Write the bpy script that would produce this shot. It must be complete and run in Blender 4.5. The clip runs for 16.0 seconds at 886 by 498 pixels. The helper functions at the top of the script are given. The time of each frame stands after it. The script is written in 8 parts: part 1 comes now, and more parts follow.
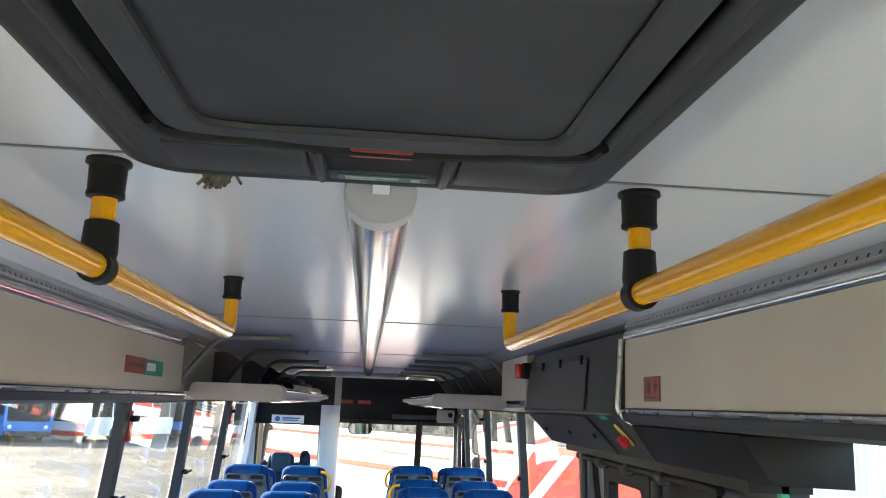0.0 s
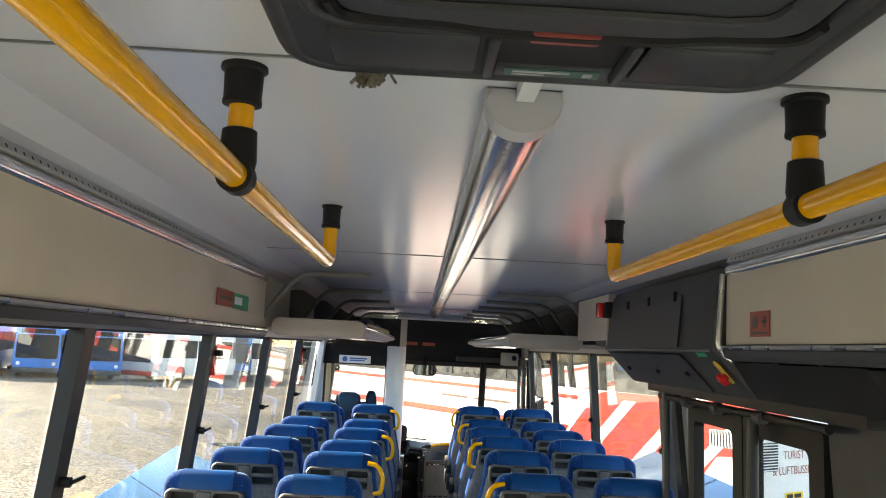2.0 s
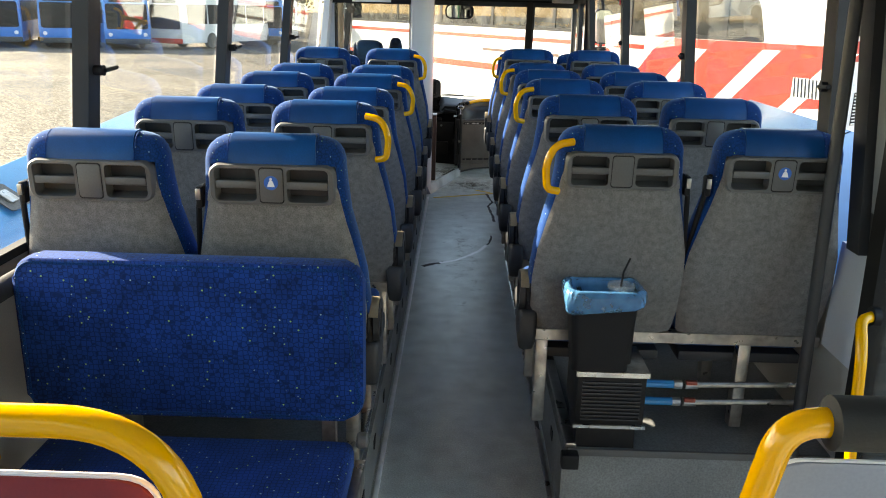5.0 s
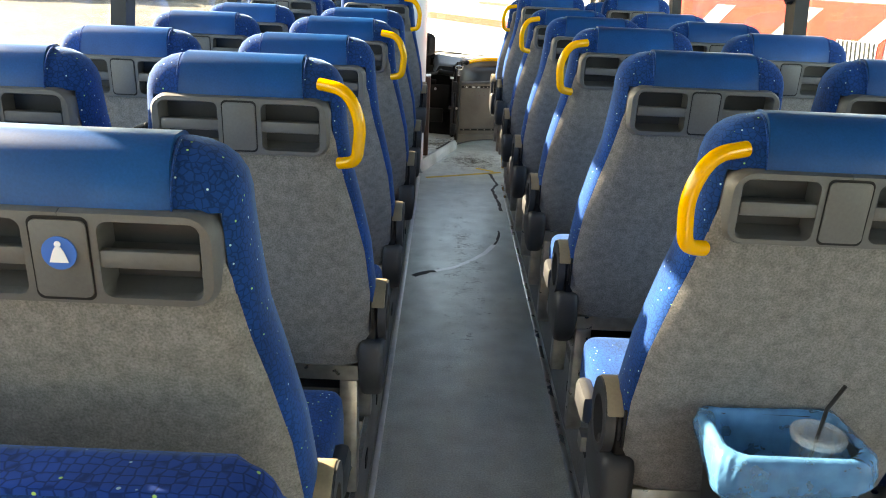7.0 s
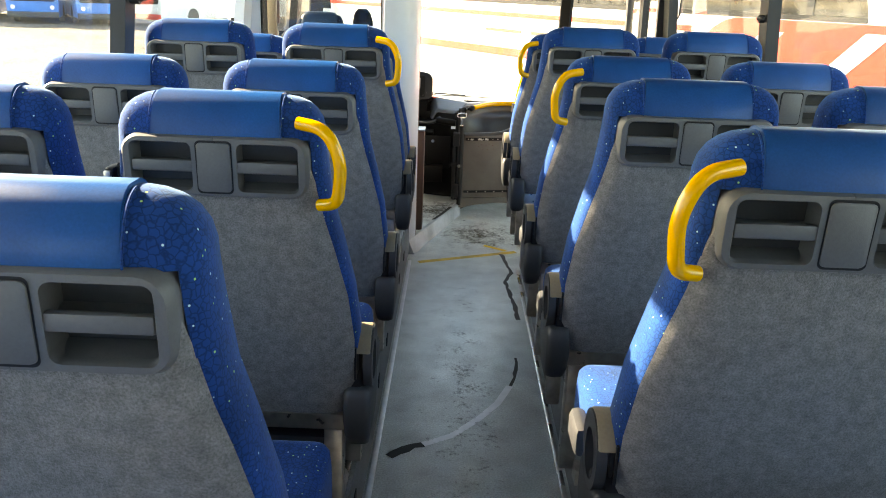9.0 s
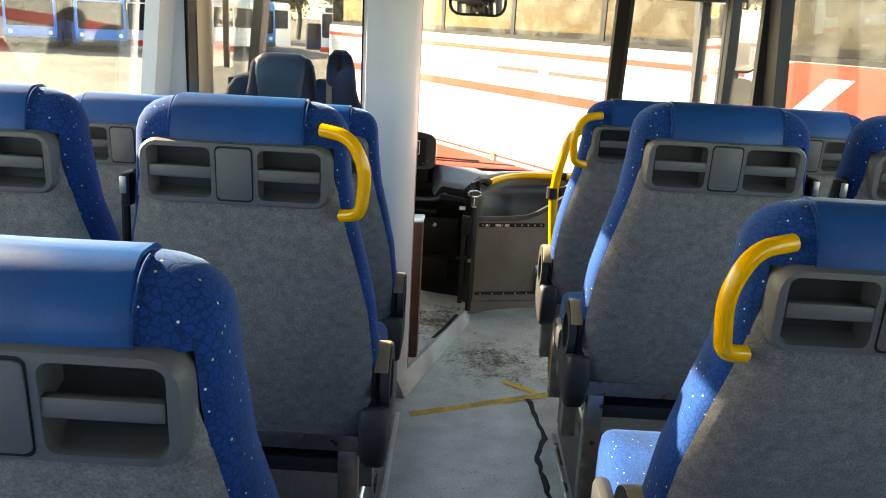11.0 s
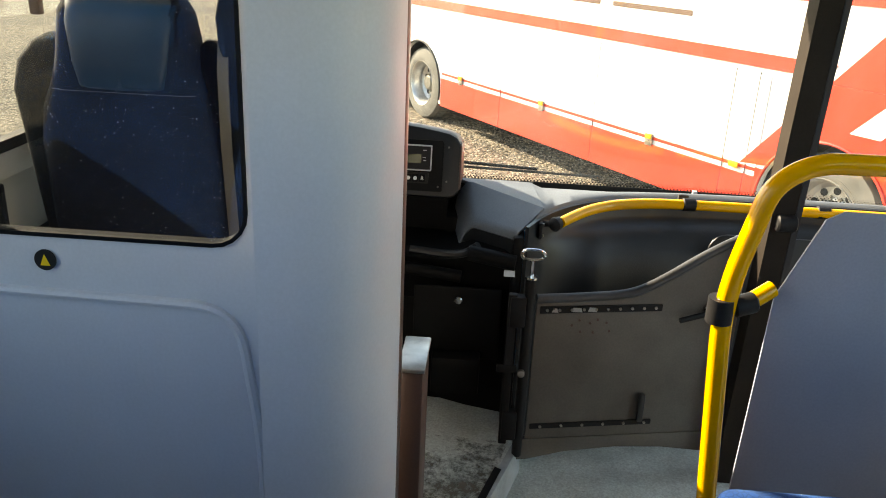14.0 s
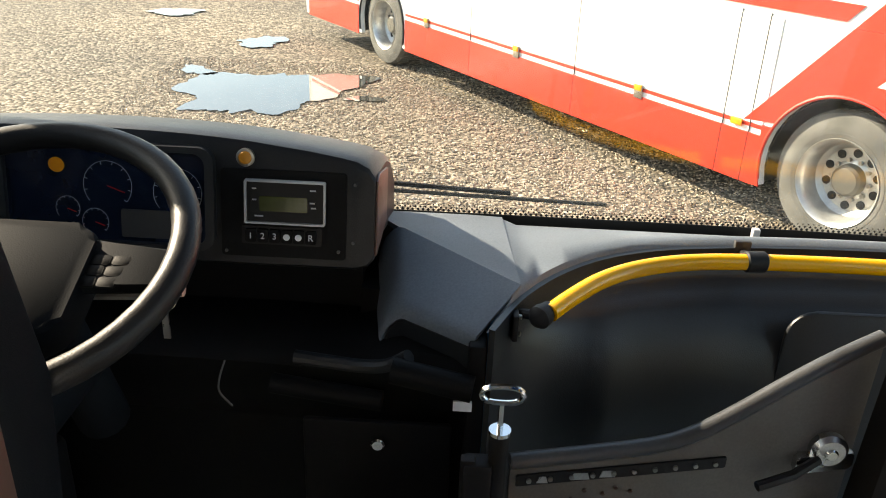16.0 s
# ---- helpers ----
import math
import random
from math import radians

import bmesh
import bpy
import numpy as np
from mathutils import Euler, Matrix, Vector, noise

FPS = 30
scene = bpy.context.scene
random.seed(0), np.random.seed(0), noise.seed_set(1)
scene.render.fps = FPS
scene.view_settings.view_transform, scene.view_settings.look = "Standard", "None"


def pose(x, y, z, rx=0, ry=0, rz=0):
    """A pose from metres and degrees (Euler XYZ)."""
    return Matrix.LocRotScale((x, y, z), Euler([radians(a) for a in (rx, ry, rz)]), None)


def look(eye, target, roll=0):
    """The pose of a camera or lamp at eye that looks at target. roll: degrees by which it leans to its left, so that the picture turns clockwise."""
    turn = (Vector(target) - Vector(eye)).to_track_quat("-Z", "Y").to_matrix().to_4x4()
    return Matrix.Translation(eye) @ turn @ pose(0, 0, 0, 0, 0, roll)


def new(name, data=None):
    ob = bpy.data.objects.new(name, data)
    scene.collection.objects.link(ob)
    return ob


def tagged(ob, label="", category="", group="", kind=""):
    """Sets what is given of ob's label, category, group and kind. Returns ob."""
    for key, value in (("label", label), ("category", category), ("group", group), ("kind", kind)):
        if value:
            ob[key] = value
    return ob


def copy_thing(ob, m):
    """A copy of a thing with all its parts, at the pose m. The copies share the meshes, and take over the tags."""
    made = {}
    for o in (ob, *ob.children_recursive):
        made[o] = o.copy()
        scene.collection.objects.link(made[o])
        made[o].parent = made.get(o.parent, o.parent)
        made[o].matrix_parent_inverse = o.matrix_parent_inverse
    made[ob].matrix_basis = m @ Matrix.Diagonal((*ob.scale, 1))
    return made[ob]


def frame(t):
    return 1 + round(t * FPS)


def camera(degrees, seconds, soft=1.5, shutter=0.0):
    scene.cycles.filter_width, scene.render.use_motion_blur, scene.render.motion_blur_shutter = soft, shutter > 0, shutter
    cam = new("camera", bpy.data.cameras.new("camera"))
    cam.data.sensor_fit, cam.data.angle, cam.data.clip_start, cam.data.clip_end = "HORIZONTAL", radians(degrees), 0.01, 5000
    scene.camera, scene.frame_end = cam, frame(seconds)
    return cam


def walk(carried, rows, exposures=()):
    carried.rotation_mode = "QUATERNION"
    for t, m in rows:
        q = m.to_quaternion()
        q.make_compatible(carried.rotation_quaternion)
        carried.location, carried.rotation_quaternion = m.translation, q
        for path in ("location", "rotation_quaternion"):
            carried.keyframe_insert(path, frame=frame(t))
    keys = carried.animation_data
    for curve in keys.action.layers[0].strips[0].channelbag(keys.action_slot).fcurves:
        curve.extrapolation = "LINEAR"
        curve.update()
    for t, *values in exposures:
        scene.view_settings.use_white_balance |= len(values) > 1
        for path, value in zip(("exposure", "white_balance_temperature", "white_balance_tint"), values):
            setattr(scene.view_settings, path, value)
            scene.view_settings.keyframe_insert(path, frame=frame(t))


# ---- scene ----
cam = camera(57.2, 16.0, soft=1.0)
PATH = [
    (0, (0.032, 1.562, 1.915), (0.2, 3.519, 2.29), 2.2),
    (0.5, (0.005, 1.561, 1.916), (0.038, 3.516, 2.34), 2.6),
    (1, (-0.013, 1.567, 1.914), (-0.047, 3.523, 2.326), 3.0),
    (1.5, (-0.049, 1.577, 1.9), (-0.125, 3.538, 2.288), 3.1),
    (2, (-0.086, 1.633, 1.872), (-0.043, 3.618, 2.113), 2.9),
    (2.5, (-0.076, 1.757, 1.848), (-0.034, 3.756, 1.896), 2.6),
    (3, (0.006, 1.956, 1.816), (-0.026, 3.955, 1.788), 1.6),
    (3.5, (0.009, 2.208, 1.749), (-0.018, 4.199, 1.56), 1.2),
    (4, (-0.052, 2.515, 1.713), (-0.072, 4.466, 1.271), 0.9),
    (4.5, (-0.025, 2.802, 1.653), (-0.044, 4.74, 1.162), 1.1),
    (4.7, (-0.005, 2.923, 1.645), (-0.032, 4.849, 1.109), 1.2),
    (6.8, (-0.068, 4.202, 1.485), (-0.06, 6.098, 0.849), 2.8),
    (7, (-0.085, 4.353, 1.487), (-0.075, 6.241, 0.828), 2.5),
    (7.5, (-0.077, 4.733, 1.449), (-0.077, 6.619, 0.785), 2.2),
    (8, (-0.044, 5.089, 1.479), (-0.037, 6.967, 0.792), 2.3),
    (8.5, (-0.057, 5.477, 1.487), (-0.04, 7.357, 0.804), 2.5),
    (9, (-0.04, 5.819, 1.492), (-0.052, 7.723, 0.88), 2.1),
    (9.5, (-0.017, 6.172, 1.501), (-0.037, 8.083, 0.912), 2.6),
    (10, (-0.064, 6.547, 1.499), (-0.071, 8.468, 0.941), 2.7),
    (10.2, (-0.077, 6.689, 1.513), (-0.083, 8.615, 0.973), 2.9),
    (12.3, (-0.078, 8.225, 1.49), (-0.114, 10.132, 0.889), 3.0),
    (12.5, (-0.067, 8.347, 1.485), (-0.103, 10.247, 0.862), 3.0),
    (13, (-0.072, 8.669, 1.452), (-0.108, 10.556, 0.79), 3.1),
    (13.5, (-0.113, 8.946, 1.451), (-0.17, 10.82, 0.755), 2.5),
    (14, (-0.103, 9.243, 1.44), (-0.209, 11.11, 0.73), 2.6),
    (14.5, (-0.067, 9.499, 1.41), (-0.178, 11.361, 0.69), 1.7),
    (15, (-0.105, 9.8, 1.401), (-0.157, 11.656, 0.658), 1.5),
    (15.5, (-0.1, 10.036, 1.366), (-0.118, 11.87, 0.57), 2.4),
    (16, (-0.052, 10.252, 1.363), (-0.093, 12.064, 0.518), 2.4),
]
EXPOSURES = [(0.0, 2.85, 6500, 10), (1.0, 2.75, 6800, 10), (1.5, 2.6, 7000, 10), (2.0, 2.5, 7300, 10), (3.0, 2.65, 7900, 10), (3.5, 2.62, 7900, 10), (4.0, 2.42, 7800, 10), (4.5, 2.38, 7600, 10), (7.0, 3.15, 8500, 10), (7.6, 3.58, 9300, 10),
             (8.5, 3.0, 8800, 10), (8.9, 3.2, 8900, 10), (9.1, 3.2, 8900, 10), (9.5, 2.88, 8800, 10), (10.0, 2.85, 8700, 10), (12.5, 2.4, 9000, 10), (13.5, 2.3, 8700, 10), (14.5, 2.0, 8400, 10), (15.0, 1.65, 8300, 10), (15.5, 1.65, 8200, 10), (16.0, 1.85, 7900, 10)]
walk(cam, [(t, look(eye, target, roll)) for t, eye, target, roll in PATH], EXPOSURES)

# ---- light ----
SUN = Vector((-1.0, 0.55, 0.58)).normalized()
world = bpy.data.worlds.new("sky")
scene.world = world
world.use_nodes = True
wn = world.node_tree.nodes
sky = wn.new("ShaderNodeTexSky")
sky.sky_type = "NISHITA"
sky.sun_disc = False
sky.sun_elevation = math.asin(SUN.z)
sky.sun_rotation = math.atan2(SUN.x, SUN.y)
world.node_tree.links.new(sky.outputs[0], wn["Background"].inputs[0])
wn["Background"].inputs[1].default_value = 0.15
sun_data = bpy.data.lights.new("sun", "SUN")
sun_data.energy, sun_data.angle, sun_data.color = 5.0, radians(0.6), (1.0, 0.93, 0.82)
sun = new("sun", sun_data)
sun.matrix_world = look(SUN * 50, (0, 0, 0))

# ---- materials ----


def material(name, color, rough=0.5, metal=0.0, grain=0.0, grain_scale=200.0, stain=0.0, stain_scale=4.0,
             bump=0.0, bump_scale=200.0, sheen=0.0, coat=0.0, random_tint=0.0, spec=0.5, rough_var=0.0):
    """A surface with fine grain, large stains and relief at real-world size."""
    m = bpy.data.materials.new(name)
    m.use_nodes = True
    t = m.node_tree
    b = t.nodes["Principled BSDF"]
    b.inputs["Roughness"].default_value = rough
    b.inputs["Metallic"].default_value = metal
    b.inputs["Sheen Weight"].default_value = sheen
    b.inputs["Coat Weight"].default_value = coat
    b.inputs["Specular IOR Level"].default_value = spec
    co = t.nodes.new("ShaderNodeTexCoord")
    value = t.nodes.new("ShaderNodeValue")
    value.outputs[0].default_value = 1.0
    last = value.outputs[0]

    def add(scale, amount, detail):
        nonlocal last
        n = t.nodes.new("ShaderNodeTexNoise")
        n.inputs["Scale"].default_value = scale
        n.inputs["Detail"].default_value = detail
        t.links.new(co.outputs["Object"], n.inputs["Vector"])
        r = t.nodes.new("ShaderNodeMapRange")
        r.inputs[1].default_value, r.inputs[2].default_value = 0.3, 0.7
        r.inputs[3].default_value, r.inputs[4].default_value = 1 - amount, 1 + amount
        t.links.new(n.outputs[0], r.inputs[0])
        k = t.nodes.new("ShaderNodeMath")
        k.operation = "MULTIPLY"
        t.links.new(last, k.inputs[0])
        t.links.new(r.outputs[0], k.inputs[1])
        last = k.outputs[0]
        return r

    if grain:
        add(grain_scale, grain, 3)
    if stain:
        r = add(stain_scale, stain, 5)
        if rough_var:
            k = t.nodes.new("ShaderNodeMapRange")
            k.inputs[1].default_value, k.inputs[2].default_value = 1 - stain, 1 + stain
            k.inputs[3].default_value, k.inputs[4].default_value = rough + rough_var, rough - rough_var
            t.links.new(r.outputs[0], k.inputs[0])
            t.links.new(k.outputs[0], b.inputs["Roughness"])
    if random_tint:
        info = t.nodes.new("ShaderNodeObjectInfo")
        r = t.nodes.new("ShaderNodeMapRange")
        r.inputs[3].default_value, r.inputs[4].default_value = 1 - random_tint, 1 + random_tint
        t.links.new(info.outputs["Random"], r.inputs[0])
        k = t.nodes.new("ShaderNodeMath")
        k.operation = "MULTIPLY"
        t.links.new(last, k.inputs[0])
        t.links.new(r.outputs[0], k.inputs[1])
        last = k.outputs[0]
    v = t.nodes.new("ShaderNodeVectorMath")
    v.operation = "SCALE"
    v.inputs[0].default_value = color
    t.links.new(last, v.inputs["Scale"])
    t.links.new(v.outputs[0], b.inputs["Base Color"])
    if bump:
        n = t.nodes.new("ShaderNodeTexNoise")
        n.inputs["Scale"].default_value = bump_scale
        n.inputs["Detail"].default_value = 4
        t.links.new(co.outputs["Object"], n.inputs["Vector"])
        k = t.nodes.new("ShaderNodeBump")
        k.inputs["Strength"].default_value = bump
        k.inputs["Distance"].default_value = 0.003
        t.links.new(n.outputs[0], k.inputs["Height"])
        t.links.new(k.outputs[0], b.inputs["Normal"])
    return m


def fabric(name, base, fleck, fleck_scale=110.0, fleck_size=0.16, crack=0.5, crack_scale=105.0, sheen=0.22, second=(0.36, 0.74, 0.16), order=0.75, warp_by=0.009):
    """Woven velour: a network of darker cracks and scattered small flecks."""
    m = bpy.data.materials.new(name)
    m.use_nodes = True
    t = m.node_tree
    b = t.nodes["Principled BSDF"]
    b.inputs["Roughness"].default_value = 0.9
    b.inputs["Specular IOR Level"].default_value = 0.2
    b.inputs["Sheen Weight"].default_value = sheen
    b.inputs["Sheen Roughness"].default_value = 0.4
    b.inputs["Sheen Tint"].default_value = (0.38, 0.64, 1.0, 1)
    co = t.nodes.new("ShaderNodeTexCoord")
    v1 = t.nodes.new("ShaderNodeTexVoronoi")
    v1.feature = "DISTANCE_TO_EDGE"
    v1.inputs["Scale"].default_value = crack_scale
    v1.inputs["Randomness"].default_value = order
    warp = t.nodes.new("ShaderNodeTexNoise")
    warp.inputs["Scale"].default_value = 85.0
    t.links.new(co.outputs["Object"], warp.inputs["Vector"])
    shift = t.nodes.new("ShaderNodeVectorMath")
    shift.operation = "MULTIPLY_ADD"
    shift.inputs[1].default_value = (warp_by, warp_by, warp_by)
    t.links.new(warp.outputs["Color"], shift.inputs[0])
    t.links.new(co.outputs["Object"], shift.inputs[2])
    t.links.new(shift.outputs[0], v1.inputs["Vector"])
    r1 = t.nodes.new("ShaderNodeMapRange")
    r1.inputs[1].default_value, r1.inputs[2].default_value = 0.02, 0.13
    r1.inputs[3].default_value, r1.inputs[4].default_value = crack, 1.0
    t.links.new(v1.outputs["Distance"], r1.inputs[0])
    n = t.nodes.new("ShaderNodeTexNoise")
    n.inputs["Scale"].default_value = 9.0
    n.inputs["Detail"].default_value = 4
    t.links.new(co.outputs["Object"], n.inputs["Vector"])
    r2 = t.nodes.new("ShaderNodeMapRange")
    r2.inputs[1].default_value, r2.inputs[2].default_value = 0.3, 0.7
    r2.inputs[3].default_value, r2.inputs[4].default_value = 0.7, 1.3
    t.links.new(n.outputs[0], r2.inputs[0])
    k = t.nodes.new("ShaderNodeMath")
    k.operation = "MULTIPLY"
    t.links.new(r1.outputs[0], k.inputs[0])
    t.links.new(r2.outputs[0], k.inputs[1])
    s = t.nodes.new("ShaderNodeVectorMath")
    s.operation = "SCALE"
    s.inputs[0].default_value = base
    t.links.new(k.outputs[0], s.inputs["Scale"])
    v2 = t.nodes.new("ShaderNodeTexVoronoi")
    v2.inputs["Scale"].default_value = fleck_scale
    t.links.new(co.outputs["Object"], v2.inputs["Vector"])
    r3 = t.nodes.new("ShaderNodeMapRange")
    r3.inputs[1].default_value, r3.inputs[2].default_value = fleck_size, fleck_size * 0.6
    t.links.new(v2.outputs["Distance"], r3.inputs[0])
    pick = t.nodes.new("ShaderNodeSeparateColor")
    t.links.new(v2.outputs["Color"], pick.inputs[0])
    some = t.nodes.new("ShaderNodeMath")
    some.operation = "GREATER_THAN"
    some.inputs[1].default_value = 0.36
    t.links.new(pick.outputs[0], some.inputs[0])
    k2 = t.nodes.new("ShaderNodeMath")
    k2.operation = "MULTIPLY"
    t.links.new(r3.outputs[0], k2.inputs[0])
    t.links.new(some.outputs[0], k2.inputs[1])
    mix = t.nodes.new("ShaderNodeMix")
    mix.data_type = "RGBA"
    two = t.nodes.new("ShaderNodeMix")
    two.data_type = "RGBA"
    two.inputs["A"].default_value = (*fleck, 1)
    two.inputs["B"].default_value = (*second, 1)
    green = t.nodes.new("ShaderNodeMath")
    green.operation = "GREATER_THAN"
    green.inputs[1].default_value = 0.55
    t.links.new(pick.outputs[1], green.inputs[0])
    t.links.new(green.outputs[0], two.inputs["Factor"])
    t.links.new(two.outputs["Result"], mix.inputs["B"])
    t.links.new(k2.outputs[0], mix.inputs["Factor"])
    t.links.new(s.outputs[0], mix.inputs["A"])
    t.links.new(mix.outputs["Result"], b.inputs["Base Color"])
    bp = t.nodes.new("ShaderNodeBump")
    bp.inputs["Strength"].default_value = 0.12
    bp.inputs["Distance"].default_value = 0.002
    t.links.new(r1.outputs[0], bp.inputs["Height"])
    t.links.new(bp.outputs[0], b.inputs["Normal"])
    return m


def glass(name, tint=(0.93, 0.97, 0.96), dirt=0.03):
    """A thin pane: clear, with mirror gloss by Fresnel and a film of dust."""
    m = bpy.data.materials.new(name)
    m.use_nodes = True
    t = m.node_tree
    t.nodes.remove(t.nodes["Principled BSDF"])
    out = t.nodes["Material Output"]
    clear = t.nodes.new("ShaderNodeBsdfTransparent")
    clear.inputs[0].default_value = (*tint, 1)
    gloss = t.nodes.new("ShaderNodeBsdfGlossy")
    gloss.inputs["Roughness"].default_value = 0.0
    lw = t.nodes.new("ShaderNodeLayerWeight")
    lw.inputs[0].default_value = 0.5
    pw = t.nodes.new("ShaderNodeMath")
    pw.operation = "POWER"
    pw.inputs[1].default_value = 4.0
    t.links.new(lw.outputs["Facing"], pw.inputs[0])
    f = t.nodes.new("ShaderNodeMapRange")
    f.inputs[3].default_value, f.inputs[4].default_value = 0.035, 0.75
    t.links.new(pw.outputs[0], f.inputs[0])
    mix = t.nodes.new("ShaderNodeMixShader")
    t.links.new(f.outputs[0], mix.inputs[0])
    t.links.new(clear.outputs[0], mix.inputs[1])
    t.links.new(gloss.outputs[0], mix.inputs[2])
    dust = t.nodes.new("ShaderNodeBsdfDiffuse")
    dust.inputs[0].default_value = (0.6, 0.58, 0.52, 1)
    co = t.nodes.new("ShaderNodeTexCoord")
    n = t.nodes.new("ShaderNodeTexNoise")
    n.inputs["Scale"].default_value = 3.0
    n.inputs["Detail"].default_value = 6
    t.links.new(co.outputs["Object"], n.inputs["Vector"])
    r = t.nodes.new("ShaderNodeMapRange")
    r.inputs[1].default_value, r.inputs[2].default_value = 0.4, 0.75
    r.inputs[3].default_value, r.inputs[4].default_value = dirt * 0.4, dirt * 2
    t.links.new(n.outputs[0], r.inputs[0])
    mix2 = t.nodes.new("ShaderNodeMixShader")
    t.links.new(r.outputs[0], mix2.inputs[0])
    t.links.new(mix.outputs[0], mix2.inputs[1])
    t.links.new(dust.outputs[0], mix2.inputs[2])
    t.links.new(mix2.outputs[0], out.inputs[0])
    return m


M_FABRIC = fabric("blue_velour", (0.001, 0.038, 0.172), (0.48, 0.68, 0.70), fleck_scale=84.0, fleck_size=0.14, crack=0.54, crack_scale=112.0, sheen=0.28, second=(0.32, 0.60, 0.16))
M_BENCH = fabric("blue_bench_velour", (0.003, 0.036, 0.20), (0.24, 0.38, 0.42), fleck_scale=52, fleck_size=0.14, crack=0.45, crack_scale=78, sheen=0.12, second=(0.28, 0.48, 0.12), order=0.45, warp_by=0.003)
M_DRIVER = fabric("dark_driver_velour", (0.002, 0.003, 0.008), (0.4, 0.47, 0.6), fleck_scale=90, fleck_size=0.12, crack=0.7, sheen=0.03, second=(0.4, 0.47, 0.6))
M_VINYL = material("blue_vinyl", (0.0008, 0.052, 0.185), 0.38, spec=0.26, grain=0.1, grain_scale=300, stain=0.22, stain_scale=7, bump=0.05, bump_scale=350, rough_var=0.1)
M_DVINYL = material("dark_blue_vinyl", (0.006, 0.024, 0.048), 0.42, spec=0.3, stain=0.2, bump=0.15, bump_scale=250)
M_FELT = material("grey_felt", (0.165, 0.160, 0.150), 0.95, grain=0.30, grain_scale=330, stain=0.20, stain_scale=60, bump=0.6, bump_scale=600, sheen=0.15)
M_PLASTIC = material("grey_plastic", (0.092, 0.092, 0.090), 0.5, grain=0.06, stain=0.1, bump=0.08, bump_scale=600, random_tint=0.06)
M_DARKP = material("dark_plastic", (0.029, 0.0305, 0.033), 0.5, grain=0.08, stain=0.15, bump=0.1, bump_scale=500)
M_BLACK = material("black_plastic", (0.009, 0.009, 0.010), 0.55, spec=0.25, grain=0.1, stain=0.15, bump=0.08, bump_scale=500)
M_LEAF = material("black_door_frame", (0.005, 0.005, 0.0055), 0.55, grain=0.08, stain=0.2, spec=0.2)
M_RUBBER = material("black_rubber", (0.014, 0.014, 0.014), 0.75, stain=0.2, bump=0.2)
M_TYRE = material("dusty_tyre_rubber", (0.105, 0.10, 0.092), 0.85, grain=0.15, stain=0.3, stain_scale=5, bump=0.3, bump_scale=80)
M_COVER = material("taupe_seat_cover", (0.085, 0.08, 0.07), 0.5, stain=0.15, bump=0.08)
M_TAUPE = material("taupe_plastic", (0.072, 0.061, 0.047), 0.45, stain=0.15, bump=0.08)
M_YELLOW = material("yellow_powder_coat", (0.78, 0.37, 0.001), 0.16, stain=0.03, stain_scale=2.0, spec=0.5)
M_CEIL = material("ceiling_laminate", (0.585, 0.602, 0.655), 0.20, grain=0.03, grain_scale=300, stain=0.02, stain_scale=1.5, bump=0.015, bump_scale=40)
M_CREAM = material("cream_laminate", (0.51, 0.455, 0.37), 0.45, grain=0.05, grain_scale=400, stain=0.06, stain_scale=3, bump=0.04, bump_scale=500)
M_BEIGE = material("beige_moulded_plastic", (0.40, 0.385, 0.34), 0.5, grain=0.06, stain=0.08, bump=0.06, bump_scale=400)
M_WHITE = material("white_panel", (0.60, 0.617, 0.645), 0.38, grain=0.03, stain=0.07, stain_scale=2.5, bump=0.03, bump_scale=60, rough_var=0.08)
M_SKIRT = material("painted_skirting", (0.40, 0.44, 0.46), 0.45, grain=0.08, grain_scale=90, stain=0.25, stain_scale=7, bump=0.06, rough_var=0.1)
M_LILAC = material("pale_grey_screen", (0.265, 0.292, 0.37), 0.5, grain=0.05, stain=0.08)
M_RED = material("dull_red_panel", (0.20, 0.024, 0.018), 0.5, grain=0.05, stain=0.12)
M_REDLAMP = material("red_plastic", (0.55, 0.012, 0.012), 0.25, stain=0.1, coat=0.4)
M_FRAME = material("dark_window_frame", (0.020, 0.022, 0.025), 0.5, spec=0.35, grain=0.05, stain=0.15, bump=0.05, rough_var=0.08)
M_GREYF = material("grey_pillar_paint", (0.16, 0.17, 0.18), 0.4, grain=0.05, stain=0.12)
M_BROWN = material("brown_door_trim", (0.085, 0.045, 0.033), 0.4, grain=0.08, stain=0.15)
M_ALU = material("brushed_aluminium", (0.55, 0.55, 0.54), 0.3, metal=1.0, grain=0.1, grain_scale=300, stain=0.2, stain_scale=9, bump=0.05, rough_var=0.1)
M_RIM = material("cast_wheel_rim", (0.50, 0.49, 0.47), 0.42, metal=0.75, grain=0.1, stain=0.25, stain_scale=8, bump=0.1)
M_CHROME = material("chrome", (0.78, 0.77, 0.75), 0.09, metal=1.0, stain=0.08)
M_LAMPCOVER = material("silvered_lamp_cover", (0.68, 0.67, 0.64), 0.13, metal=0.9, grain=0.05, grain_scale=80, stain=0.1, bump=0.25, bump_scale=60)
M_HATCH = material("dark_hatch_plastic", (0.018, 0.0205, 0.025), 0.5, grain=0.1, grain_scale=300, stain=0.15, stain_scale=5, bump=0.12, bump_scale=400, rough_var=0.06)
M_STRIP = material("satin_metal_strip", (0.62, 0.63, 0.65), 0.13, metal=0.85, stain=0.12, stain_scale=5, bump=0.02, bump_scale=30)
M_VENT = material("grey_vent_strip", (0.34, 0.35, 0.37), 0.45, stain=0.1, stain_scale=8)
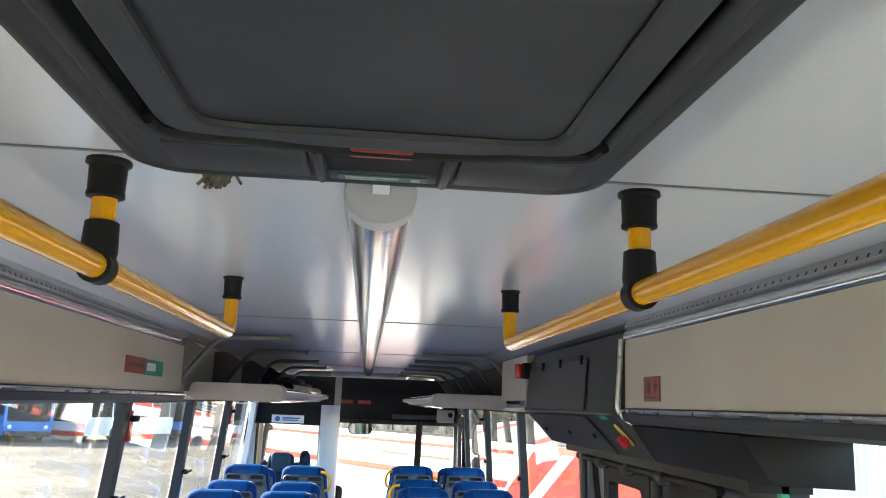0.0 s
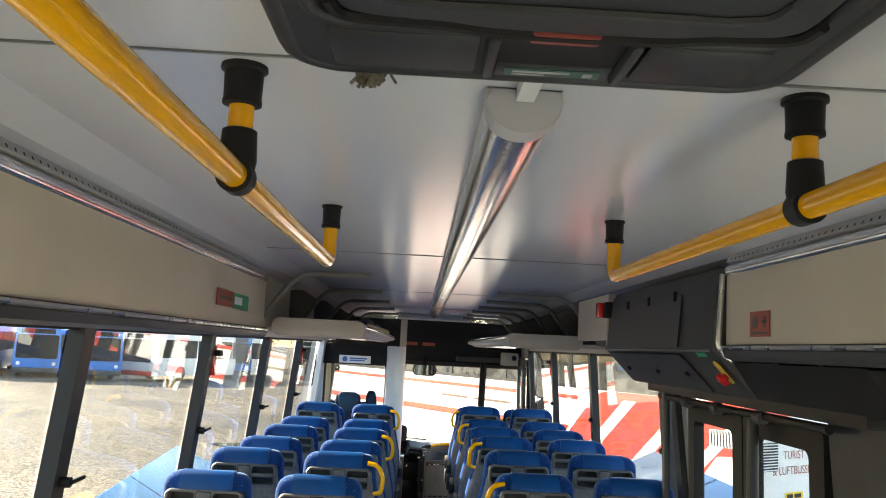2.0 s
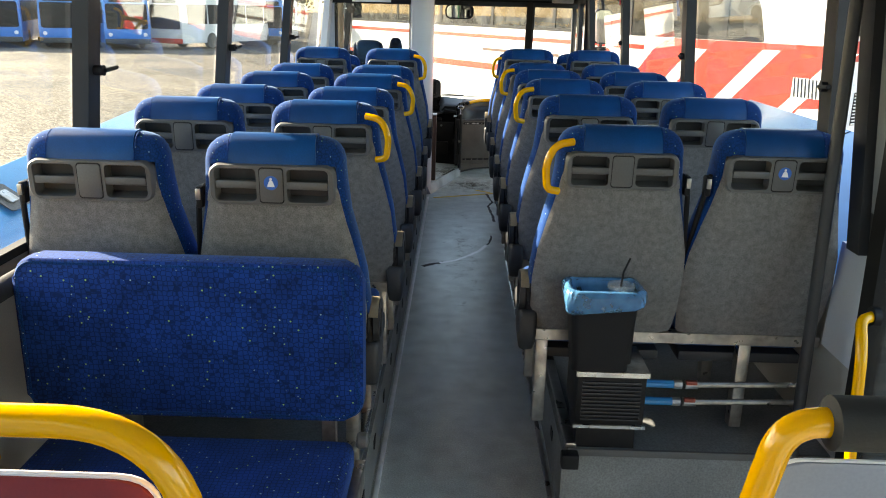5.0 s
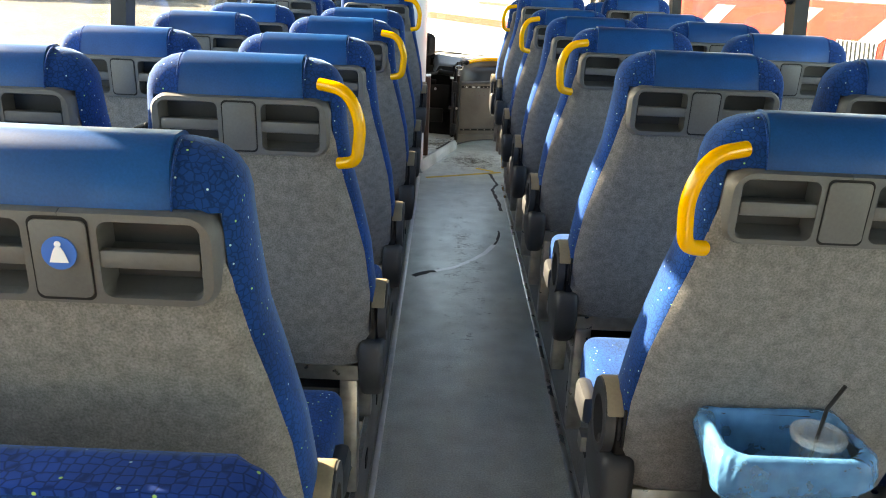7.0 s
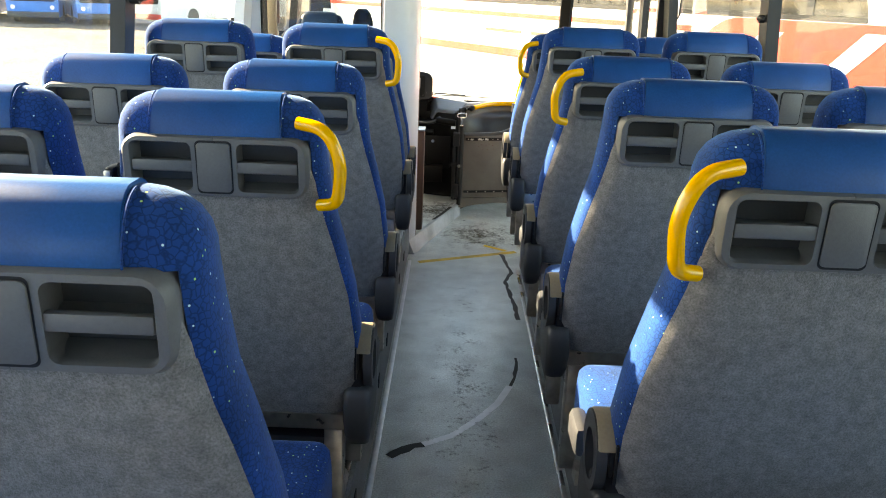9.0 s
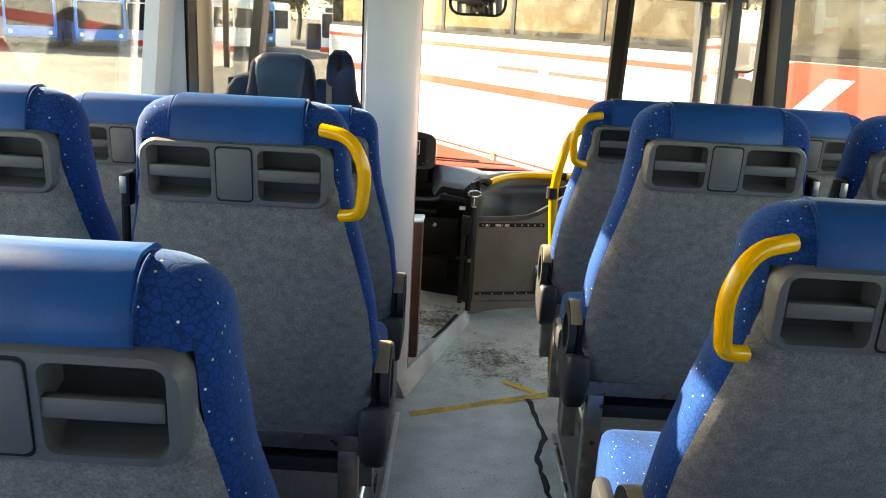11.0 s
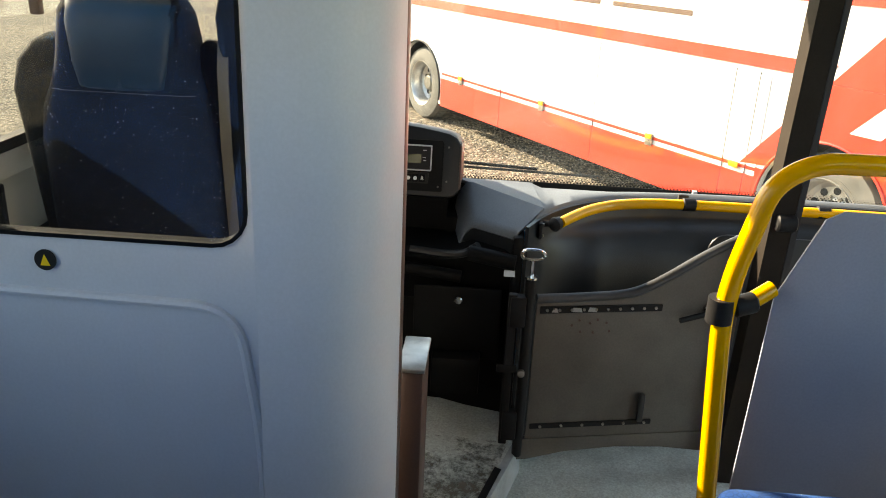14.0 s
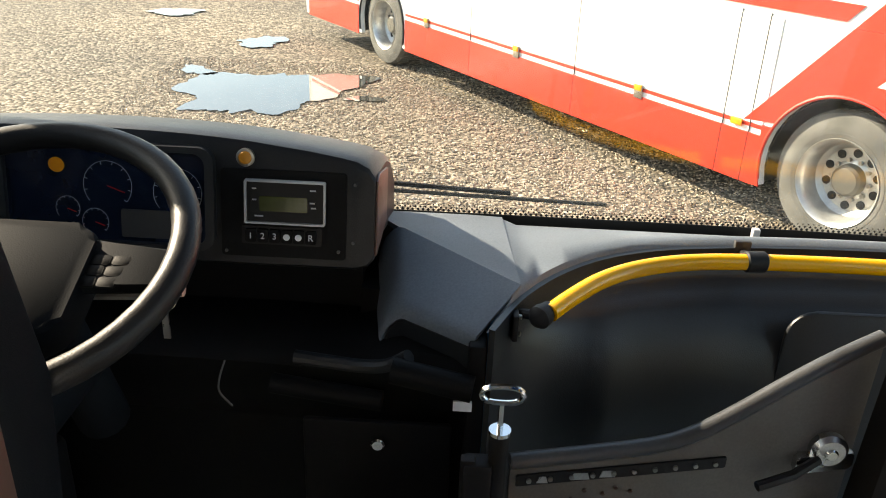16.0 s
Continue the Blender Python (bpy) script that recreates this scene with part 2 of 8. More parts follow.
M_BRACKET = material("grey_rack_bracket", (0.155, 0.15, 0.138), 0.45, grain=0.06, stain=0.12, bump=0.06, bump_scale=400)
M_CAP = material("grey_lamp_cap", (0.42, 0.425, 0.455), 0.4, stain=0.06)
M_LABELT = material("faded_teal_label", (0.03, 0.085, 0.072), 0.4, stain=0.12, stain_scale=30)
M_TAN = material("tan_armrest_plastic", (0.24, 0.195, 0.125), 0.42, grain=0.06, stain=0.15, bump=0.08)
M_GOLD = material("ochre_roll_cloth", (0.38, 0.25, 0.07), 0.45, grain=0.1, stain=0.15)
M_STEEL = material("worn_steel", (0.42, 0.40, 0.37), 0.38, metal=1.0, stain=0.3, stain_scale=20, bump=0.1, rough_var=0.15)
M_FLOOR = material("worn_vinyl_floor", (0.555, 0.61, 0.59), 0.34, grain=0.22, grain_scale=170, stain=0.16, stain_scale=9.0, bump=0.14, bump_scale=220, rough_var=0.06)
M_PLINTH = material("grey_step_vinyl", (0.175, 0.185, 0.185), 0.55, grain=0.22, grain_scale=160, stain=0.2, bump=0.1)
M_DIRT = material("dried_mud", (0.125, 0.115, 0.095), 0.95, grain=0.3, grain_scale=120, stain=0.3, bump=0.6, bump_scale=150)
M_SEAL = material("pale_floor_weld", (0.84, 0.87, 0.88), 0.3, stain=0.1, stain_scale=20)
M_SEALD = material("dark_floor_sealant", (0.022, 0.023, 0.024), 0.7, stain=0.2, bump=0.4)
M_YTAPE = material("yellow_marking_tape", (0.64, 0.43, 0.05), 0.55, grain=0.2, grain_scale=60, stain=0.3, stain_scale=14)
M_YBRIGHT = material("yellow_sticker", (0.85, 0.55, 0.01), 0.5, stain=0.05)
M_GATE = material("worn_gate_panel", (0.105, 0.096, 0.084), 0.5, grain=0.1, stain=0.22, stain_scale=6, bump=0.1, rough_var=0.1)
M_PAD = material("worn_rubber_padding", (0.045, 0.047, 0.05), 0.38, grain=0.1, stain=0.35, stain_scale=12, bump=0.1)
M_HUB = material("moulded_wheel_hub", (0.005, 0.0065, 0.0085), 0.7, spec=0.06, grain=0.1, stain=0.12, bump=0.15, bump_scale=500)
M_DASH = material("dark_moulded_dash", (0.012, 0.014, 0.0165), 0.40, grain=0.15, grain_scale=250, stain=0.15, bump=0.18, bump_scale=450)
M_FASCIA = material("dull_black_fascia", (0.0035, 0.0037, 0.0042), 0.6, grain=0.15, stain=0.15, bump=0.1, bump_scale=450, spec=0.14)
M_WRIM = material("black_leather_rim", (0.009, 0.009, 0.010), 0.45, spec=0.3, grain=0.1, stain=0.15, bump=0.15, bump_scale=300)
M_SILVER = material("silver_paint", (0.42, 0.42, 0.43), 0.3, stain=0.1)
M_HOOD = material("black_binnacle_hood", (0.0095, 0.011, 0.0135), 0.45, spec=0.30, grain=0.15, grain_scale=250, stain=0.15, bump=0.15, bump_scale=450)
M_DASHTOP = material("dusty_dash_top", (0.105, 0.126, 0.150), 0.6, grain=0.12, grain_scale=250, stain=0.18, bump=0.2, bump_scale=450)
M_BAG = material("blue_plastic_bag", (0.085, 0.27, 0.50), 0.22, stain=0.25, stain_scale=25, bump=0.5, bump_scale=70)
M_BAG.node_tree.nodes["Principled BSDF"].inputs["Alpha"].default_value = 0.60
# black glass; the blue in its base colour paints in a sky reflection
M_GAUGE = material("dark_display_glass", (0.006, 0.011, 0.024), 0.10, stain=0.25, stain_scale=6)
M_FROST = material("frosted_plastic", (0.55, 0.58, 0.58), 0.18, stain=0.1, stain_scale=40, spec=0.6)
M_FROST.node_tree.nodes["Principled BSDF"].inputs["Alpha"].default_value = 0.34
M_CLEAR = glass("clear_plastic", (0.9, 0.93, 0.95), 0.06)
M_GLASS = glass("window_glass", (0.93, 0.965, 0.955), 0.035)
M_CABGLASS = glass("tinted_cab_glass", (0.80, 0.81, 0.80), 0.004)
M_DKBROWN = material("dark_brown_post", (0.024, 0.0195, 0.016), 0.6, grain=0.08, stain=0.2, spec=0.06)
M_SCREEN = glass("windscreen_glass", (0.95, 0.98, 0.97), 0.015)
M_WIND = glass("dusty_windscreen_glass", (0.95, 0.98, 0.97), 0.022)
M_TINT = glass("tinted_coach_glass", (0.10, 0.11, 0.11), 0.10)
M_MIRROR = material("mirror_glass", (0.85, 0.86, 0.87), 0.02, metal=1.0)
M_BLUEBODY = material("sky_blue_bus_paint", (0.010, 0.21, 0.48), 0.3, stain=0.08, coat=0.2, bump=0.02)
M_DEEPBLUE = material("blue_bus_paint", (0.03, 0.19, 0.58), 0.3, stain=0.08, coat=0.4)
M_COACHW = material("white_coach_paint", (0.80, 0.795, 0.78), 0.3, grain=0.02, stain=0.05, stain_scale=1.2, coat=0.5)
M_COACHR = material("red_coach_paint", (0.58, 0.034, 0.018), 0.34, stain=0.10, stain_scale=1.5, coat=0.2)
M_AMBER = material("amber_reflector", (0.85, 0.30, 0.02), 0.25, stain=0.05, coat=0.5)
M_AMBERD = material("dark_amber_cap", (0.50, 0.20, 0.015), 0.35, stain=0.1)
M_LABELW = material("white_label", (0.75, 0.76, 0.78), 0.5, stain=0.04)
M_LABELB = material("blue_label_print", (0.02, 0.12, 0.45), 0.5, stain=0.04)
M_LABELG = material("green_label", (0.02, 0.30, 0.14), 0.5, stain=0.05)
M_LABELR = material("red_label", (0.30, 0.060, 0.035), 0.45, stain=0.1)
M_TREE = material("bare_hedge_foliage", (0.075, 0.066, 0.038), 0.9, grain=0.3, grain_scale=4, stain=0.4, stain_scale=1.0)
M_BARK = material("bark", (0.09, 0.07, 0.05), 0.9, stain=0.3, bump=0.4, bump_scale=30)
M_PUDDLE = material("muddy_water", (0.05, 0.05, 0.045), 0.03, stain=0.2, spec=0.6)
M_LCD = material("green_display", (0.035, 0.045, 0.008), 0.2, stain=0.1)
M_ROOFGREY = material("grey_roof_sheet", (0.30, 0.31, 0.32), 0.6, stain=0.1)


def gravel_material():
    m = bpy.data.materials.new("yard_gravel")
    m.use_nodes = True
    t = m.node_tree
    b = t.nodes["Principled BSDF"]
    b.inputs["Roughness"].default_value = 0.75
    co = t.nodes.new("ShaderNodeTexCoord")
    v = t.nodes.new("ShaderNodeTexVoronoi")
    v.inputs["Scale"].default_value = 24.0
    v.inputs["Randomness"].default_value = 1.0
    t.links.new(co.outputs["Object"], v.inputs["Vector"])
    sep = t.nodes.new("ShaderNodeSeparateColor")
    t.links.new(v.outputs["Color"], sep.inputs[0])
    ramp = t.nodes.new("ShaderNodeValToRGB")
    e = ramp.color_ramp.elements
    e[0].position, e[0].color = 0.0, (0.065, 0.053, 0.040, 1)
    e[1].position, e[1].color = 1.0, (0.38, 0.31, 0.24, 1)
    mid = ramp.color_ramp.elements.new(0.55)
    mid.color = (0.185, 0.150, 0.114, 1)
    t.links.new(sep.outputs[0], ramp.inputs[0])
    n = t.nodes.new("ShaderNodeTexNoise")
    n.inputs["Scale"].default_value = 0.22
    n.inputs["Detail"].default_value = 6
    t.links.new(co.outputs["Object"], n.inputs["Vector"])
    r = t.nodes.new("ShaderNodeMapRange")
    r.inputs[1].default_value, r.inputs[2].default_value = 0.35, 0.65
    r.inputs[3].default_value, r.inputs[4].default_value = 0.55, 1.1
    t.links.new(n.outputs[0], r.inputs[0])
    s = t.nodes.new("ShaderNodeVectorMath")
    s.operation = "SCALE"
    t.links.new(ramp.outputs[0], s.inputs[0])
    t.links.new(r.outputs[0], s.inputs["Scale"])
    t.links.new(s.outputs[0], b.inputs["Base Color"])
    rr = t.nodes.new("ShaderNodeMapRange")
    rr.inputs[1].default_value, rr.inputs[2].default_value = 0.35, 0.6
    rr.inputs[3].default_value, rr.inputs[4].default_value = 0.75, 0.95
    b.inputs["Specular IOR Level"].default_value = 0.25
    t.links.new(n.outputs[0], rr.inputs[0])
    t.links.new(rr.outputs[0], b.inputs["Roughness"])
    bp = t.nodes.new("ShaderNodeBump")
    bp.inputs["Strength"].default_value = 0.9
    bp.inputs["Distance"].default_value = 0.02
    bp.invert = True
    t.links.new(v.outputs["Distance"], bp.inputs["Height"])
    t.links.new(bp.outputs[0], b.inputs["Normal"])
    return m


M_GRAVEL = gravel_material()


def stone_material():
    """Loose pebbles, each with its own shade of brown or grey."""
    m = bpy.data.materials.new("gravel_stone")
    m.use_nodes = True
    t = m.node_tree
    b = t.nodes["Principled BSDF"]
    b.inputs["Roughness"].default_value = 0.7
    b.inputs["Specular IOR Level"].default_value = 0.3
    g = t.nodes.new("ShaderNodeNewGeometry")
    ramp = t.nodes.new("ShaderNodeValToRGB")
    e = ramp.color_ramp.elements
    e[0].position, e[0].color = 0.0, (0.17, 0.135, 0.10, 1)
    e[1].position, e[1].color = 1.0, (0.58, 0.50, 0.40, 1)
    for p, c in ((0.3, (0.28, 0.205, 0.14, 1)), (0.55, (0.34, 0.29, 0.235, 1)), (0.8, (0.42, 0.32, 0.225, 1))):
        k = ramp.color_ramp.elements.new(p)
        k.color = c
    t.links.new(g.outputs["Random Per Island"], ramp.inputs[0])
    t.links.new(ramp.outputs[0], b.inputs["Base Color"])
    return m


M_STONE = stone_material()

# ---- mesh tools ----


def finish(name, bm, mat, smooth=True, angle=35):
    if len(bm.faces):
        bmesh.ops.recalc_face_normals(bm, faces=bm.faces)
    me = bpy.data.meshes.new(name)
    bm.to_mesh(me)
    bm.free()
    me.materials.append(mat)
    if smooth:
        me.shade_smooth()
        me.set_sharp_from_angle(angle=radians(angle))
    return me


def part(name, bm, mat, parent, label="", smooth=True, angle=35):
    ob = new(name, finish(name, bm, mat, smooth, angle))
    ob.parent = parent
    if label:
        tagged(ob, label)
    return ob


def thing(name, bm, mat, label, category, group="", kind="", smooth=True, angle=35):
    ob = new(name, finish(name, bm, mat, smooth, angle))
    return tagged(ob, label, category, group, kind)


def holder(name, label, category, at=(0, 0, 0), group="", kind="", turn=0):
    ob = new(name)
    ob.empty_display_size = 0.05
    ob.matrix_basis = pose(*at, 0, 0, turn)
    return tagged(ob, label, category, group, kind)


def box(bm, x0, x1, y0, y1, z0, z1, bevel=0.0, seg=2):
    r = bmesh.ops.create_cube(bm, size=1.0)
    vs = r["verts"]
    for v in vs:
        v.co = Vector(((x0 + x1) / 2 + v.co.x * (x1 - x0), (y0 + y1) / 2 + v.co.y * (y1 - y0), (z0 + z1) / 2 + v.co.z * (z1 - z0)))
    if bevel:
        es = list({e for v in vs for e in v.link_edges})
        bmesh.ops.bevel(bm, geom=es, offset=bevel, segments=seg, affect="EDGES", profile=0.5)
    return bm


def boxes(*rows, bevel=0.0, seg=2):
    bm = bmesh.new()
    for r in rows:
        box(bm, *r, bevel=bevel, seg=seg)
    return bm


def fillet(pts, rad, n=6):
    pts = [Vector(p) for p in pts]
    out = [pts[0]]
    for a, b, c in zip(pts, pts[1:], pts[2:]):
        d1, d2 = (a - b), (c - b)
        k = min(rad, d1.length * 0.49, d2.length * 0.49)
        p, q = b + d1.normalized() * k, b + d2.normalized() * k
        for i in range(n + 1):
            s = i / n
            out.append((1 - s) ** 2 * p + 2 * s * (1 - s) * b + s * s * q)
    out.append(pts[-1])
    return out


def tube(bm, pts, r, seg=12, flat=1.0, caps=True):
    pts = [Vector(p) for p in pts]
    rings, up = [], None
    for i, p in enumerate(pts):
        d = (pts[min(i + 1, len(pts) - 1)] - pts[max(i - 1, 0)]).normalized()
        if up is None:
            up = d.orthogonal().normalized()
        up = (up - d * up.dot(d)).normalized()
        side = d.cross(up)
        rings.append([bm.verts.new(p + r * (math.cos(2 * math.pi * j / seg) * up + flat * math.sin(2 * math.pi * j / seg) * side)) for j in range(seg)])
    for a, b in zip(rings, rings[1:]):
        for j in range(seg):
            bm.faces.new((a[j], a[(j + 1) % seg], b[(j + 1) % seg], b[j]))
    if caps:
        bm.faces.new(rings[0])
        bm.faces.new(rings[-1])
    return bm


def tubes(r, *lines, seg=12):
    bm = bmesh.new()
    for pts in lines:
        tube(bm, pts, r, seg)
    return bm


def disc(bm, at, axis, r, length, seg=24, bevel=0.0):
    """A short cylinder centred at `at` along axis."""
    at, axis = Vector(at), Vector(axis).normalized()
    pts = [(-length / 2, r - bevel), (-length / 2 + bevel, r), (length / 2 - bevel, r), (length / 2, r - bevel)] if bevel else [(-length / 2, r), (length / 2, r)]
    up = axis.orthogonal().normalized()
    side = axis.cross(up)
    rings = [[bm.verts.new(at + axis * h + q * (math.cos(2 * math.pi * j / seg) * up + math.sin(2 * math.pi * j / seg) * side)) for j in range(seg)] for h, q in pts]
    for a, b in zip(rings, rings[1:]):
        for j in range(seg):
            bm.faces.new((a[j], a[(j + 1) % seg], b[(j + 1) % seg], b[j]))
    bm.faces.new(rings[0])
    bm.faces.new(rings[-1])
    return bm


def turned(bm, at, axis, profile, seg=28, closed=False):
    """A body of revolution: profile rows of (along axis, radius)."""
    at, axis = Vector(at), Vector(axis).normalized()
    up = axis.orthogonal().normalized()
    side = axis.cross(up)
    rings = [[bm.verts.new(at + axis * h + q * (math.cos(2 * math.pi * j / seg) * up + math.sin(2 * math.pi * j / seg) * side)) for j in range(seg)] for h, q in profile]
    for a, b in zip(rings, rings[1:]):
        for j in range(seg):
            bm.faces.new((a[j], a[(j + 1) % seg], b[(j + 1) % seg], b[j]))
    if closed:
        for j in range(seg):
            bm.faces.new((rings[-1][j], rings[-1][(j + 1) % seg], rings[0][(j + 1) % seg], rings[0][j]))
    else:
        bm.faces.new(rings[0])
        bm.faces.new(rings[-1])
    return bm


def prism(bm, outline, depth, to=None, bevel=0.0):
    """An outline of (a, b) pairs pulled out by depth; to(a, b, d) gives the place."""
    to = to or (lambda a, b, d: (a, d, b))
    lo = [bm.verts.new(to(a, b, 0)) for a, b in outline]
    hi = [bm.verts.new(to(a, b, depth)) for a, b in outline]
    f1, f2 = bm.faces.new(lo), bm.faces.new(hi)
    for i in range(len(lo)):
        j = (i + 1) % len(lo)
        bm.faces.new((lo[i], lo[j], hi[j], hi[i]))
    if bevel:
        es = list(set(f1.edges) | set(f2.edges))
        bmesh.ops.bevel(bm, geom=es, offset=bevel, segments=2, affect="EDGES", profile=0.5)
    return bm


def rounded(x0, x1, z0, z1, r, n=5):
    """A rounded rectangle as (a, b) pairs."""
    out = []
    for cx, cz, a0 in ((x1 - r, z1 - r, 0), (x0 + r, z1 - r, 90), (x0 + r, z0 + r, 180), (x1 - r, z0 + r, 270)):
        for i in range(n + 1):
            a = radians(a0 + 90 * i / n)
            out.append((cx + r * math.cos(a), cz + r * math.sin(a)))
    return out


def ring_frame(bm, outer, inner, depth, to=None):
    """A flat frame between two outlines with the same number of points."""
    to = to or (lambda a, b, d: (a, d, b))
    n = len(outer)
    vs = [[bm.verts.new(to(a, b, d)) for a, b in line] for d in (0, depth) for line in (outer, inner)]
    o0, i0, o1, i1 = vs
    for i in range(n):
        j = (i + 1) % n
        bm.faces.new((o0[i], o0[j], i0[j], i0[i]))
        bm.faces.new((o1[i], i1[i], i1[j], o1[j]))
        bm.faces.new((o0[i], o1[i], o1[j], o0[j]))
        bm.faces.new((i0[i], i0[j], i1[j], i1[i]))
    return bm


def loft(bm, sections):
    rings = [[bm.verts.new(p) for p in s] for s in sections]
    n = len(rings[0])
    for a, b in zip(rings, rings[1:]):
        for j in range(n):
            bm.faces.new((a[j], a[(j + 1) % n], b[(j + 1) % n], b[j]))
    bm.faces.new(rings[0])
    bm.faces.new(rings[-1])
    return bm


def sheet(bm, grid):
    """A surface through rows of points."""
    vs = [[bm.verts.new(p) for p in row] for row in grid]
    for a, b in zip(vs, vs[1:]):
        for i in range(len(a) - 1):
            bm.faces.new((a[i], a[i + 1], b[i + 1], b[i]))
    return bm


def thick(bm, d):
    bmesh.ops.recalc_face_normals(bm, faces=bm.faces)
    bmesh.ops.solidify(bm, geom=bm.faces[:], thickness=d)
    return bm


def lettering(name, words, size, mat, parent, m, label=""):
    """Raised letters in the built-in font, turned into a mesh."""
    cu = bpy.data.curves.new(name, "FONT")
    cu.body, cu.size, cu.extrude, cu.align_x, cu.align_y = words, size, 0.0008, "CENTER", "CENTER"
    tmp = bpy.data.objects.new(name, cu)
    me = bpy.data.meshes.new_from_object(tmp)
    bpy.data.objects.remove(tmp)
    me.materials.append(mat)
    ob = new(name, me)
    ob.parent = parent
    ob.matrix_basis = m
    if label:
        tagged(ob, label)
    return ob

# ---- the bus shell ----
XC = 0.04            # the bus's centre line
CEIL = 2.225
STEP = 0.29          # height of the seat platforms above the aisle


def wall_x(side, z):
    """The inner face of a side wall, leaning in above the sill."""
    base = 1.165 if side < 0 else 1.19
    return side * (base - 0.10 * (z - 1.30)) if z > 0.9 else side * (base + 0.02)


def chaikin(pts, rounds=2):
    for _ in range(rounds):
        out = [pts[0]]
        for a, b in zip(pts, pts[1:]):
            out += [tuple(0.75 * p + 0.25 * q for p, q in zip(a, b)), tuple(0.25 * p + 0.75 * q for p, q in zip(a, b))]
        pts = out + [pts[-1]]
    return pts


def leaning(bm, side, y0, y1, z0, z1, depth, inset=0.0, lean_y=0.0):
    """An upright piece of side wall that follows the wall's lean."""
    for_v = []
    for z, s in ((z0, 0.0), (z1, lean_y)):
        x = wall_x(side, z) - side * inset
        for_v.append([bm.verts.new((x, y0 + s, z)), bm.verts.new((x, y1 + s, z)), bm.verts.new((x + side * depth, y1 + s, z)), bm.verts.new((x + side * depth, y0 + s, z))])
    a, b = for_v
    bm.faces.new(a)
    bm.faces.new(b)
    for i in range(4):
        bm.faces.new((a[i], a[(i + 1) % 4], b[(i + 1) % 4], b[i]))
    return bm


REAR, FRONT = -1.6, 11.75
SILL_L, SILL_R, HEAD = 0.95, 0.80, 1.90

# floor and seat platforms
thing("floor", boxes((-0.30, 0.40, REAR, 10.34, -0.08, 0.0), (-1.22, 1.26, REAR, 4.7, -0.08, -0.004), (0.40, 1.26, 4.7, 5.42, -0.08, -0.004), (-0.30, 1.26, 10.34, FRONT, -0.08, -0.003)),
      M_FLOOR, "worn grey-blue vinyl bus aisle floor with scuffs", "floor", kind="structure", smooth=False)
thing("platform_left", boxes((-1.22, -0.275, 4.98, 10.3, -0.08, STEP)), M_PLINTH, "grey vinyl-covered seat platform beside the aisle", "platform", kind="structure", smooth=False)
thing("platform_right", boxes((0.372, 1.25, 5.42, 10.15, -0.08, STEP)), M_PLINTH, "grey vinyl-covered seat platform beside the aisle", "platform", kind="structure", smooth=False)
for side, x, y0, y1 in ((-1, -0.275, 4.98, 10.2), (1, 0.372, 5.42, 10.1)):
    s = -side
    tr = holder("seat_track", "aluminium seat rail along the platform edge", "seat rail", kind="structure")
    part("rail", boxes((x - 0.03 if s > 0 else x - 0.004, x + 0.004 if s > 0 else x + 0.03, y0, y1, STEP + 0.001, STEP + 0.016), bevel=0.003), M_ALU, tr)
    part("skirting", boxes((x + (0.0005 if s > 0 else -0.012), x + (0.012 if s > 0 else -0.0005), y0, y1, 0.06, STEP - 0.02)), M_PLINTH, tr, smooth=False)
    bm = bmesh.new()
    y = y0 + 0.25
    while y < y1 - 0.2:
        box(bm, x + (0.012 if s > 0 else -0.015), x + (0.015 if s > 0 else -0.012), y, y + 0.05, 0.17, 0.205)
        y += 0.345
    part("slots", bm, M_BLACK, tr, smooth=False)
    part("floor_bead", boxes((x + (0.012 if s > 0 else -0.030), x + (0.030 if s > 0 else -0.012), y0, y1, 0.0005, 0.010), bevel=0.003), M_ALU if side > 0 else M_SEAL, tr)

# side walls under and over the windows, with the door openings left free
RD0, RD1 = 4.02, 5.25     # rear door
FD0, FD1 = 10.66, 11.62   # front door
bm = boxes((-1.26, -1.20, REAR, FRONT, -0.60, 0.90))
leaning(bm, -1, REAR, FRONT, 0.90, SILL_L, 0.06)
leaning(bm, -1, REAR, FRONT, HEAD, 2.27, 0.06)
thing("wall_left", bm, M_BEIGE, "pale grey side wall lining below the bus windows", "wall", kind="structure", smooth=False)
bm = bmesh.new()
for y0, y1 in ((REAR, RD0), (RD1, FD0), (FD1, FRONT)):
    box(bm, 1.21, 1.27, y0, y1, -0.60, 0.78)
    leaning(bm, 1, y0, y1, 0.78, SILL_R, 0.06)
leaning(bm, 1, REAR, FRONT, HEAD, 2.27, 0.06)
leaning(bm, 1, RD0, RD1, 1.72, HEAD, 0.06)
leaning(bm, 1, FD0, FD1, 1.80, HEAD, 0.06)
thing("wall_right", bm, M_BEIGE, "pale grey side wall lining below the bus windows", "wall", kind="structure", smooth=False)
thing("wall_rear", boxes((-1.26, 1.27, REAR - 0.06, REAR, -0.6, 2.3)), M_BEIGE, "pale rear wall of the bus", "wall", kind="structure", smooth=False)
# outer skin
thing("body_side_left", boxes((-1.285, -1.262, REAR, FRONT, -0.62, 0.93)), M_BLUEBODY, "sky-blue painted outer bus side", "bus body", kind="structure", smooth=False)
bm = bmesh.new()
for y0, y1 in ((REAR, RD0), (RD1, FD0), (FD1, FRONT)):
    box(bm, 1.272, 1.295, y0, y1, -0.62, 0.79)
thing("body_side_right", bm, M_BLUEBODY, "sky-blue painted outer bus side", "bus body", kind="structure", smooth=False)
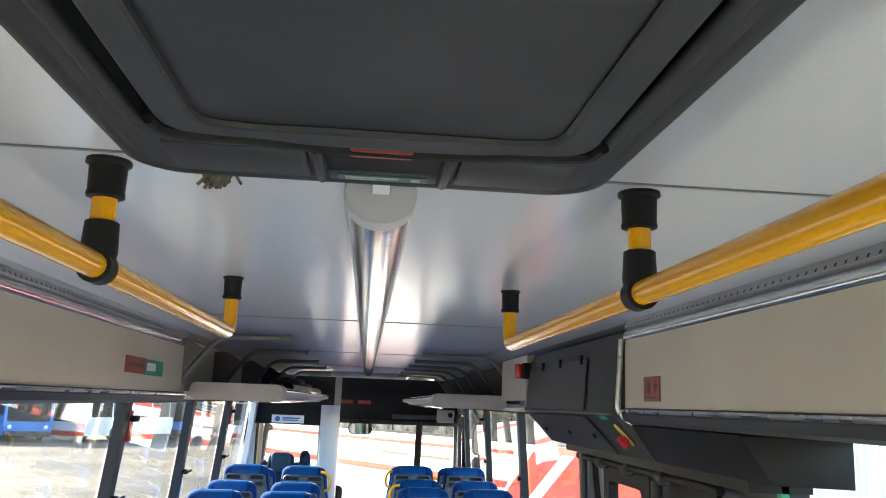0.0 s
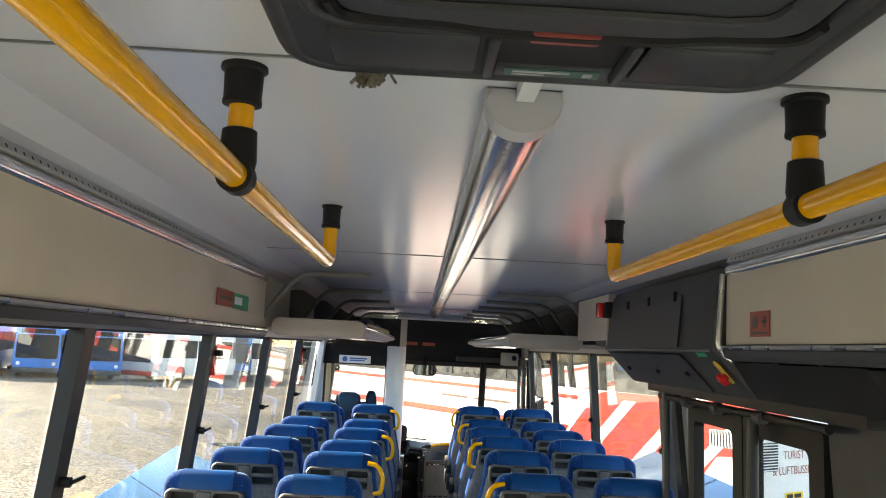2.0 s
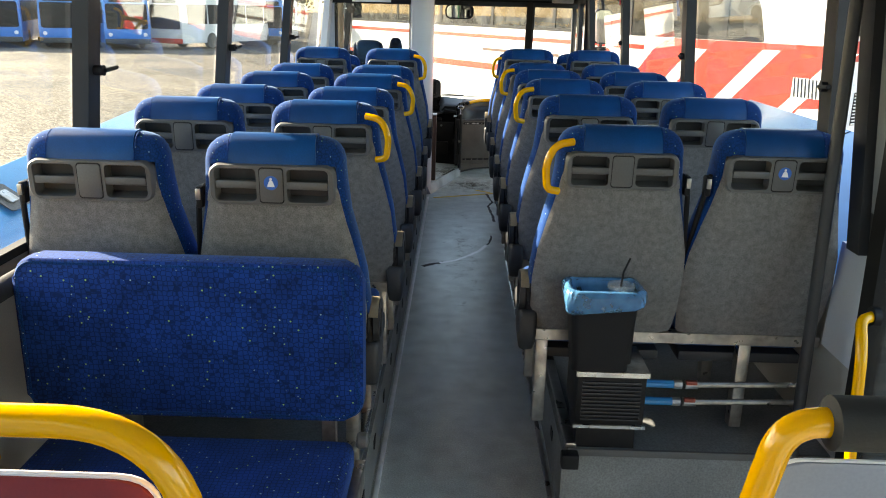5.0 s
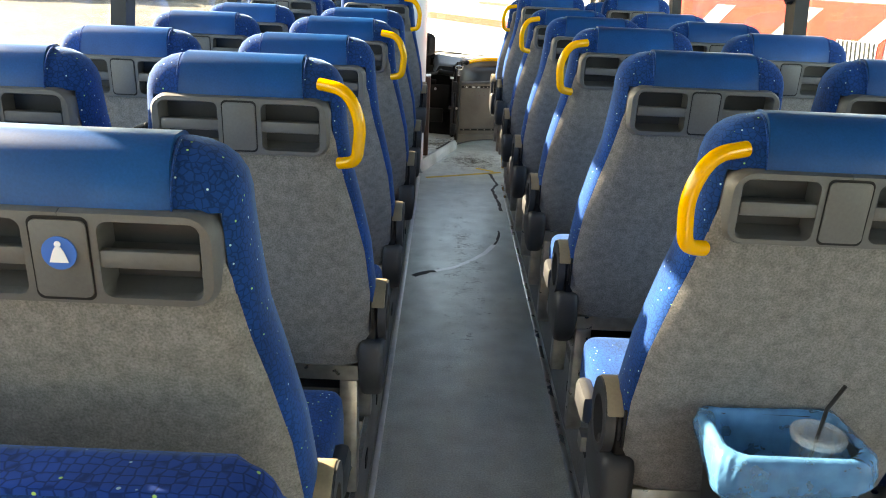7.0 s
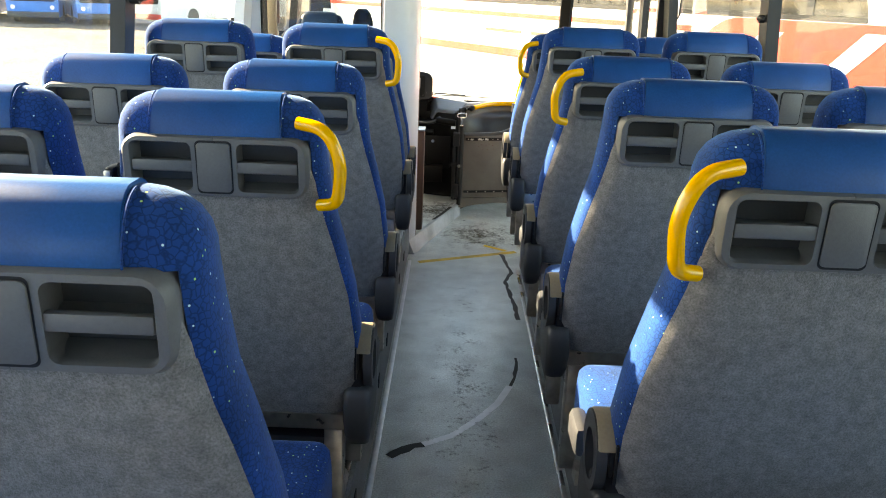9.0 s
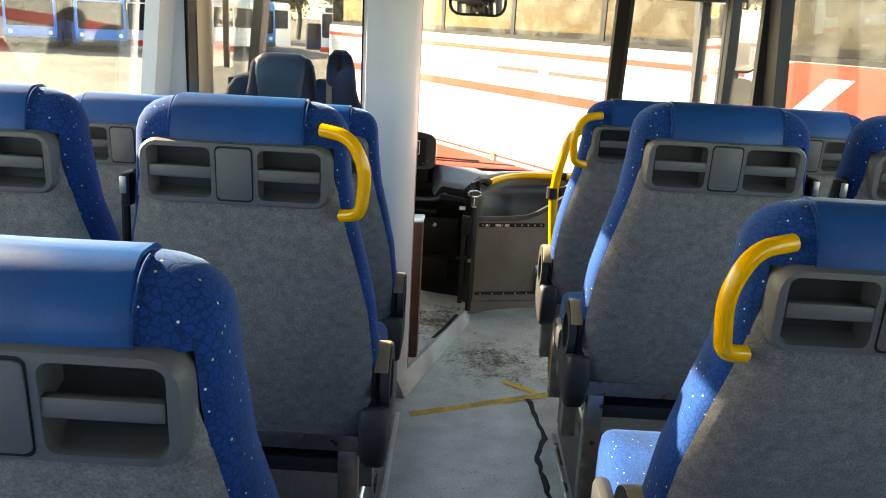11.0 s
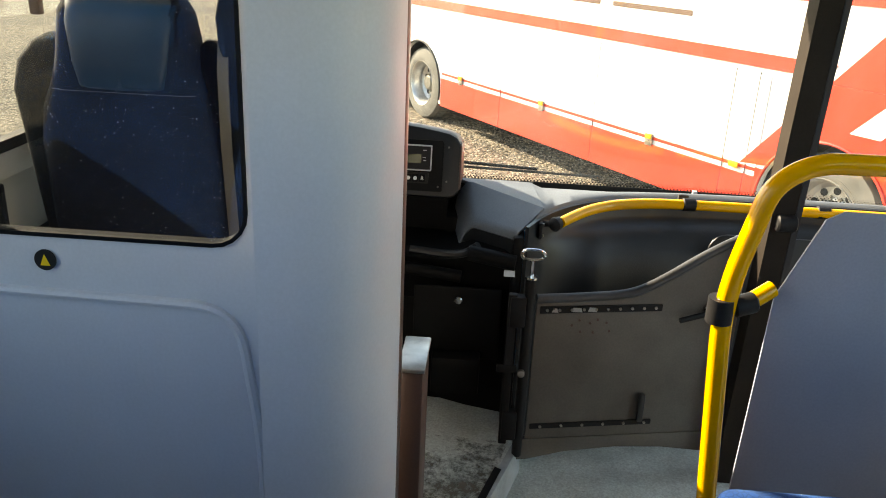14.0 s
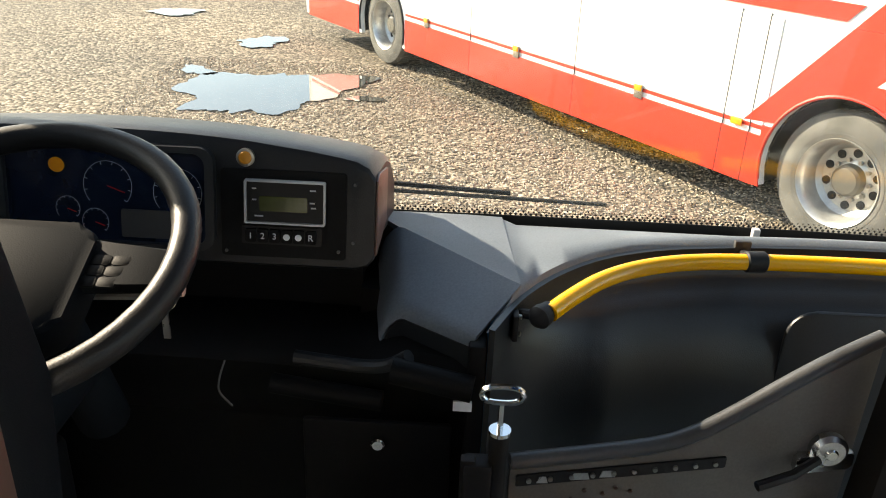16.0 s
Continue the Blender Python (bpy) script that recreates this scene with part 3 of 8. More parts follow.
thing("roof", boxes((-1.14, 1.18, REAR, FRONT - 0.1, 2.285, 2.33)), M_WHITE, "pale outer bus roof skin", "roof", kind="structure", smooth=False)

# window pillars
LEFT_PILLARS = (-0.2, 1.25, 2.7, 4.10, 5.60, 7.12, 8.60)
RIGHT_PILLARS = (0.9, 2.5, 5.67, 7.38, 9.06)
for i, y in enumerate(LEFT_PILLARS):
    p = holder("window_pillar", "dark slanted aluminium window pillar", "pillar", kind="structure", group="left window pillars")
    part("post", leaning(bmesh.new(), -1, y, y + 0.085, SILL_L, HEAD, 0.05, 0.02), M_FRAME, p, smooth=False)
    part("edge", leaning(bmesh.new(), -1, y + 0.088, y + 0.105, SILL_L, HEAD, 0.05, 0.006), M_GREYF, p, smooth=False)
    bm = bmesh.new()
    x = wall_x(-1, 1.42) + 0.025
    tube(bm, [(x, y + 0.04, 1.42), (x + 0.03, y + 0.04, 1.42), (x + 0.035, y + 0.115, 1.425)], 0.007, 8)
    disc(bm, (x + 0.012, y + 0.04, 1.42), (1, 0, 0), 0.016, 0.03)
    part("latch", bm, M_BLACK, p, "small black window latch")
for i, y in enumerate(RIGHT_PILLARS):
    p = holder("window_pillar", "dark slanted aluminium window pillar", "pillar", kind="structure", group="right window pillars")
    part("post", leaning(bmesh.new(), 1, y, y + 0.085, SILL_R, HEAD, 0.05, 0.02), M_FRAME, p, smooth=False)
    part("edge", leaning(bmesh.new(), 1, y + 0.088, y + 0.105, SILL_R, HEAD, 0.05, 0.006), M_GREYF, p, smooth=False)
    bm = bmesh.new()
    x = wall_x(1, 1.42) - 0.025
    tube(bm, [(x, y + 0.04, 1.42), (x - 0.03, y + 0.04, 1.42), (x - 0.035, y - 0.035, 1.425)], 0.007, 8)
    disc(bm, (x - 0.012, y + 0.04, 1.42), (1, 0, 0), 0.016, 0.03)
    part("latch", bm, M_BLACK, p, "small black window latch")


def window(n, side, y0, y1, z0, z1):
    w = holder("window_%d" % n, "large fixed bus window with dusty glass", "window", kind="structure")
    pane = part("pane", leaning(bmesh.new(), side, y0, y1, z0 + 0.002, z1 - 0.002, 0.005, -0.035), M_GLASS, w, smooth=False)
    pane.visible_shadow = False
    bm = bmesh.new()
    leaning(bm, side, y0, y1, z0 + 0.003, z0 + 0.03, 0.03, 0.004)
    leaning(bm, side, y0, y1, z1 - 0.03, z1 - 0.003, 0.03, 0.004)
    part("gasket", bm, M_RUBBER, w, smooth=False)


n = 1
for a, b in zip((REAR, *[y + 0.106 for y in LEFT_PILLARS]), (*LEFT_PILLARS, 10.14)):
    window(n, -1, a + 0.002, b - 0.002, SILL_L, HEAD)
    n += 1
window(n, -1, 10.30, 11.6, SILL_L, HEAD)
n += 1
for a, b in ((REAR, 0.898), (1.008, 2.498), (2.608, 3.598), (5.778, 7.378), (7.488, 9.058), (9.168, FD0 - 0.12)):
    window(n, 1, a, b, SILL_R, HEAD)
    n += 1
p = holder("window_pillar", "wide white pillar beside the partition", "pillar", kind="structure")
part("post", leaning(bmesh.new(), -1, 10.142, 10.298, SILL_L, HEAD, 0.05, 0.03), M_WHITE, p, smooth=False)
p = holder("window_pillar", "dark pillar behind the front door", "pillar", kind="structure")
part("post", leaning(bmesh.new(), 1, FD0 - 0.118, FD0 - 0.002, SILL_R, HEAD, 0.05, 0.03), M_FRAME, p, smooth=False)
p = holder("window_pillar", "dark pillar at the windscreen corner", "pillar", kind="structure")
part("post", leaning(bmesh.new(), 1, FD1 + 0.002, FRONT, SILL_R, HEAD, 0.05, 0.03), M_FRAME, p, smooth=False)
p = holder("window_pillar", "dark pillar at the windscreen corner", "pillar", kind="structure")
part("post", leaning(bmesh.new(), -1, 11.602, FRONT, SILL_L, HEAD, 0.05, 0.03), M_FRAME, p, smooth=False)
p = holder("door_pillar", "wide dark panel behind the rear door", "pillar", kind="structure")
part("panel", leaning(bmesh.new(), 1, 3.605, RD0 - 0.002, SILL_R, HEAD, 0.05, 0.03), M_FRAME, p, smooth=False)
part("edge", leaning(bmesh.new(), 1, 3.60, 3.625, SILL_R, HEAD, 0.02, 0.055), M_LABELG, p, smooth=False)
# pillar pair and white lining at the rear door
p = holder("door_pillar", "dark steel pillar and pale lining beside the rear door", "pillar", kind="structure")
part("post", leaning(bmesh.new(), 1, RD1 + 0.125, RD1 + 0.20, 0.97, HEAD, 0.05, 0.06), M_FRAME, p, smooth=False)
part("lining", leaning(bmesh.new(), 1, RD1 + 0.04, RD1 + 0.30, 0.62, 0.965, 0.02, 0.026), M_WHITE, p, smooth=False)
part("upper_lining", leaning(bmesh.new(), 1, RD1 + 0.06, RD1 + 0.118, 1.10, 1.72, 0.05, 0.035), M_GREYF, p, smooth=False)
part("dark_lining", leaning(bmesh.new(), 1, RD1 + 0.005, RD1 + 0.118, 0.97, 1.098, 0.05, 0.035), M_FRAME, p, smooth=False)
part("tube_post", tubes(0.018, [(1.085, RD1 + 0.16, 0.30), (1.055, RD1 + 0.16, 1.88)]), M_DARKP, p)
part("jamb", boxes((1.203, 1.298, RD1 - 0.016, RD1 - 0.001, -0.6, 0.80)), M_FRAME, p, smooth=False)

# left sill rail
sr = holder("sill_rail", "round black padded rail along the window sill", "rail", kind="structure")
part("rail", tubes(0.028, [(-1.125, 1.0, 0.935), (-1.125, 10.1, 0.935)]), M_RUBBER, sr)
part("strip", boxes((-1.185, -1.15, 1.0, 10.1, 0.90, 0.925)), M_ALU, sr, smooth=False)

# ---- ceiling ----
outline = [(-0.78, 2.195), (-0.70, CEIL), (0.78, CEIL), (0.86, 2.195), (1.16, 2.195), (1.16, 2.28), (-1.12, 2.28), (-1.12, 2.195)]
bm = prism(bmesh.new(), outline, 13.0, lambda a, b, d: (a, REAR + d, b))
thing("ceiling", bm, M_CEIL, "glossy off-white laminate bus ceiling with joint strips", "ceiling", kind="structure", smooth=False)

for y in (2.62, 4.78, 6.95, 9.1):
    thing("ceiling_joint", boxes((-0.699, 0.779, y - 0.003, y + 0.003, CEIL - 0.0025, CEIL + 0.001)), M_GREYF, "thin grey joint strip across the ceiling", "trim", kind="structure", smooth=False)

# overhead ducts and light strips at the rear half
def overhead(side, y0, y1):
    x = -0.82 if side < 0 else 0.84
    d = holder("overhead_duct", "cream overhead duct panel with metal trims", "duct", kind="structure")
    out = x + side * 0.27
    part("panel", boxes((min(x, x + side * 0.02), max(x, x + side * 0.02), y0, y1, 1.925, 2.135)), M_CREAM, d, smooth=False)
    part("underside", boxes((min(x + side * 0.022, out), max(x + side * 0.022, out), y0, y1, 1.88, 1.90)), M_BEIGE, d, smooth=False)
    part("lower_trim", prism(bmesh.new(), [(x - side * 0.006, 1.924), (x - side * 0.012, 1.905), (x - side * 0.004, 1.885), (x + side * 0.02, 1.876), (x + side * 0.021, 1.924)], y1 - y0,
         lambda a, b, t: (a, y0 + t, b)), M_DARKP, d)
    part("bead", tubes(0.006, [(x - side * 0.010, y0, 1.915), (x - side * 0.010, y1, 1.915)], seg=8), M_ALU, d)
    arc = [(x + side * 0.024 - side * 0.030 * math.cos(radians(a)), 2.149 + 0.024 * math.sin(radians(a))) for a in range(-80, 81, 16)]
    part("light_strip", prism(bmesh.new(), arc + [(x + side * 0.035, 2.172), (x + side * 0.035, 2.137)], y1 - y0, lambda a, b, t: (a, y0 + t, b)), M_STRIP, d, "satin metal half-round strip")
    part("vent_strip", prism(bmesh.new(), [(x + side * 0.004, 2.172), (x - side * 0.002, 2.176), (x + side * 0.010, 2.200), (x + side * 0.05, 2.200), (x + side * 0.05, 2.172)], y1 - y0, lambda a, b, t: (a, y0 + t, b)), M_VENT, d)
    bm = bmesh.new()
    y = max(y0, 1.6) + 0.02
    while y < y1 - 0.03:
        prism(bm, [(y, 0.003), (y + 0.005, 0.003), (y + 0.005, 0.010), (y, 0.010)], 0.0012, lambda a, b, t: (x + side * (b * 0.447 - 0.002) - side * (t - 0.0004) * 0.894, a, 2.176 + b * 0.894 + t * 0.447))
        y += 0.032
    part("vent_slots", bm, M_BLACK, d, smooth=False)
    return d


overhead(-1, REAR, 5.50)
overhead(1, REAR, 4.09)


def rack_bracket(side, y, x_tip, parent):
    """A curved arm from the wall up along the ceiling."""
    xw = side * 0.90 + XC
    line = fillet([(xw, y, 1.93), (xw - side * 0.16, y, 2.15), (xw - side * 0.22, y, 2.185), (x_tip, y, 2.192)], 0.12, 6)
    bm = bmesh.new()
    tube(bm, line, 0.0125, 10, flat=1.0)
    disc(bm, (x_tip, y, 2.192), (1, 0, 0), 0.016, 0.014, 12, 0.003)
    part("arm", bm, M_BRACKET, parent, "grey curved bracket arm")
    part("arm_plate", prism(bmesh.new(), [(xw + side * 0.06, 1.92), (xw, 1.925), (xw - side * 0.05, 2.02), (xw - side * 0.13, 2.125), (xw - side * 0.05, 2.175), (xw + side * 0.08, 2.175)], 0.03,
         lambda a, b, t: (a, y - 0.015 + t, b), bevel=0.004), M_BRACKET, parent)


def luggage_rack(side, y0, y1, x_in, n_arms):
    r = holder("luggage_rack", "open overhead luggage rack with curved grey brackets", "luggage rack", kind="structure")
    xo = wall_x(side, 1.93)
    part("shelf", prism(bmesh.new(), [(xo, 1.915), (x_in + side * 0.10, 1.90), (x_in, 1.925), (x_in, 1.955), (x_in + side * 0.10, 1.925), (xo, 1.935)], y1 - y0 - 0.15, lambda a, b, t: (a, y0 + 0.15 + t, b)), M_BEIGE, r)
    part("end_cap", prism(bmesh.new(), rounded(min(x_in - side * 0.01, x_in + side * 0.42), max(x_in - side * 0.01, x_in + side * 0.42), 1.895, 1.975, 0.03), 0.15, lambda a, b, t: (a, y0 + t, b), bevel=0.012), M_BEIGE, r, "rounded beige end cap")
    part("front_rail", tubes(0.010, [(x_in, y0 + 0.15, 1.955), (x_in, y1, 1.955)], seg=10), M_CHROME, r, "thin shiny front tube")
    part("edge_light", tubes(0.010, [(x_in + side * 0.06, y0 + 0.15, 1.90), (x_in + side * 0.06, y1, 1.90)], seg=8), M_CHROME, r)
    part("wall_trim", boxes((min(xo, xo - side * 0.05), max(xo, xo - side * 0.05), y0, y1, 1.885, 1.912)), M_CREAM, r, smooth=False)
    part("back_panel", boxes((min(side * 0.93 + XC, side * 0.95 + XC), max(side * 0.93 + XC, side * 0.95 + XC), y0 + 0.02, y1, 1.937, 2.19)), M_DARKP if side > 0 else M_CREAM, r, smooth=False)
    for k in range(n_arms):
        rack_bracket(side, y0 + 0.02 + k * (y1 - y0 - 0.2) / (n_arms - 1), x_in - side * (0.02 if side < 0 else 0.07), r)
    return r


luggage_rack(-1, 5.44, 10.20, -0.36, 5)
luggage_rack(1, 6.28, 10.35, 0.42, 6)

# ceiling lamp along the centre
lamp = holder("ceiling_lamp", "long tubular ceiling light with silvered clear cover", "ceiling lamp")
LX = 0.037
part("tray", boxes((LX - 0.050, LX + 0.050, 2.70, 9.95, CEIL - 0.022, CEIL - 0.001), bevel=0.004), M_WHITE, lamp)
def half_round(bm, x, z, r, y0, y1, n=12):
    sheet(bm, [[(x + r * math.cos(radians(180 + 180 * i / n)), y, z + 0.75 * r * math.sin(radians(180 + 180 * i / n))) for i in range(n + 1)] for y in (y0, y1)])
    return bm
for y0, y1 in ((2.735, 4.60), (4.61, 6.46), (6.47, 8.2), (8.21, 9.93)):
    part("cover", half_round(bmesh.new(), LX, CEIL - 0.022, 0.047, y0, y1), M_LAMPCOVER, lamp)
    part("tube", tubes(0.012, [(LX, y0 + 0.05, CEIL - 0.045), (LX, y1 - 0.05, CEIL - 0.045)], seg=10), M_LABELW, lamp)
bm = bmesh.new()
prism(bm, [(LX + 0.052, CEIL - 0.0008), (LX - 0.052, CEIL - 0.0008)] + [(LX + 0.052 * math.cos(radians(a)), CEIL - 0.020 + 0.042 * math.sin(radians(a))) for a in range(180, 361, 9)], 0.055, lambda a, b, d: (a, 2.690 + d, b), bevel=0.006)
part("end_cap", bm, M_CAP, lamp, "pale grey rounded end cap")
part("bracket", boxes((LX - 0.012, LX + 0.012, 2.60, 2.70, CEIL - 0.02, CEIL - 0.001)), M_WHITE, lamp, smooth=False)

# roof hatch
h = holder("roof_hatch", "dark grey moulded roof hatch with rounded frame", "roof hatch")
HX0, HX1, HY0, HY1 = -0.238, 0.285, 1.72, 2.50
flat = lambda a, b, d: (a, b, CEIL - 0.055 + d)
bm = ring_frame(bmesh.new(), rounded(HX0, HX1, HY0, HY1, 0.055), rounded(HX0 + 0.040, HX1 - 0.036, HY0 + 0.035, HY1 - 0.136, 0.045), 0.054, flat)
rim = [Vector((a, b, CEIL - 0.044)) for a, b in rounded(HX0 + 0.003, HX1 - 0.003, HY0, HY1 - 0.003, 0.055, 8)]
tube(bm, rim + [rim[0]], 0.014, 10, caps=False)
rim = [Vector((a, b, CEIL - 0.052)) for a, b in rounded(HX0 + 0.034, HX1 - 0.030, HY0 + 0.03, HY1 - 0.132, 0.045, 8)]
tube(bm, rim + [rim[0]], 0.008, 8, caps=False)
part("frame", bm, M_HATCH, h, angle=50)
part("recess", boxes((HX0 + 0.03, HX1 - 0.03, HY0 + 0.03, HY1 - 0.13, CEIL - 0.012, CEIL - 0.004)), M_BLACK, h, smooth=False)
LXL, LXR, LYB, LYF = HX0 + 0.064, HX1 - 0.046, HY0 + 0.055, 2.328


def lid_outline(k, bulge):
    """The lid's edge, drawn in by k, with a shallow bulge at the handle."""
    a, b, c, d = LXL + k, LXR - k, LYB + k, LYF - k
    front = chaikin([(b, d - 0.04), (b - 0.004, d - 0.008), (b - 0.035, d), (LX + 0.12, d + 0.002), (LX + 0.085, d + bulge), (LX - 0.075, d + bulge), (LX - 0.11, d + 0.002), (a + 0.035, d), (a + 0.004, d - 0.008), (a, d - 0.04)], 3)
    return front + chaikin([(a, c + 0.04), (a + 0.006, c + 0.006), (b - 0.006, c + 0.006), (b, c + 0.04)], 2)


bm = prism(bmesh.new(), lid_outline(0.0, 0.016), 0.034, lambda a, b, d: (a, b, CEIL - 0.062 + d), bevel=0.008)
part("lid", bm, M_HATCH, h, angle=50)
bm = ring_frame(bmesh.new(), lid_outline(0.008, 0.014), lid_outline(0.034, 0.0), 0.004, lambda a, b, d: (a, b, CEIL - 0.0665 + d))
part("lid_border", bm, M_HATCH, h, angle=50)
rim = [Vector((a, b, CEIL - 0.064)) for a, b in lid_outline(0.036, 0.0)]
part("lid_bead", tube(bmesh.new(), rim + [rim[0]], 0.0045, 6, caps=False), M_HATCH, h)
for x0, x1 in ((HX0 + 0.045, LX - 0.080), (LX + 0.080, HX1 - 0.045)):
    part("moulded_pad", boxes((x0, x1, HY1 - 0.128, HY1 - 0.030, CEIL - 0.0615, CEIL - 0.05), bevel=0.006), M_HATCH, h)
for x0 in (LX - 0.074, LX + 0.062):
    part("handle_cheek", boxes((x0, x0 + 0.012, HY1 - 0.140, HY1 - 0.030, CEIL - 0.068, CEIL - 0.05), bevel=0.005), M_HATCH, h)
gap = lid_outline(-0.008, 0.016)
gap = [(a, b) for a, b in gap if b > LYF - 0.05]
part("lip_gap", tubes(0.0055, [(a, b, CEIL - 0.0625) for a, b in gap], seg=6), M_BLACK, h)
part("handle_recess", boxes((LX - 0.061, LX + 0.061, HY1 - 0.140, HY1 - 0.058, CEIL - 0.0580, CEIL - 0.05)), M_BLACK, h, smooth=False)
part("emergency_bar", boxes((LX - 0.036, LX + 0.030, 2.345, 2.368, CEIL - 0.066, CEIL - 0.056), bevel=0.004), M_RED, h, "dull red emergency release bar")
part("label_ledge", boxes((LX - 0.061, LX + 0.061, 2.440, 2.474, CEIL - 0.0600, CEIL - 0.05), bevel=0.002), M_HATCH, h)
part("instruction_label", boxes((LX - 0.050, LX + 0.050, 2.447, 2.467, CEIL - 0.0615, CEIL - 0.0595)), M_LABELT, h, "faded teal instruction label with unreadable print", smooth=False)
bm = boxes((LX - 0.042, LX - 0.008, 2.460, 2.463, CEIL - 0.0622, CEIL - 0.0614), (LX - 0.042, LX + 0.018, 2.452, 2.456, CEIL - 0.0622, CEIL - 0.0614), (LX + 0.032, LX + 0.042, 2.452, 2.462, CEIL - 0.0622, CEIL - 0.0614))
part("label_print", bm, M_VENT, h, smooth=False)
bm = bmesh.new()
rnd = random.Random(4)
for i in range(60):
    a = Vector((-0.158 + rnd.gauss(0, 0.008), HY1 + 0.005 + rnd.gauss(0, 0.002), CEIL - 0.050 + rnd.uniform(-0.006, 0.0)))
    tube(bm, [a, a + Vector((rnd.uniform(-0.012, 0.012), rnd.uniform(-0.004, 0.006), rnd.uniform(-0.018, -0.006)))], 0.0022, 4)
part("worn_gasket_tuft", bm, M_DIRT, h)

# yellow ceiling rails
def ceiling_rail(x, side):
    r = holder("ceiling_grab_rail", "yellow powder-coated ceiling grab rail on black brackets", "grab rail", group="ceiling grab rails")
    z = 2.078
    part("rail", tubes(0.0175, fillet([(x, -1.2, z), (x, 3.735, z), (x, 3.735, CEIL - 0.06)], 0.05), seg=16), M_YELLOW, r)
    bm = bmesh.new()
    turned(bm, (x, 3.735, CEIL), (0, 0, -1), [(0.0, 0.0265), (0.005, 0.027), (0.008, 0.0235), (0.048, 0.0225), (0.050, 0.0245), (0.058, 0.0245), (0.060, 0.019)], 20)
    part("end_socket", bm, M_BLACK, r, "black ceiling socket")
    for y in (2.67, 0.4):
        b = part("bracket", tubes(0.0165, [(x, y, z + 0.015), (x, y, CEIL - 0.02)], seg=16), M_YELLOW, r)
        bm = bmesh.new()
        turned(bm, (x, y, CEIL), (0, 0, -1), [(0.0, 0.030), (0.006, 0.0305), (0.009, 0.0255), (0.044, 0.0245), (0.046, 0.0255), (0.052, 0.0255), (0.054, 0.020)], 22)
        part("socket", bm, M_BLACK, b, "black ceiling socket")
        bm = bmesh.new()
        turned(bm, (x, y, z), (0, 0, 1), [(0.0, 0.021), (0.02, 0.0245), (0.060, 0.0225), (0.062, 0.019)], 22)
        tube(bm, [(x, y - 0.016, z), (x, y + 0.016, z)], 0.0235, 22)
        part("clamp", bm, M_BLACK, b, "black clamp")
    return r


ceiling_rail(-0.335, -1)
ceiling_rail(0.408, 1)

# ---- seats ----
SEAT_SECTIONS = [  # height, half width, rear face, front face
    (0.60, 0.190, 0.122, 0.220), (0.64, 0.225, 0.108, 0.235), (0.72, 0.242, 0.088, 0.225), (0.82, 0.244, 0.064, 0.200),
    (0.92, 0.235, 0.042, 0.178), (1.02, 0.215, 0.023, 0.157), (1.10, 0.197, 0.008, 0.140), (1.18, 0.188, 0.002, 0.130)]
for a in (0, 15, 30, 45, 58, 70, 80, 87):  # the rounded head
    k = 1 - math.cos(radians(a))
    SEAT_SECTIONS.append((1.222 + 0.080 * math.sin(radians(a)), 0.185 - 0.075 * k ** 1.3, 0.056 * k, 0.124 - 0.052 * k))


def seat_ring(z, w, y0, y1, n=28, grow=0.0):
    out = []
    for i in range(n):
        a = 2 * math.pi * i / n
        c, s = math.cos(a), math.sin(a)
        x = (w + grow) * math.copysign(abs(c) ** 0.45, c)
        k = math.copysign(abs(s) ** 0.45, s)
        y = (y0 + y1) / 2 + ((y1 - y0) / 2 + grow) * k
        if k > 0:
            y -= 0.028 * (1 - (x / (w + grow)) ** 2) * (1 if z < 1.15 else 0.3)
        out.append((x, y, z))
    return out


def rear_face(z):
    for (za, _, ya, _), (zb, _, yb, _) in zip(SEAT_SECTIONS, SEAT_SECTIONS[1:]):
        if za <= z <= zb:
            return ya + (yb - ya) * (z - za) / (zb - za)
    return 0.0


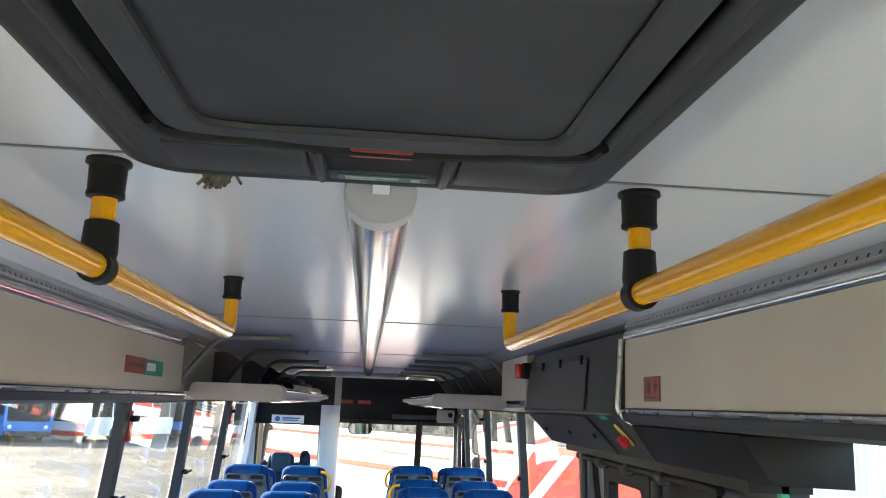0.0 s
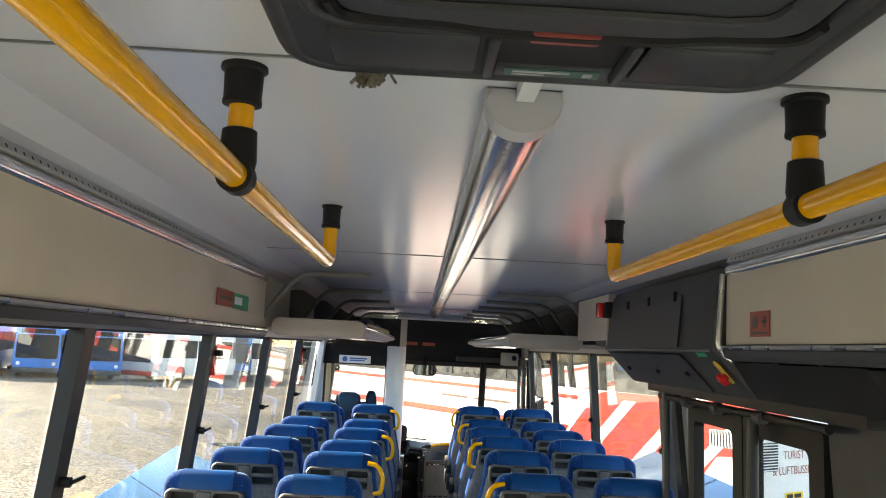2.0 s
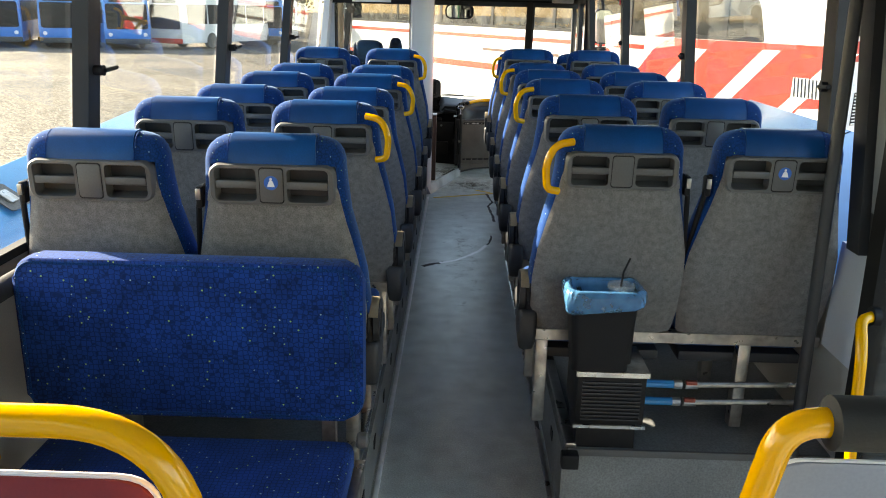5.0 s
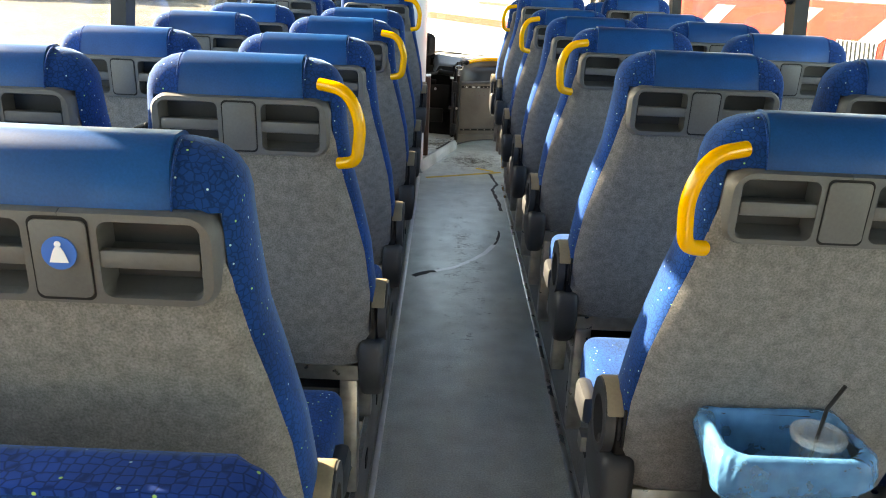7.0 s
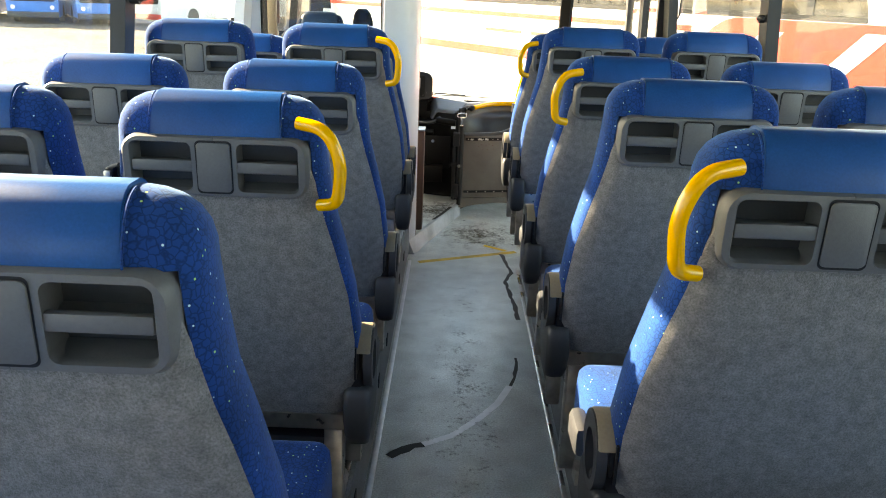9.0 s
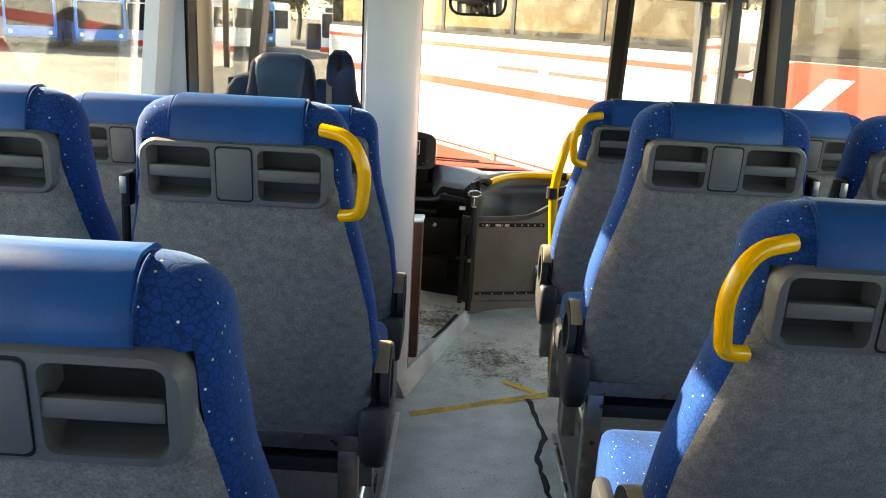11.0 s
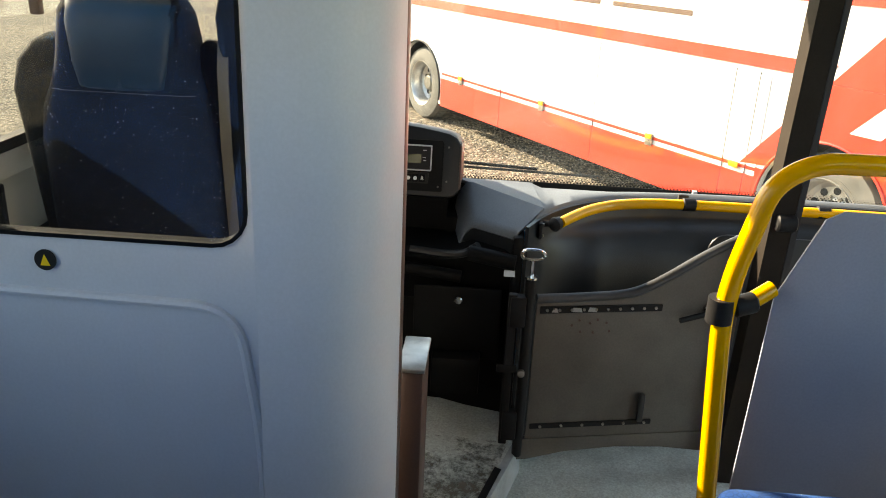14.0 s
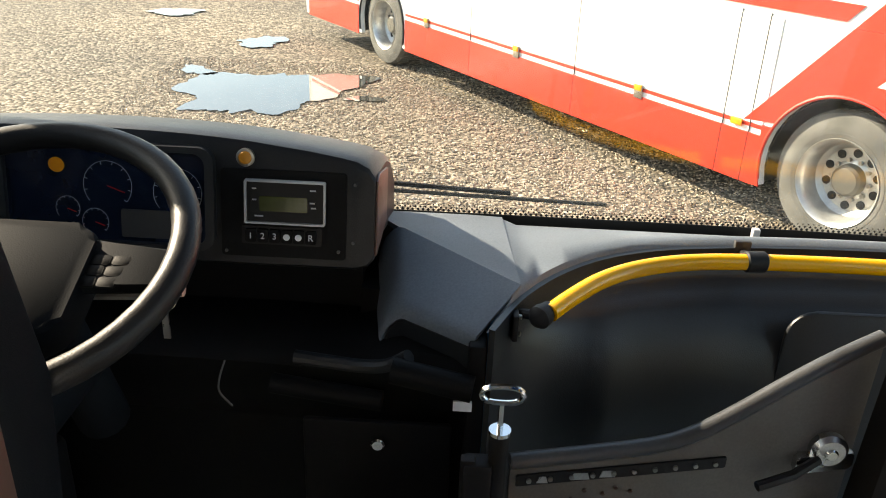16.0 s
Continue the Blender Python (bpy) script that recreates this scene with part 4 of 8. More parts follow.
def pocket_panel(parent, sticker=False):
    z0, z1, zm = 1.128, 1.232, 1.180
    p = part("pocket_panel", prism(bmesh.new(), rounded(-0.152, 0.152, z0 + 0.004, z1 - 0.004, 0.02), 0.003, lambda a, b, d: (a, rear_face(b) + 0.033 - d, b)), M_DARKP, parent, smooth=False)
    bm = bmesh.new()

    def ring(line, kx, kz, off):
        return [bm.verts.new((a * kx, rear_face(b) + off, zm + (b - zm) * kz)) for a, b in line]

    for s in (-1, 1):
        o = rounded(*sorted((s * 0.0005, s * 0.166)), z0 - 0.003, z1 + 0.003, 0.030)
        o = [(a, b) if abs(a) > 0.0305 else (a, z0 - 0.003 if b < zm else z1 + 0.003) for a, b in o]
        i = rounded(*sorted((s * 0.040, s * 0.149)), z0 + 0.008, z1 - 0.008, 0.012)
        loops = [ring(o, 1.0, 1.0, 0.034), ring(o, 1.0, 1.0, 0.004), ring(o, 0.992, 0.985, -0.009), ring(o, 0.965, 0.94, -0.016), ring(i, 1.0, 1.0, -0.016), ring(i, 0.985, 0.96, -0.011), ring(i, 0.98, 0.95, 0.032)]
        for u, v in zip(loops, loops[1:]):
            for j in range(len(u)):
                bm.faces.new((u[j], u[(j + 1) % len(u)], v[(j + 1) % len(u)], v[j]))
        xa, xb = sorted((s * 0.038, s * 0.147))
        y = rear_face(zm)
        box(bm, xa, xb, y - 0.0145, y - 0.001, zm - 0.010, zm + 0.011, 0.004, 2)
        for zf in (z0 + 0.006, zm - 0.006):  # sloping pocket floors
            prism(bm, [(y + 0.031, zf + 0.012), (y - 0.009, zf), (y - 0.009, zf - 0.004), (y + 0.031, zf - 0.004)], xb - xa, lambda a, b, d: (xa + d, a, b))
    part("pocket_frame", bm, M_PLASTIC, p, angle=40)
    bm = prism(bmesh.new(), rounded(-0.030, 0.030, z0 + 0.004, z1 - 0.004, 0.008), 0.004, lambda a, b, d: (a, rear_face(b) - 0.0145 - d, zm + (b - zm) * 0.925), bevel=0.0015)
    part("flap", bm, M_PLASTIC, p)
    part("flap_gap", prism(bmesh.new(), rounded(-0.0322, 0.0322, z0 + 0.0005, z1 - 0.0005, 0.009), 0.0008, lambda a, b, d: (a, rear_face(b) - 0.0158 - d, zm + (b - zm) * 0.935)), M_BLACK, p, smooth=False)
    if sticker:
        bm = disc(bmesh.new(), (0, rear_face(1.19) - 0.0195, 1.188), (0, 1, 0), 0.0185, 0.002, 24)
        part("belt_sticker", bm, M_LABELB, p, "round blue seat belt sticker", smooth=False)
        bm = bmesh.new()
        y = rear_face(1.19) - 0.0222
        prism(bm, [(-0.010, 1.178), (0.010, 1.178), (0.006, 1.190), (0.003, 1.195), (-0.003, 1.195), (-0.006, 1.190)], 0.001, lambda a, b, d: (a, y + d, b))
        disc(bm, (0, y + 0.0005, 1.1985), (0, 1, 0), 0.0035, 0.001, 12)
        part("sticker_figure", bm, M_LABELW, p, smooth=False)


def make_seat(aisle, handle, sticker=False, label="", group="passenger seats"):
    """aisle: +1 or -1, the side on which the aisle lies (0: a window seat)."""
    s = holder("bus_seat", label, "bus seat", group=group)
    levels = sorted(set([r[0] for r in SEAT_SECTIONS] + [1.126, 1.136, 1.222, 1.230]))
    sec = []
    for z in levels:
        for lo, hi in zip(SEAT_SECTIONS, SEAT_SECTIONS[1:]):
            if lo[0] <= z <= hi[0]:
                f = (z - lo[0]) / (hi[0] - lo[0])
                row = seat_ring(z, *[a + (b - a) * f for a, b in zip(lo[1:], hi[1:])])
                break
        if 1.13 < z < 1.226:  # hollow behind the pockets
            mid = sum(q[1] for q in row) / len(row)
            row = [(x, y + 0.038 if y < mid - 0.02 and abs(x) < 0.163 else y, h) for x, y, h in row]
        sec.append(row)
    part("backrest", loft(bmesh.new(), sec), M_FABRIC, s, angle=60)
    # felt shell on the rear, out to the edges
    grid = []
    for z, w in ((0.603, 0.150), (0.606, 0.192), (0.618, 0.213), (0.65, 0.226), (0.72, 0.235), (0.82, 0.237), (0.92, 0.227), (1.02, 0.204), (1.08, 0.188), (1.134, 0.176)):
        y = rear_face(max(0.61, z)) - 0.006
        grid.append([(w * k, y + 0.020 * (max(0, abs(k) - 0.8) / 0.2) ** 1.5, z) for k in (-1, -0.95, -0.9, -0.8, -0.5, 0, 0.5, 0.8, 0.9, 0.95, 1)])
    bm = thick(sheet(bmesh.new(), grid), 0.008)
    part("back_shell", bm, M_FELT, s, "grey felt-covered back shell", angle=50)
    for e in (-1, 1):
        strip = [[(e * x, rear_face(z) - 0.005 + (0.012 if k == 2 else 0.0), z) for k, x in enumerate((0.150, 0.164, w))] for z, w in ((1.130, 0.178), (1.155, 0.174), (1.182, 0.1655))]
        part("shell_edge", thick(sheet(bmesh.new(), strip), 0.006), M_FELT, s, angle=50)
    # vinyl head band
    band = []
    for z, w, y0, y1 in SEAT_SECTIONS[8:]:
        k = max(0.0, (z - 1.225) / 0.077)
        band.append([(max(-0.116 + 0.006 * k, min(0.116 - 0.006 * k, x)), y, zz + 0.004 * k) for x, y, zz in seat_ring(z, 0.185, y0, y1, grow=0.0045)])
    low = [(x, y + (0.006 if y < 0.06 else -0.006), 1.228) for x, y, z in band[0]]
    bm = loft(bmesh.new(), [low] + band)
    part("head_band", bm, M_VINYL, s, "smooth blue vinyl head band", angle=75)
    for e in (-1, 1):
        line = [(e * 0.1165, y - 0.001, z + 0.001) for z, y in [(r[0], r[2] - 0.003) for r in SEAT_SECTIONS[8:]]]
        part("seam", tubes(0.0014, line, seg=6), M_FABRIC, s)
    pocket_panel(s, sticker)
    # cushion
    bm = box(bmesh.new(), -0.228, 0.228, 0.17, 0.60, 0.555, 0.690, 0.035, 4)
    for v in bm.verts:
        if v.co.z > 0.655:
            v.co.z -= 0.012 * math.cos(v.co.x / 0.222 * 1.4)
            v.co.z += 0.02 * max(0, (v.co.y - 0.45) / 0.15)
    part("seat_cushion", bm, M_FABRIC, s, angle=60)
    part("seat_pan", boxes((-0.20, 0.20, 0.14, 0.56, 0.522, 0.557), bevel=0.006), M_DARKP, s)
    part("rear_beam", boxes((-0.235, 0.235, 0.10, 0.14, 0.60, 0.635)), M_STEEL, s, smooth=False)
    part("front_beam", boxes((-0.235, 0.235, 0.44, 0.48, 0.487, 0.523)), M_STEEL, s, smooth=False)
    for yy, top in ((0.12, 0.60), (0.46, 0.488)):
        lx = aisle * 0.19
        part("leg", boxes((lx - 0.02, lx + 0.02, yy - 0.022, yy + 0.022, STEP + 0.016, top), bevel=0.004), M_STEEL, s)
    side = aisle if aisle else 1
    bm = bmesh.new()
    tube(bm, fillet([(-side * 0.190, 0.05, 1.165), (-side * 0.206, 0.03, 1.13), (-side * 0.214, 0.045, 1.06), (-side * 0.246, 0.12, 0.75)], 0.03), 0.008, 8)
    box(bm, *sorted((-side * 0.194, -side * 0.212)), 0.02, 0.06, 1.105, 1.165, 0.006)
    part("belt_guide", bm, M_BLACK, s, "black seat belt guide and strap")
    part("belt_clip", boxes((*sorted((-side * 0.197, -side * 0.210)), 0.012, 0.0195, 1.13, 1.16), bevel=0.002), M_STEEL, s)
    if aisle:
        x = aisle * 0.240
        arch = [(0.104, 0.668), (0.212, 0.668)] + [(0.158 + 0.055 * math.cos(radians(g)), 0.750 + 0.060 * math.sin(radians(g))) for g in range(-8, 189, 14)]
        a = part("armrest_hinge", prism(bmesh.new(), arch, 0.030, lambda p, q, d: (x - aisle * 0.006 - 0.015 + d, p, q), bevel=0.009), M_BLACK, s, "rounded black armrest hinge", angle=50)
        for o in (-0.010, 0.004):
            bm = disc(bmesh.new(), (x - aisle * 0.006 + o, 0.158, 0.750), (1, 0, 0), 0.0585, 0.009, 28, 0.003)
            part("hinge_disc", bm, M_DARKP, a, "dark ribbed hinge disc")
        loop = [(0.158 + 0.063 * math.cos(radians(g)), 0.748 + 0.068 * math.sin(radians(g))) for g in range(-90, 270, 15)]
        hole = [(0.158 + 0.040 * math.cos(radians(g)), 0.740 + 0.044 * math.sin(radians(g))) for g in range(-90, 270, 15)]
        part("hinge_loop", ring_frame(bmesh.new(), loop, hole, 0.018, lambda p, q, d: (x + aisle * (0.012 + d), p, q)), M_DARKP, a, "dark armrest side loop", angle=40)
        cap = [(0.158 + 0.066 * math.cos(radians(g)), 0.748 + 0.070 * math.sin(radians(g))) for g in range(25, 156, 13)]
        inner = [(0.158 + 0.057 * math.cos(radians(g)), 0.748 + 0.061 * math.sin(radians(g))) for g in range(155, 24, -13)]
        part("hinge_cap", prism(bmesh.new(), cap + inner, 0.046, lambda p, q, d: (x - 0.0235 + aisle * 0.004 + d, p, q), bevel=0.003), M_TAN, a, "tan armrest top", angle=40)
        part("groove", boxes((x - 0.003 - aisle * 0.002, x + 0.001 - aisle * 0.002, 0.089, 0.097, 0.723, 0.793)), M_BLACK, a, smooth=False)
        bm = loft(bmesh.new(), [[(x + px, py, z) for px, py in rounded(-w, w, f0, f1, 0.014, 3)] for z, w, f0, f1 in ((0.555, 0.018, 0.12, 0.19), (0.562, 0.023, 0.108, 0.205), (0.59, 0.027, 0.088, 0.235), (0.63, 0.029, 0.078, 0.245), (0.68, 0.029, 0.082, 0.245), (0.694, 0.027, 0.088, 0.240), (0.700, 0.022, 0.094, 0.232))])
        part("side_cover", bm, M_DARKP, s, "dark grey moulded side cover", angle=50)
        part("recline_lever", boxes((x - 0.018, x + 0.016, 0.36, 0.46, 0.60, 0.665), bevel=0.014), M_DARKP, s, "grey recline lever")
    if handle:
        x = handle
        line = fillet([(x * 0.146, 0.002, 1.262), (x * 0.198, -0.018, 1.256), (x * 0.226, -0.022, 1.200), (x * 0.217, -0.014, 1.122), (x * 0.182, 0.006, 1.114)], 0.032, 6)
        part("grab_handle", tubes(0.0115, line, seg=12), M_YELLOW, s, "yellow curved grab handle")
    return s


A_ROWS = (5.175, 5.857, 6.545, 7.233, 7.92, 8.66, 9.40)
B_ROWS = (5.455, 6.153, 6.85, 7.55, 8.24, 8.98, 9.69)
LIFT = (0, 0, 0, 0, 0, 0.05, -0.02)
A_SET = ((-0.030, -0.004), (-0.008, 0.010), (-0.010, -0.008), (-0.002, -0.004), (-0.003, -0.007), (0, 0.005), (-0.022, -0.012))
B_SET = ((0, 0.004), (0.006, 0.022), (0, 0.024), (0, 0.015), (0, 0.010), (0, 0.010), (0.006, 0.020))
AX, WX, BX, CX = -0.455, -0.93, 0.478, 0.945
plain = "blue patterned velour seat with grey felt back"
kinds = {}


def put_seat(key, x, y, lift):
    aisle, handle, sticker = key
    if key not in kinds:
        words = plain + (" and yellow handle" if handle else " and belt sticker" if sticker else "")
        s = make_seat(aisle, handle, sticker, words)
        s.matrix_basis = pose(x, y, lift)
        kinds[key] = s
    else:
        copy_thing(kinds[key], pose(x, y, lift))


for i, (ya, yb, dz) in enumerate(zip(A_ROWS, B_ROWS, LIFT)):
    xa, za = A_SET[i]
    xb, zb = B_SET[i]
    put_seat((1, 1 if i % 2 else 0, i == 0), AX + xa, ya, dz + za)
    put_seat((0, 0, False), WX + xa, ya, dz + za)
    put_seat((-1, -1 if i % 2 == 0 else 0, False), BX + xb, yb, dz + zb)
    put_seat((0, 0, i == 0), CX + xb, yb, dz + zb)
put_seat((1, 0, False), -0.445, 3.11, 0.102)
put_seat((0, 0, False), -0.92, 3.11, 0.102)

# ---- rear part: bench, guards, heater, bin ----
bench = holder("rear_facing_bench", "blue velour bench with upholstered back board facing rearwards", "bench")
part("back_board", prism(bmesh.new(), rounded(-1.095, -0.228, 0.60, 1.018, 0.05), 0.07, lambda a, b, d: (a, 4.98 + d, b), bevel=0.016), M_BENCH, bench, angle=60)
bm = bmesh.new()
tube(bm, [(a, 4.985, b) for a, b in rounded(-1.085, -0.238, 0.61, 1.008, 0.045)] + [(-0.283, 4.985, 1.008)], 0.007, 6)
part("piping", bm, M_FABRIC, bench)
bm = box(bmesh.new(), -1.07, -0.255, 4.60, 5.03, 0.43, 0.525, 0.03, 4)
part("seat_cushion", bm, M_BENCH, bench, angle=60)
part("bracket", boxes((-0.262, -0.235, 4.75, 5.08, 0.36, 0.43), bevel=0.005), M_STEEL, bench)
for x in (-1.0, -0.32):
    part("leg", boxes((x - 0.02, x + 0.02, 4.90, 4.94, 0.0, 0.43), bevel=0.004), M_STEEL, bench)
for x in (-0.95, -0.33):
    part("back_strut", boxes((x - 0.018, x + 0.018, 5.055, 5.09, STEP, 0.95)), M_STEEL, bench, smooth=False)
part("knob", disc(bmesh.new(), (-0.232, 5.0, 0.535), (1, 0, 0), 0.022, 0.03, 20, 0.005), M_PLASTIC, bench)


def guard(x_pole, x_end, y, z_top, rad, parent):
    s = 1 if x_end > x_pole else -1
    return part("yellow_frame", tubes(0.019, fillet([(x_pole, y, 0.0), (x_pole, y, z_top - 0.30), (x_pole + s * 0.06, y, z_top), (x_end, y, z_top)], rad, 10), seg=16), M_YELLOW, parent)


g = holder("guard_screen", "yellow tubular guard with dull red panel", "guard rail")
guard(-0.262, -1.16, 3.90, 1.180, 0.12, g)
part("panel", prism(bmesh.new(), rounded(-1.15, -0.352, 0.30, 1.078, 0.05), 0.012, lambda a, b, d: (a, 3.945 + d, b), bevel=0.003), M_RED, g)
part("panel_edge", tubes(0.004, fillet([(-1.1, 3.951, 1.080), (-0.352, 3.951, 1.080), (-0.350, 3.951, 0.5)], 0.05), seg=6), M_LABELW, g)
for z in (0.40, 0.65):
    part("clip", boxes((-0.385, -0.262, 3.915, 3.944, z - 0.015, z + 0.015), bevel=0.004), M_BLACK, g)
g = holder("guard_screen", "yellow tubular guard with black padded bar and pale panel", "guard rail")
guard(0.345, 0.50, 4.0, 1.155, 0.11, g)
part("bar", tubes(0.018, [(0.50, 4.0, 1.155), (1.18, 4.0, 1.155)], seg=14), M_YELLOW, g)
bm = bmesh.new()
turned(bm, (0.455, 4.0, 1.155), (1, 0, 0), [(0.0, 0.028), (0.004, 0.034), (0.68, 0.034), (0.684, 0.028)], 22)
part("foam_sleeve", bm, M_RUBBER, g, "black foam sleeve")
part("panel", prism(bmesh.new(), rounded(0.418, 1.16, 0.20, 1.075, 0.04), 0.012, lambda a, b, d: (a, 4.04 + d, b), bevel=0.003), M_LILAC, g)
part("panel_edge", tubes(0.003, fillet([(0.418, 4.046, 0.3), (0.418, 4.046, 1.076), (1.1, 4.046, 1.077)], 0.04), seg=6), M_LABELW, g)

hoop = holder("wall_grab_hoop", "yellow tubular grab hoop by the window", "grab rail")
part("hoop", tubes(0.0175, fillet([(-1.115, 4.30, 0.55), (-1.115, 4.30, 1.24), (-1.115, 4.83, 1.245), (-1.115, 4.83, 0.55)], 0.08, 8), seg=16), M_YELLOW, hoop)
for y in (4.30, 4.83):
    part("clamp", boxes((-1.19, -1.09, y - 0.026, y + 0.026, 0.895, 0.94), bevel=0.006), M_BLACK, hoop)
belt = holder("wheelchair_belt", "black wheelchair belts with yellow buckles", "belt")
for y, m in ((4.42, M_LABELB), (4.56, M_REDLAMP)):
    bk = part("buckle", boxes((-1.13, -1.105, y, y + 0.07, 0.80, 0.86), bevel=0.006), M_YBRIGHT, belt)
    part("button", boxes((-1.104, -1.098, y + 0.035, y + 0.065, 0.81, 0.85), bevel=0.002), m, bk)
part("strap", tubes(0.012, [(-1.15, 4.3, 0.70), (-1.12, 4.45, 0.72), (-1.12, 4.62, 0.78), (-1.12, 4.74, 0.90)], seg=6), M_RUBBER, belt)
part("strap", tubes(0.012, [(-1.14, 4.74, 0.92), (-1.11, 4.77, 0.82), (-1.10, 4.72, 0.72)], seg=6), M_RUBBER, belt)
part("anchor", boxes((-1.17, -1.10, 4.69, 4.76, 0.70, 0.92), bevel=0.01), M_BLACK, belt)

stk = thing("window_sticker", boxes((wall_x(-1, 1.12) - 0.033, wall_x(-1, 1.12) - 0.031, 4.40, 4.50, 1.05, 1.19)), M_YBRIGHT, "yellow wheelchair notice sticker on the glass", "sticker", smooth=False)
xx = wall_x(-1, 1.12) - 0.0305
bm = boxes((xx, xx + 0.0008, 4.43, 4.445, 1.12, 1.165), (xx, xx + 0.0008, 4.43, 4.475, 1.105, 1.12))
disc(bm, (xx, 4.435, 1.085), (1, 0, 0), 0.013, 0.001, 14)
disc(bm, (xx, 4.465, 1.085), (1, 0, 0), 0.013, 0.001, 14)
part("pictogram", bm, M_BLACK, stk, smooth=False)

heater = holder("floor_heater", "black finned floor heater with shiny edges", "heater")
part("casing", boxes((0.385, 0.60, 5.395, 5.60, 0.39, 0.565), bevel=0.006), M_BLACK, heater)
for i in range(11):
    part("fin", boxes((0.402, 0.583, 5.388, 5.394, 0.408 + i * 0.0125, 0.413 + i * 0.0125)), M_DARKP, heater, smooth=False)
part("lid", boxes((0.380, 0.605, 5.388, 5.60, 0.566, 0.572)), M_STEEL, heater, smooth=False)
part("edge_strip", boxes((0.380, 0.605, 5.384, 5.39, 0.556, 0.572)), M_ALU, heater, smooth=False)
part("edge_strip", boxes((0.380, 0.605, 5.384, 5.39, 0.382, 0.392)), M_ALU, heater, smooth=False)
part("foot", boxes((0.40, 0.585, 5.43, 5.60, STEP, 0.39)), M_BLACK, heater, smooth=False)
for z in (0.505, 0.445):
    part("hose", tubes(0.013, [(0.60, 5.46, z), (0.70, 5.46, z)], seg=10), M_BLUEBODY, heater, "blue hose")
    bm = tubes(0.015, [(0.70, 5.46, z), (0.725, 5.46, z)], [(0.735, 5.46, z), (0.775, 5.46, z)], seg=8)
    part("fitting", bm, M_STEEL, heater)
    part("valve", boxes((0.735, 0.77, 5.44, 5.458, z + 0.006, z + 0.018), bevel=0.003), M_LABELR, heater)
    part("pipe", tubes(0.010, [(0.775, 5.46, z), (1.10, 5.48, z)], seg=10), M_STEEL, heater)

waste = holder("waste_bin", "black waste bin lined with a translucent blue bag", "waste bin")
BNX, BNZ = -0.040, 0.060
bm = bmesh.new()
lo = [(a + BNX, b, 0.574) for a, b in rounded(0.405, 0.575, 5.385, 5.485, 0.02)]
hi = [(a + BNX, b, 0.775 + BNZ) for a, b in rounded(0.385, 0.590, 5.36, 5.495, 0.025)]
li = [(a + BNX, b, 0.775 + BNZ) for a, b in rounded(0.391, 0.584, 5.366, 5.489, 0.022)]
bt = [(a + BNX, b, 0.60) for a, b in rounded(0.405, 0.585, 5.385, 5.485, 0.02)]
loft(bm, [lo, hi, li, bt])
part("bin_body", bm, M_BLACK, waste)
# the bag hangs over the rim, deepest at the front corner
lines = []
bm = bmesh.new()
rim = rounded(0.383, 0.592, 5.358, 5.497, 0.034, 22)
for z, grow in ((-0.060, 0.007), (-0.058, 0.012), (-0.044, 0.014), (-0.028, 0.015), (-0.012, 0.015), (-0.002, 0.012), (0.003, 0.006), (0.004, 0.0), (0.001, -0.005), (-0.006, -0.008), (-0.020, -0.010), (-0.040, -0.013), (-0.070, -0.018), (-0.11, -0.026), (-0.16, -0.034)):
    line = []
    for a, b in rim:
        u, v = (a - 0.4875) / 0.1045, (b - 5.4275) / 0.0695
        fold = noise.noise(Vector((a * 42 + z * 30, b * 42, z * 24))) * 0.0055 + noise.noise(Vector((a * 120 + z * 70, b * 120, z * 60))) * 0.0032
        out = grow + fold * (1.0 if grow > 0.002 or grow < -0.006 else 0.5)
        drop = z
        if grow > 0.006 and z < -0.01:
            drop = z * (0.55 - 0.28 * v - 0.22 * u * (v < 0.4)) - 0.010
        drop += 0.004 * noise.noise(Vector((a * 30, b * 30, 1.0)))
        line.append(bm.verts.new((a + BNX + out * max(-1.0, min(1.0, u * 1.3)), b + out * max(-1.0, min(1.0, v * 1.3)), 0.779 + BNZ + drop)))
    lines.append(line)
for p, q in zip(lines, lines[1:]):
    for i in range(len(p)):
        bm.faces.new((p[i], p[(i + 1) % len(p)], q[(i + 1) % len(p)], q[i]))
part("bag", bm, M_BAG, waste, "crumpled translucent blue bin bag", angle=80)
cup = holder("drinking_cup", "clear plastic cup with flat lid and black straw", "cup")
cx_, cz_ = 0.500, 0.700 + BNZ
bm = bmesh.new()
turned(bm, (cx_, 5.425, cz_), (0, 0, 1), [(0.0, 0.030), (0.06, 0.0365), (0.078, 0.038)], 28)
part("cup_body", bm, M_CLEAR, cup)
bm = bmesh.new()
turned(bm, (cx_, 5.425, cz_), (0, 0, 1), [(0.074, 0.040), (0.080, 0.0415), (0.085, 0.040), (0.086, 0.036), (0.080, 0.034), (0.079, 0.030), (0.083, 0.026), (0.084, 0.022), (0.081, 0.018), (0.081, 0.004)], 32)
part("lid", bm, M_FROST, cup, "frosted clear lid", angle=60)
part("straw", tubes(0.0032, [(cx_ - 0.006, 5.425, cz_ + 0.03), (cx_ + 0.004, 5.425, cz_ + 0.125), (cx_ + 0.018, 5.415, cz_ + 0.170)], seg=8), M_BLACK, cup, "black straw")
st = holder("platform_step", "grey step front with black corner cap", "step", kind="structure")
part("nosing", boxes((0.372, 1.2, 5.405, 5.419, STEP - 0.02, STEP + 0.004), bevel=0.003), M_PLASTIC, st)
part("corner_cap", boxes((0.350, 0.405, 5.36, 5.404, 0.245, 0.295), bevel=0.006), M_BLACK, st)

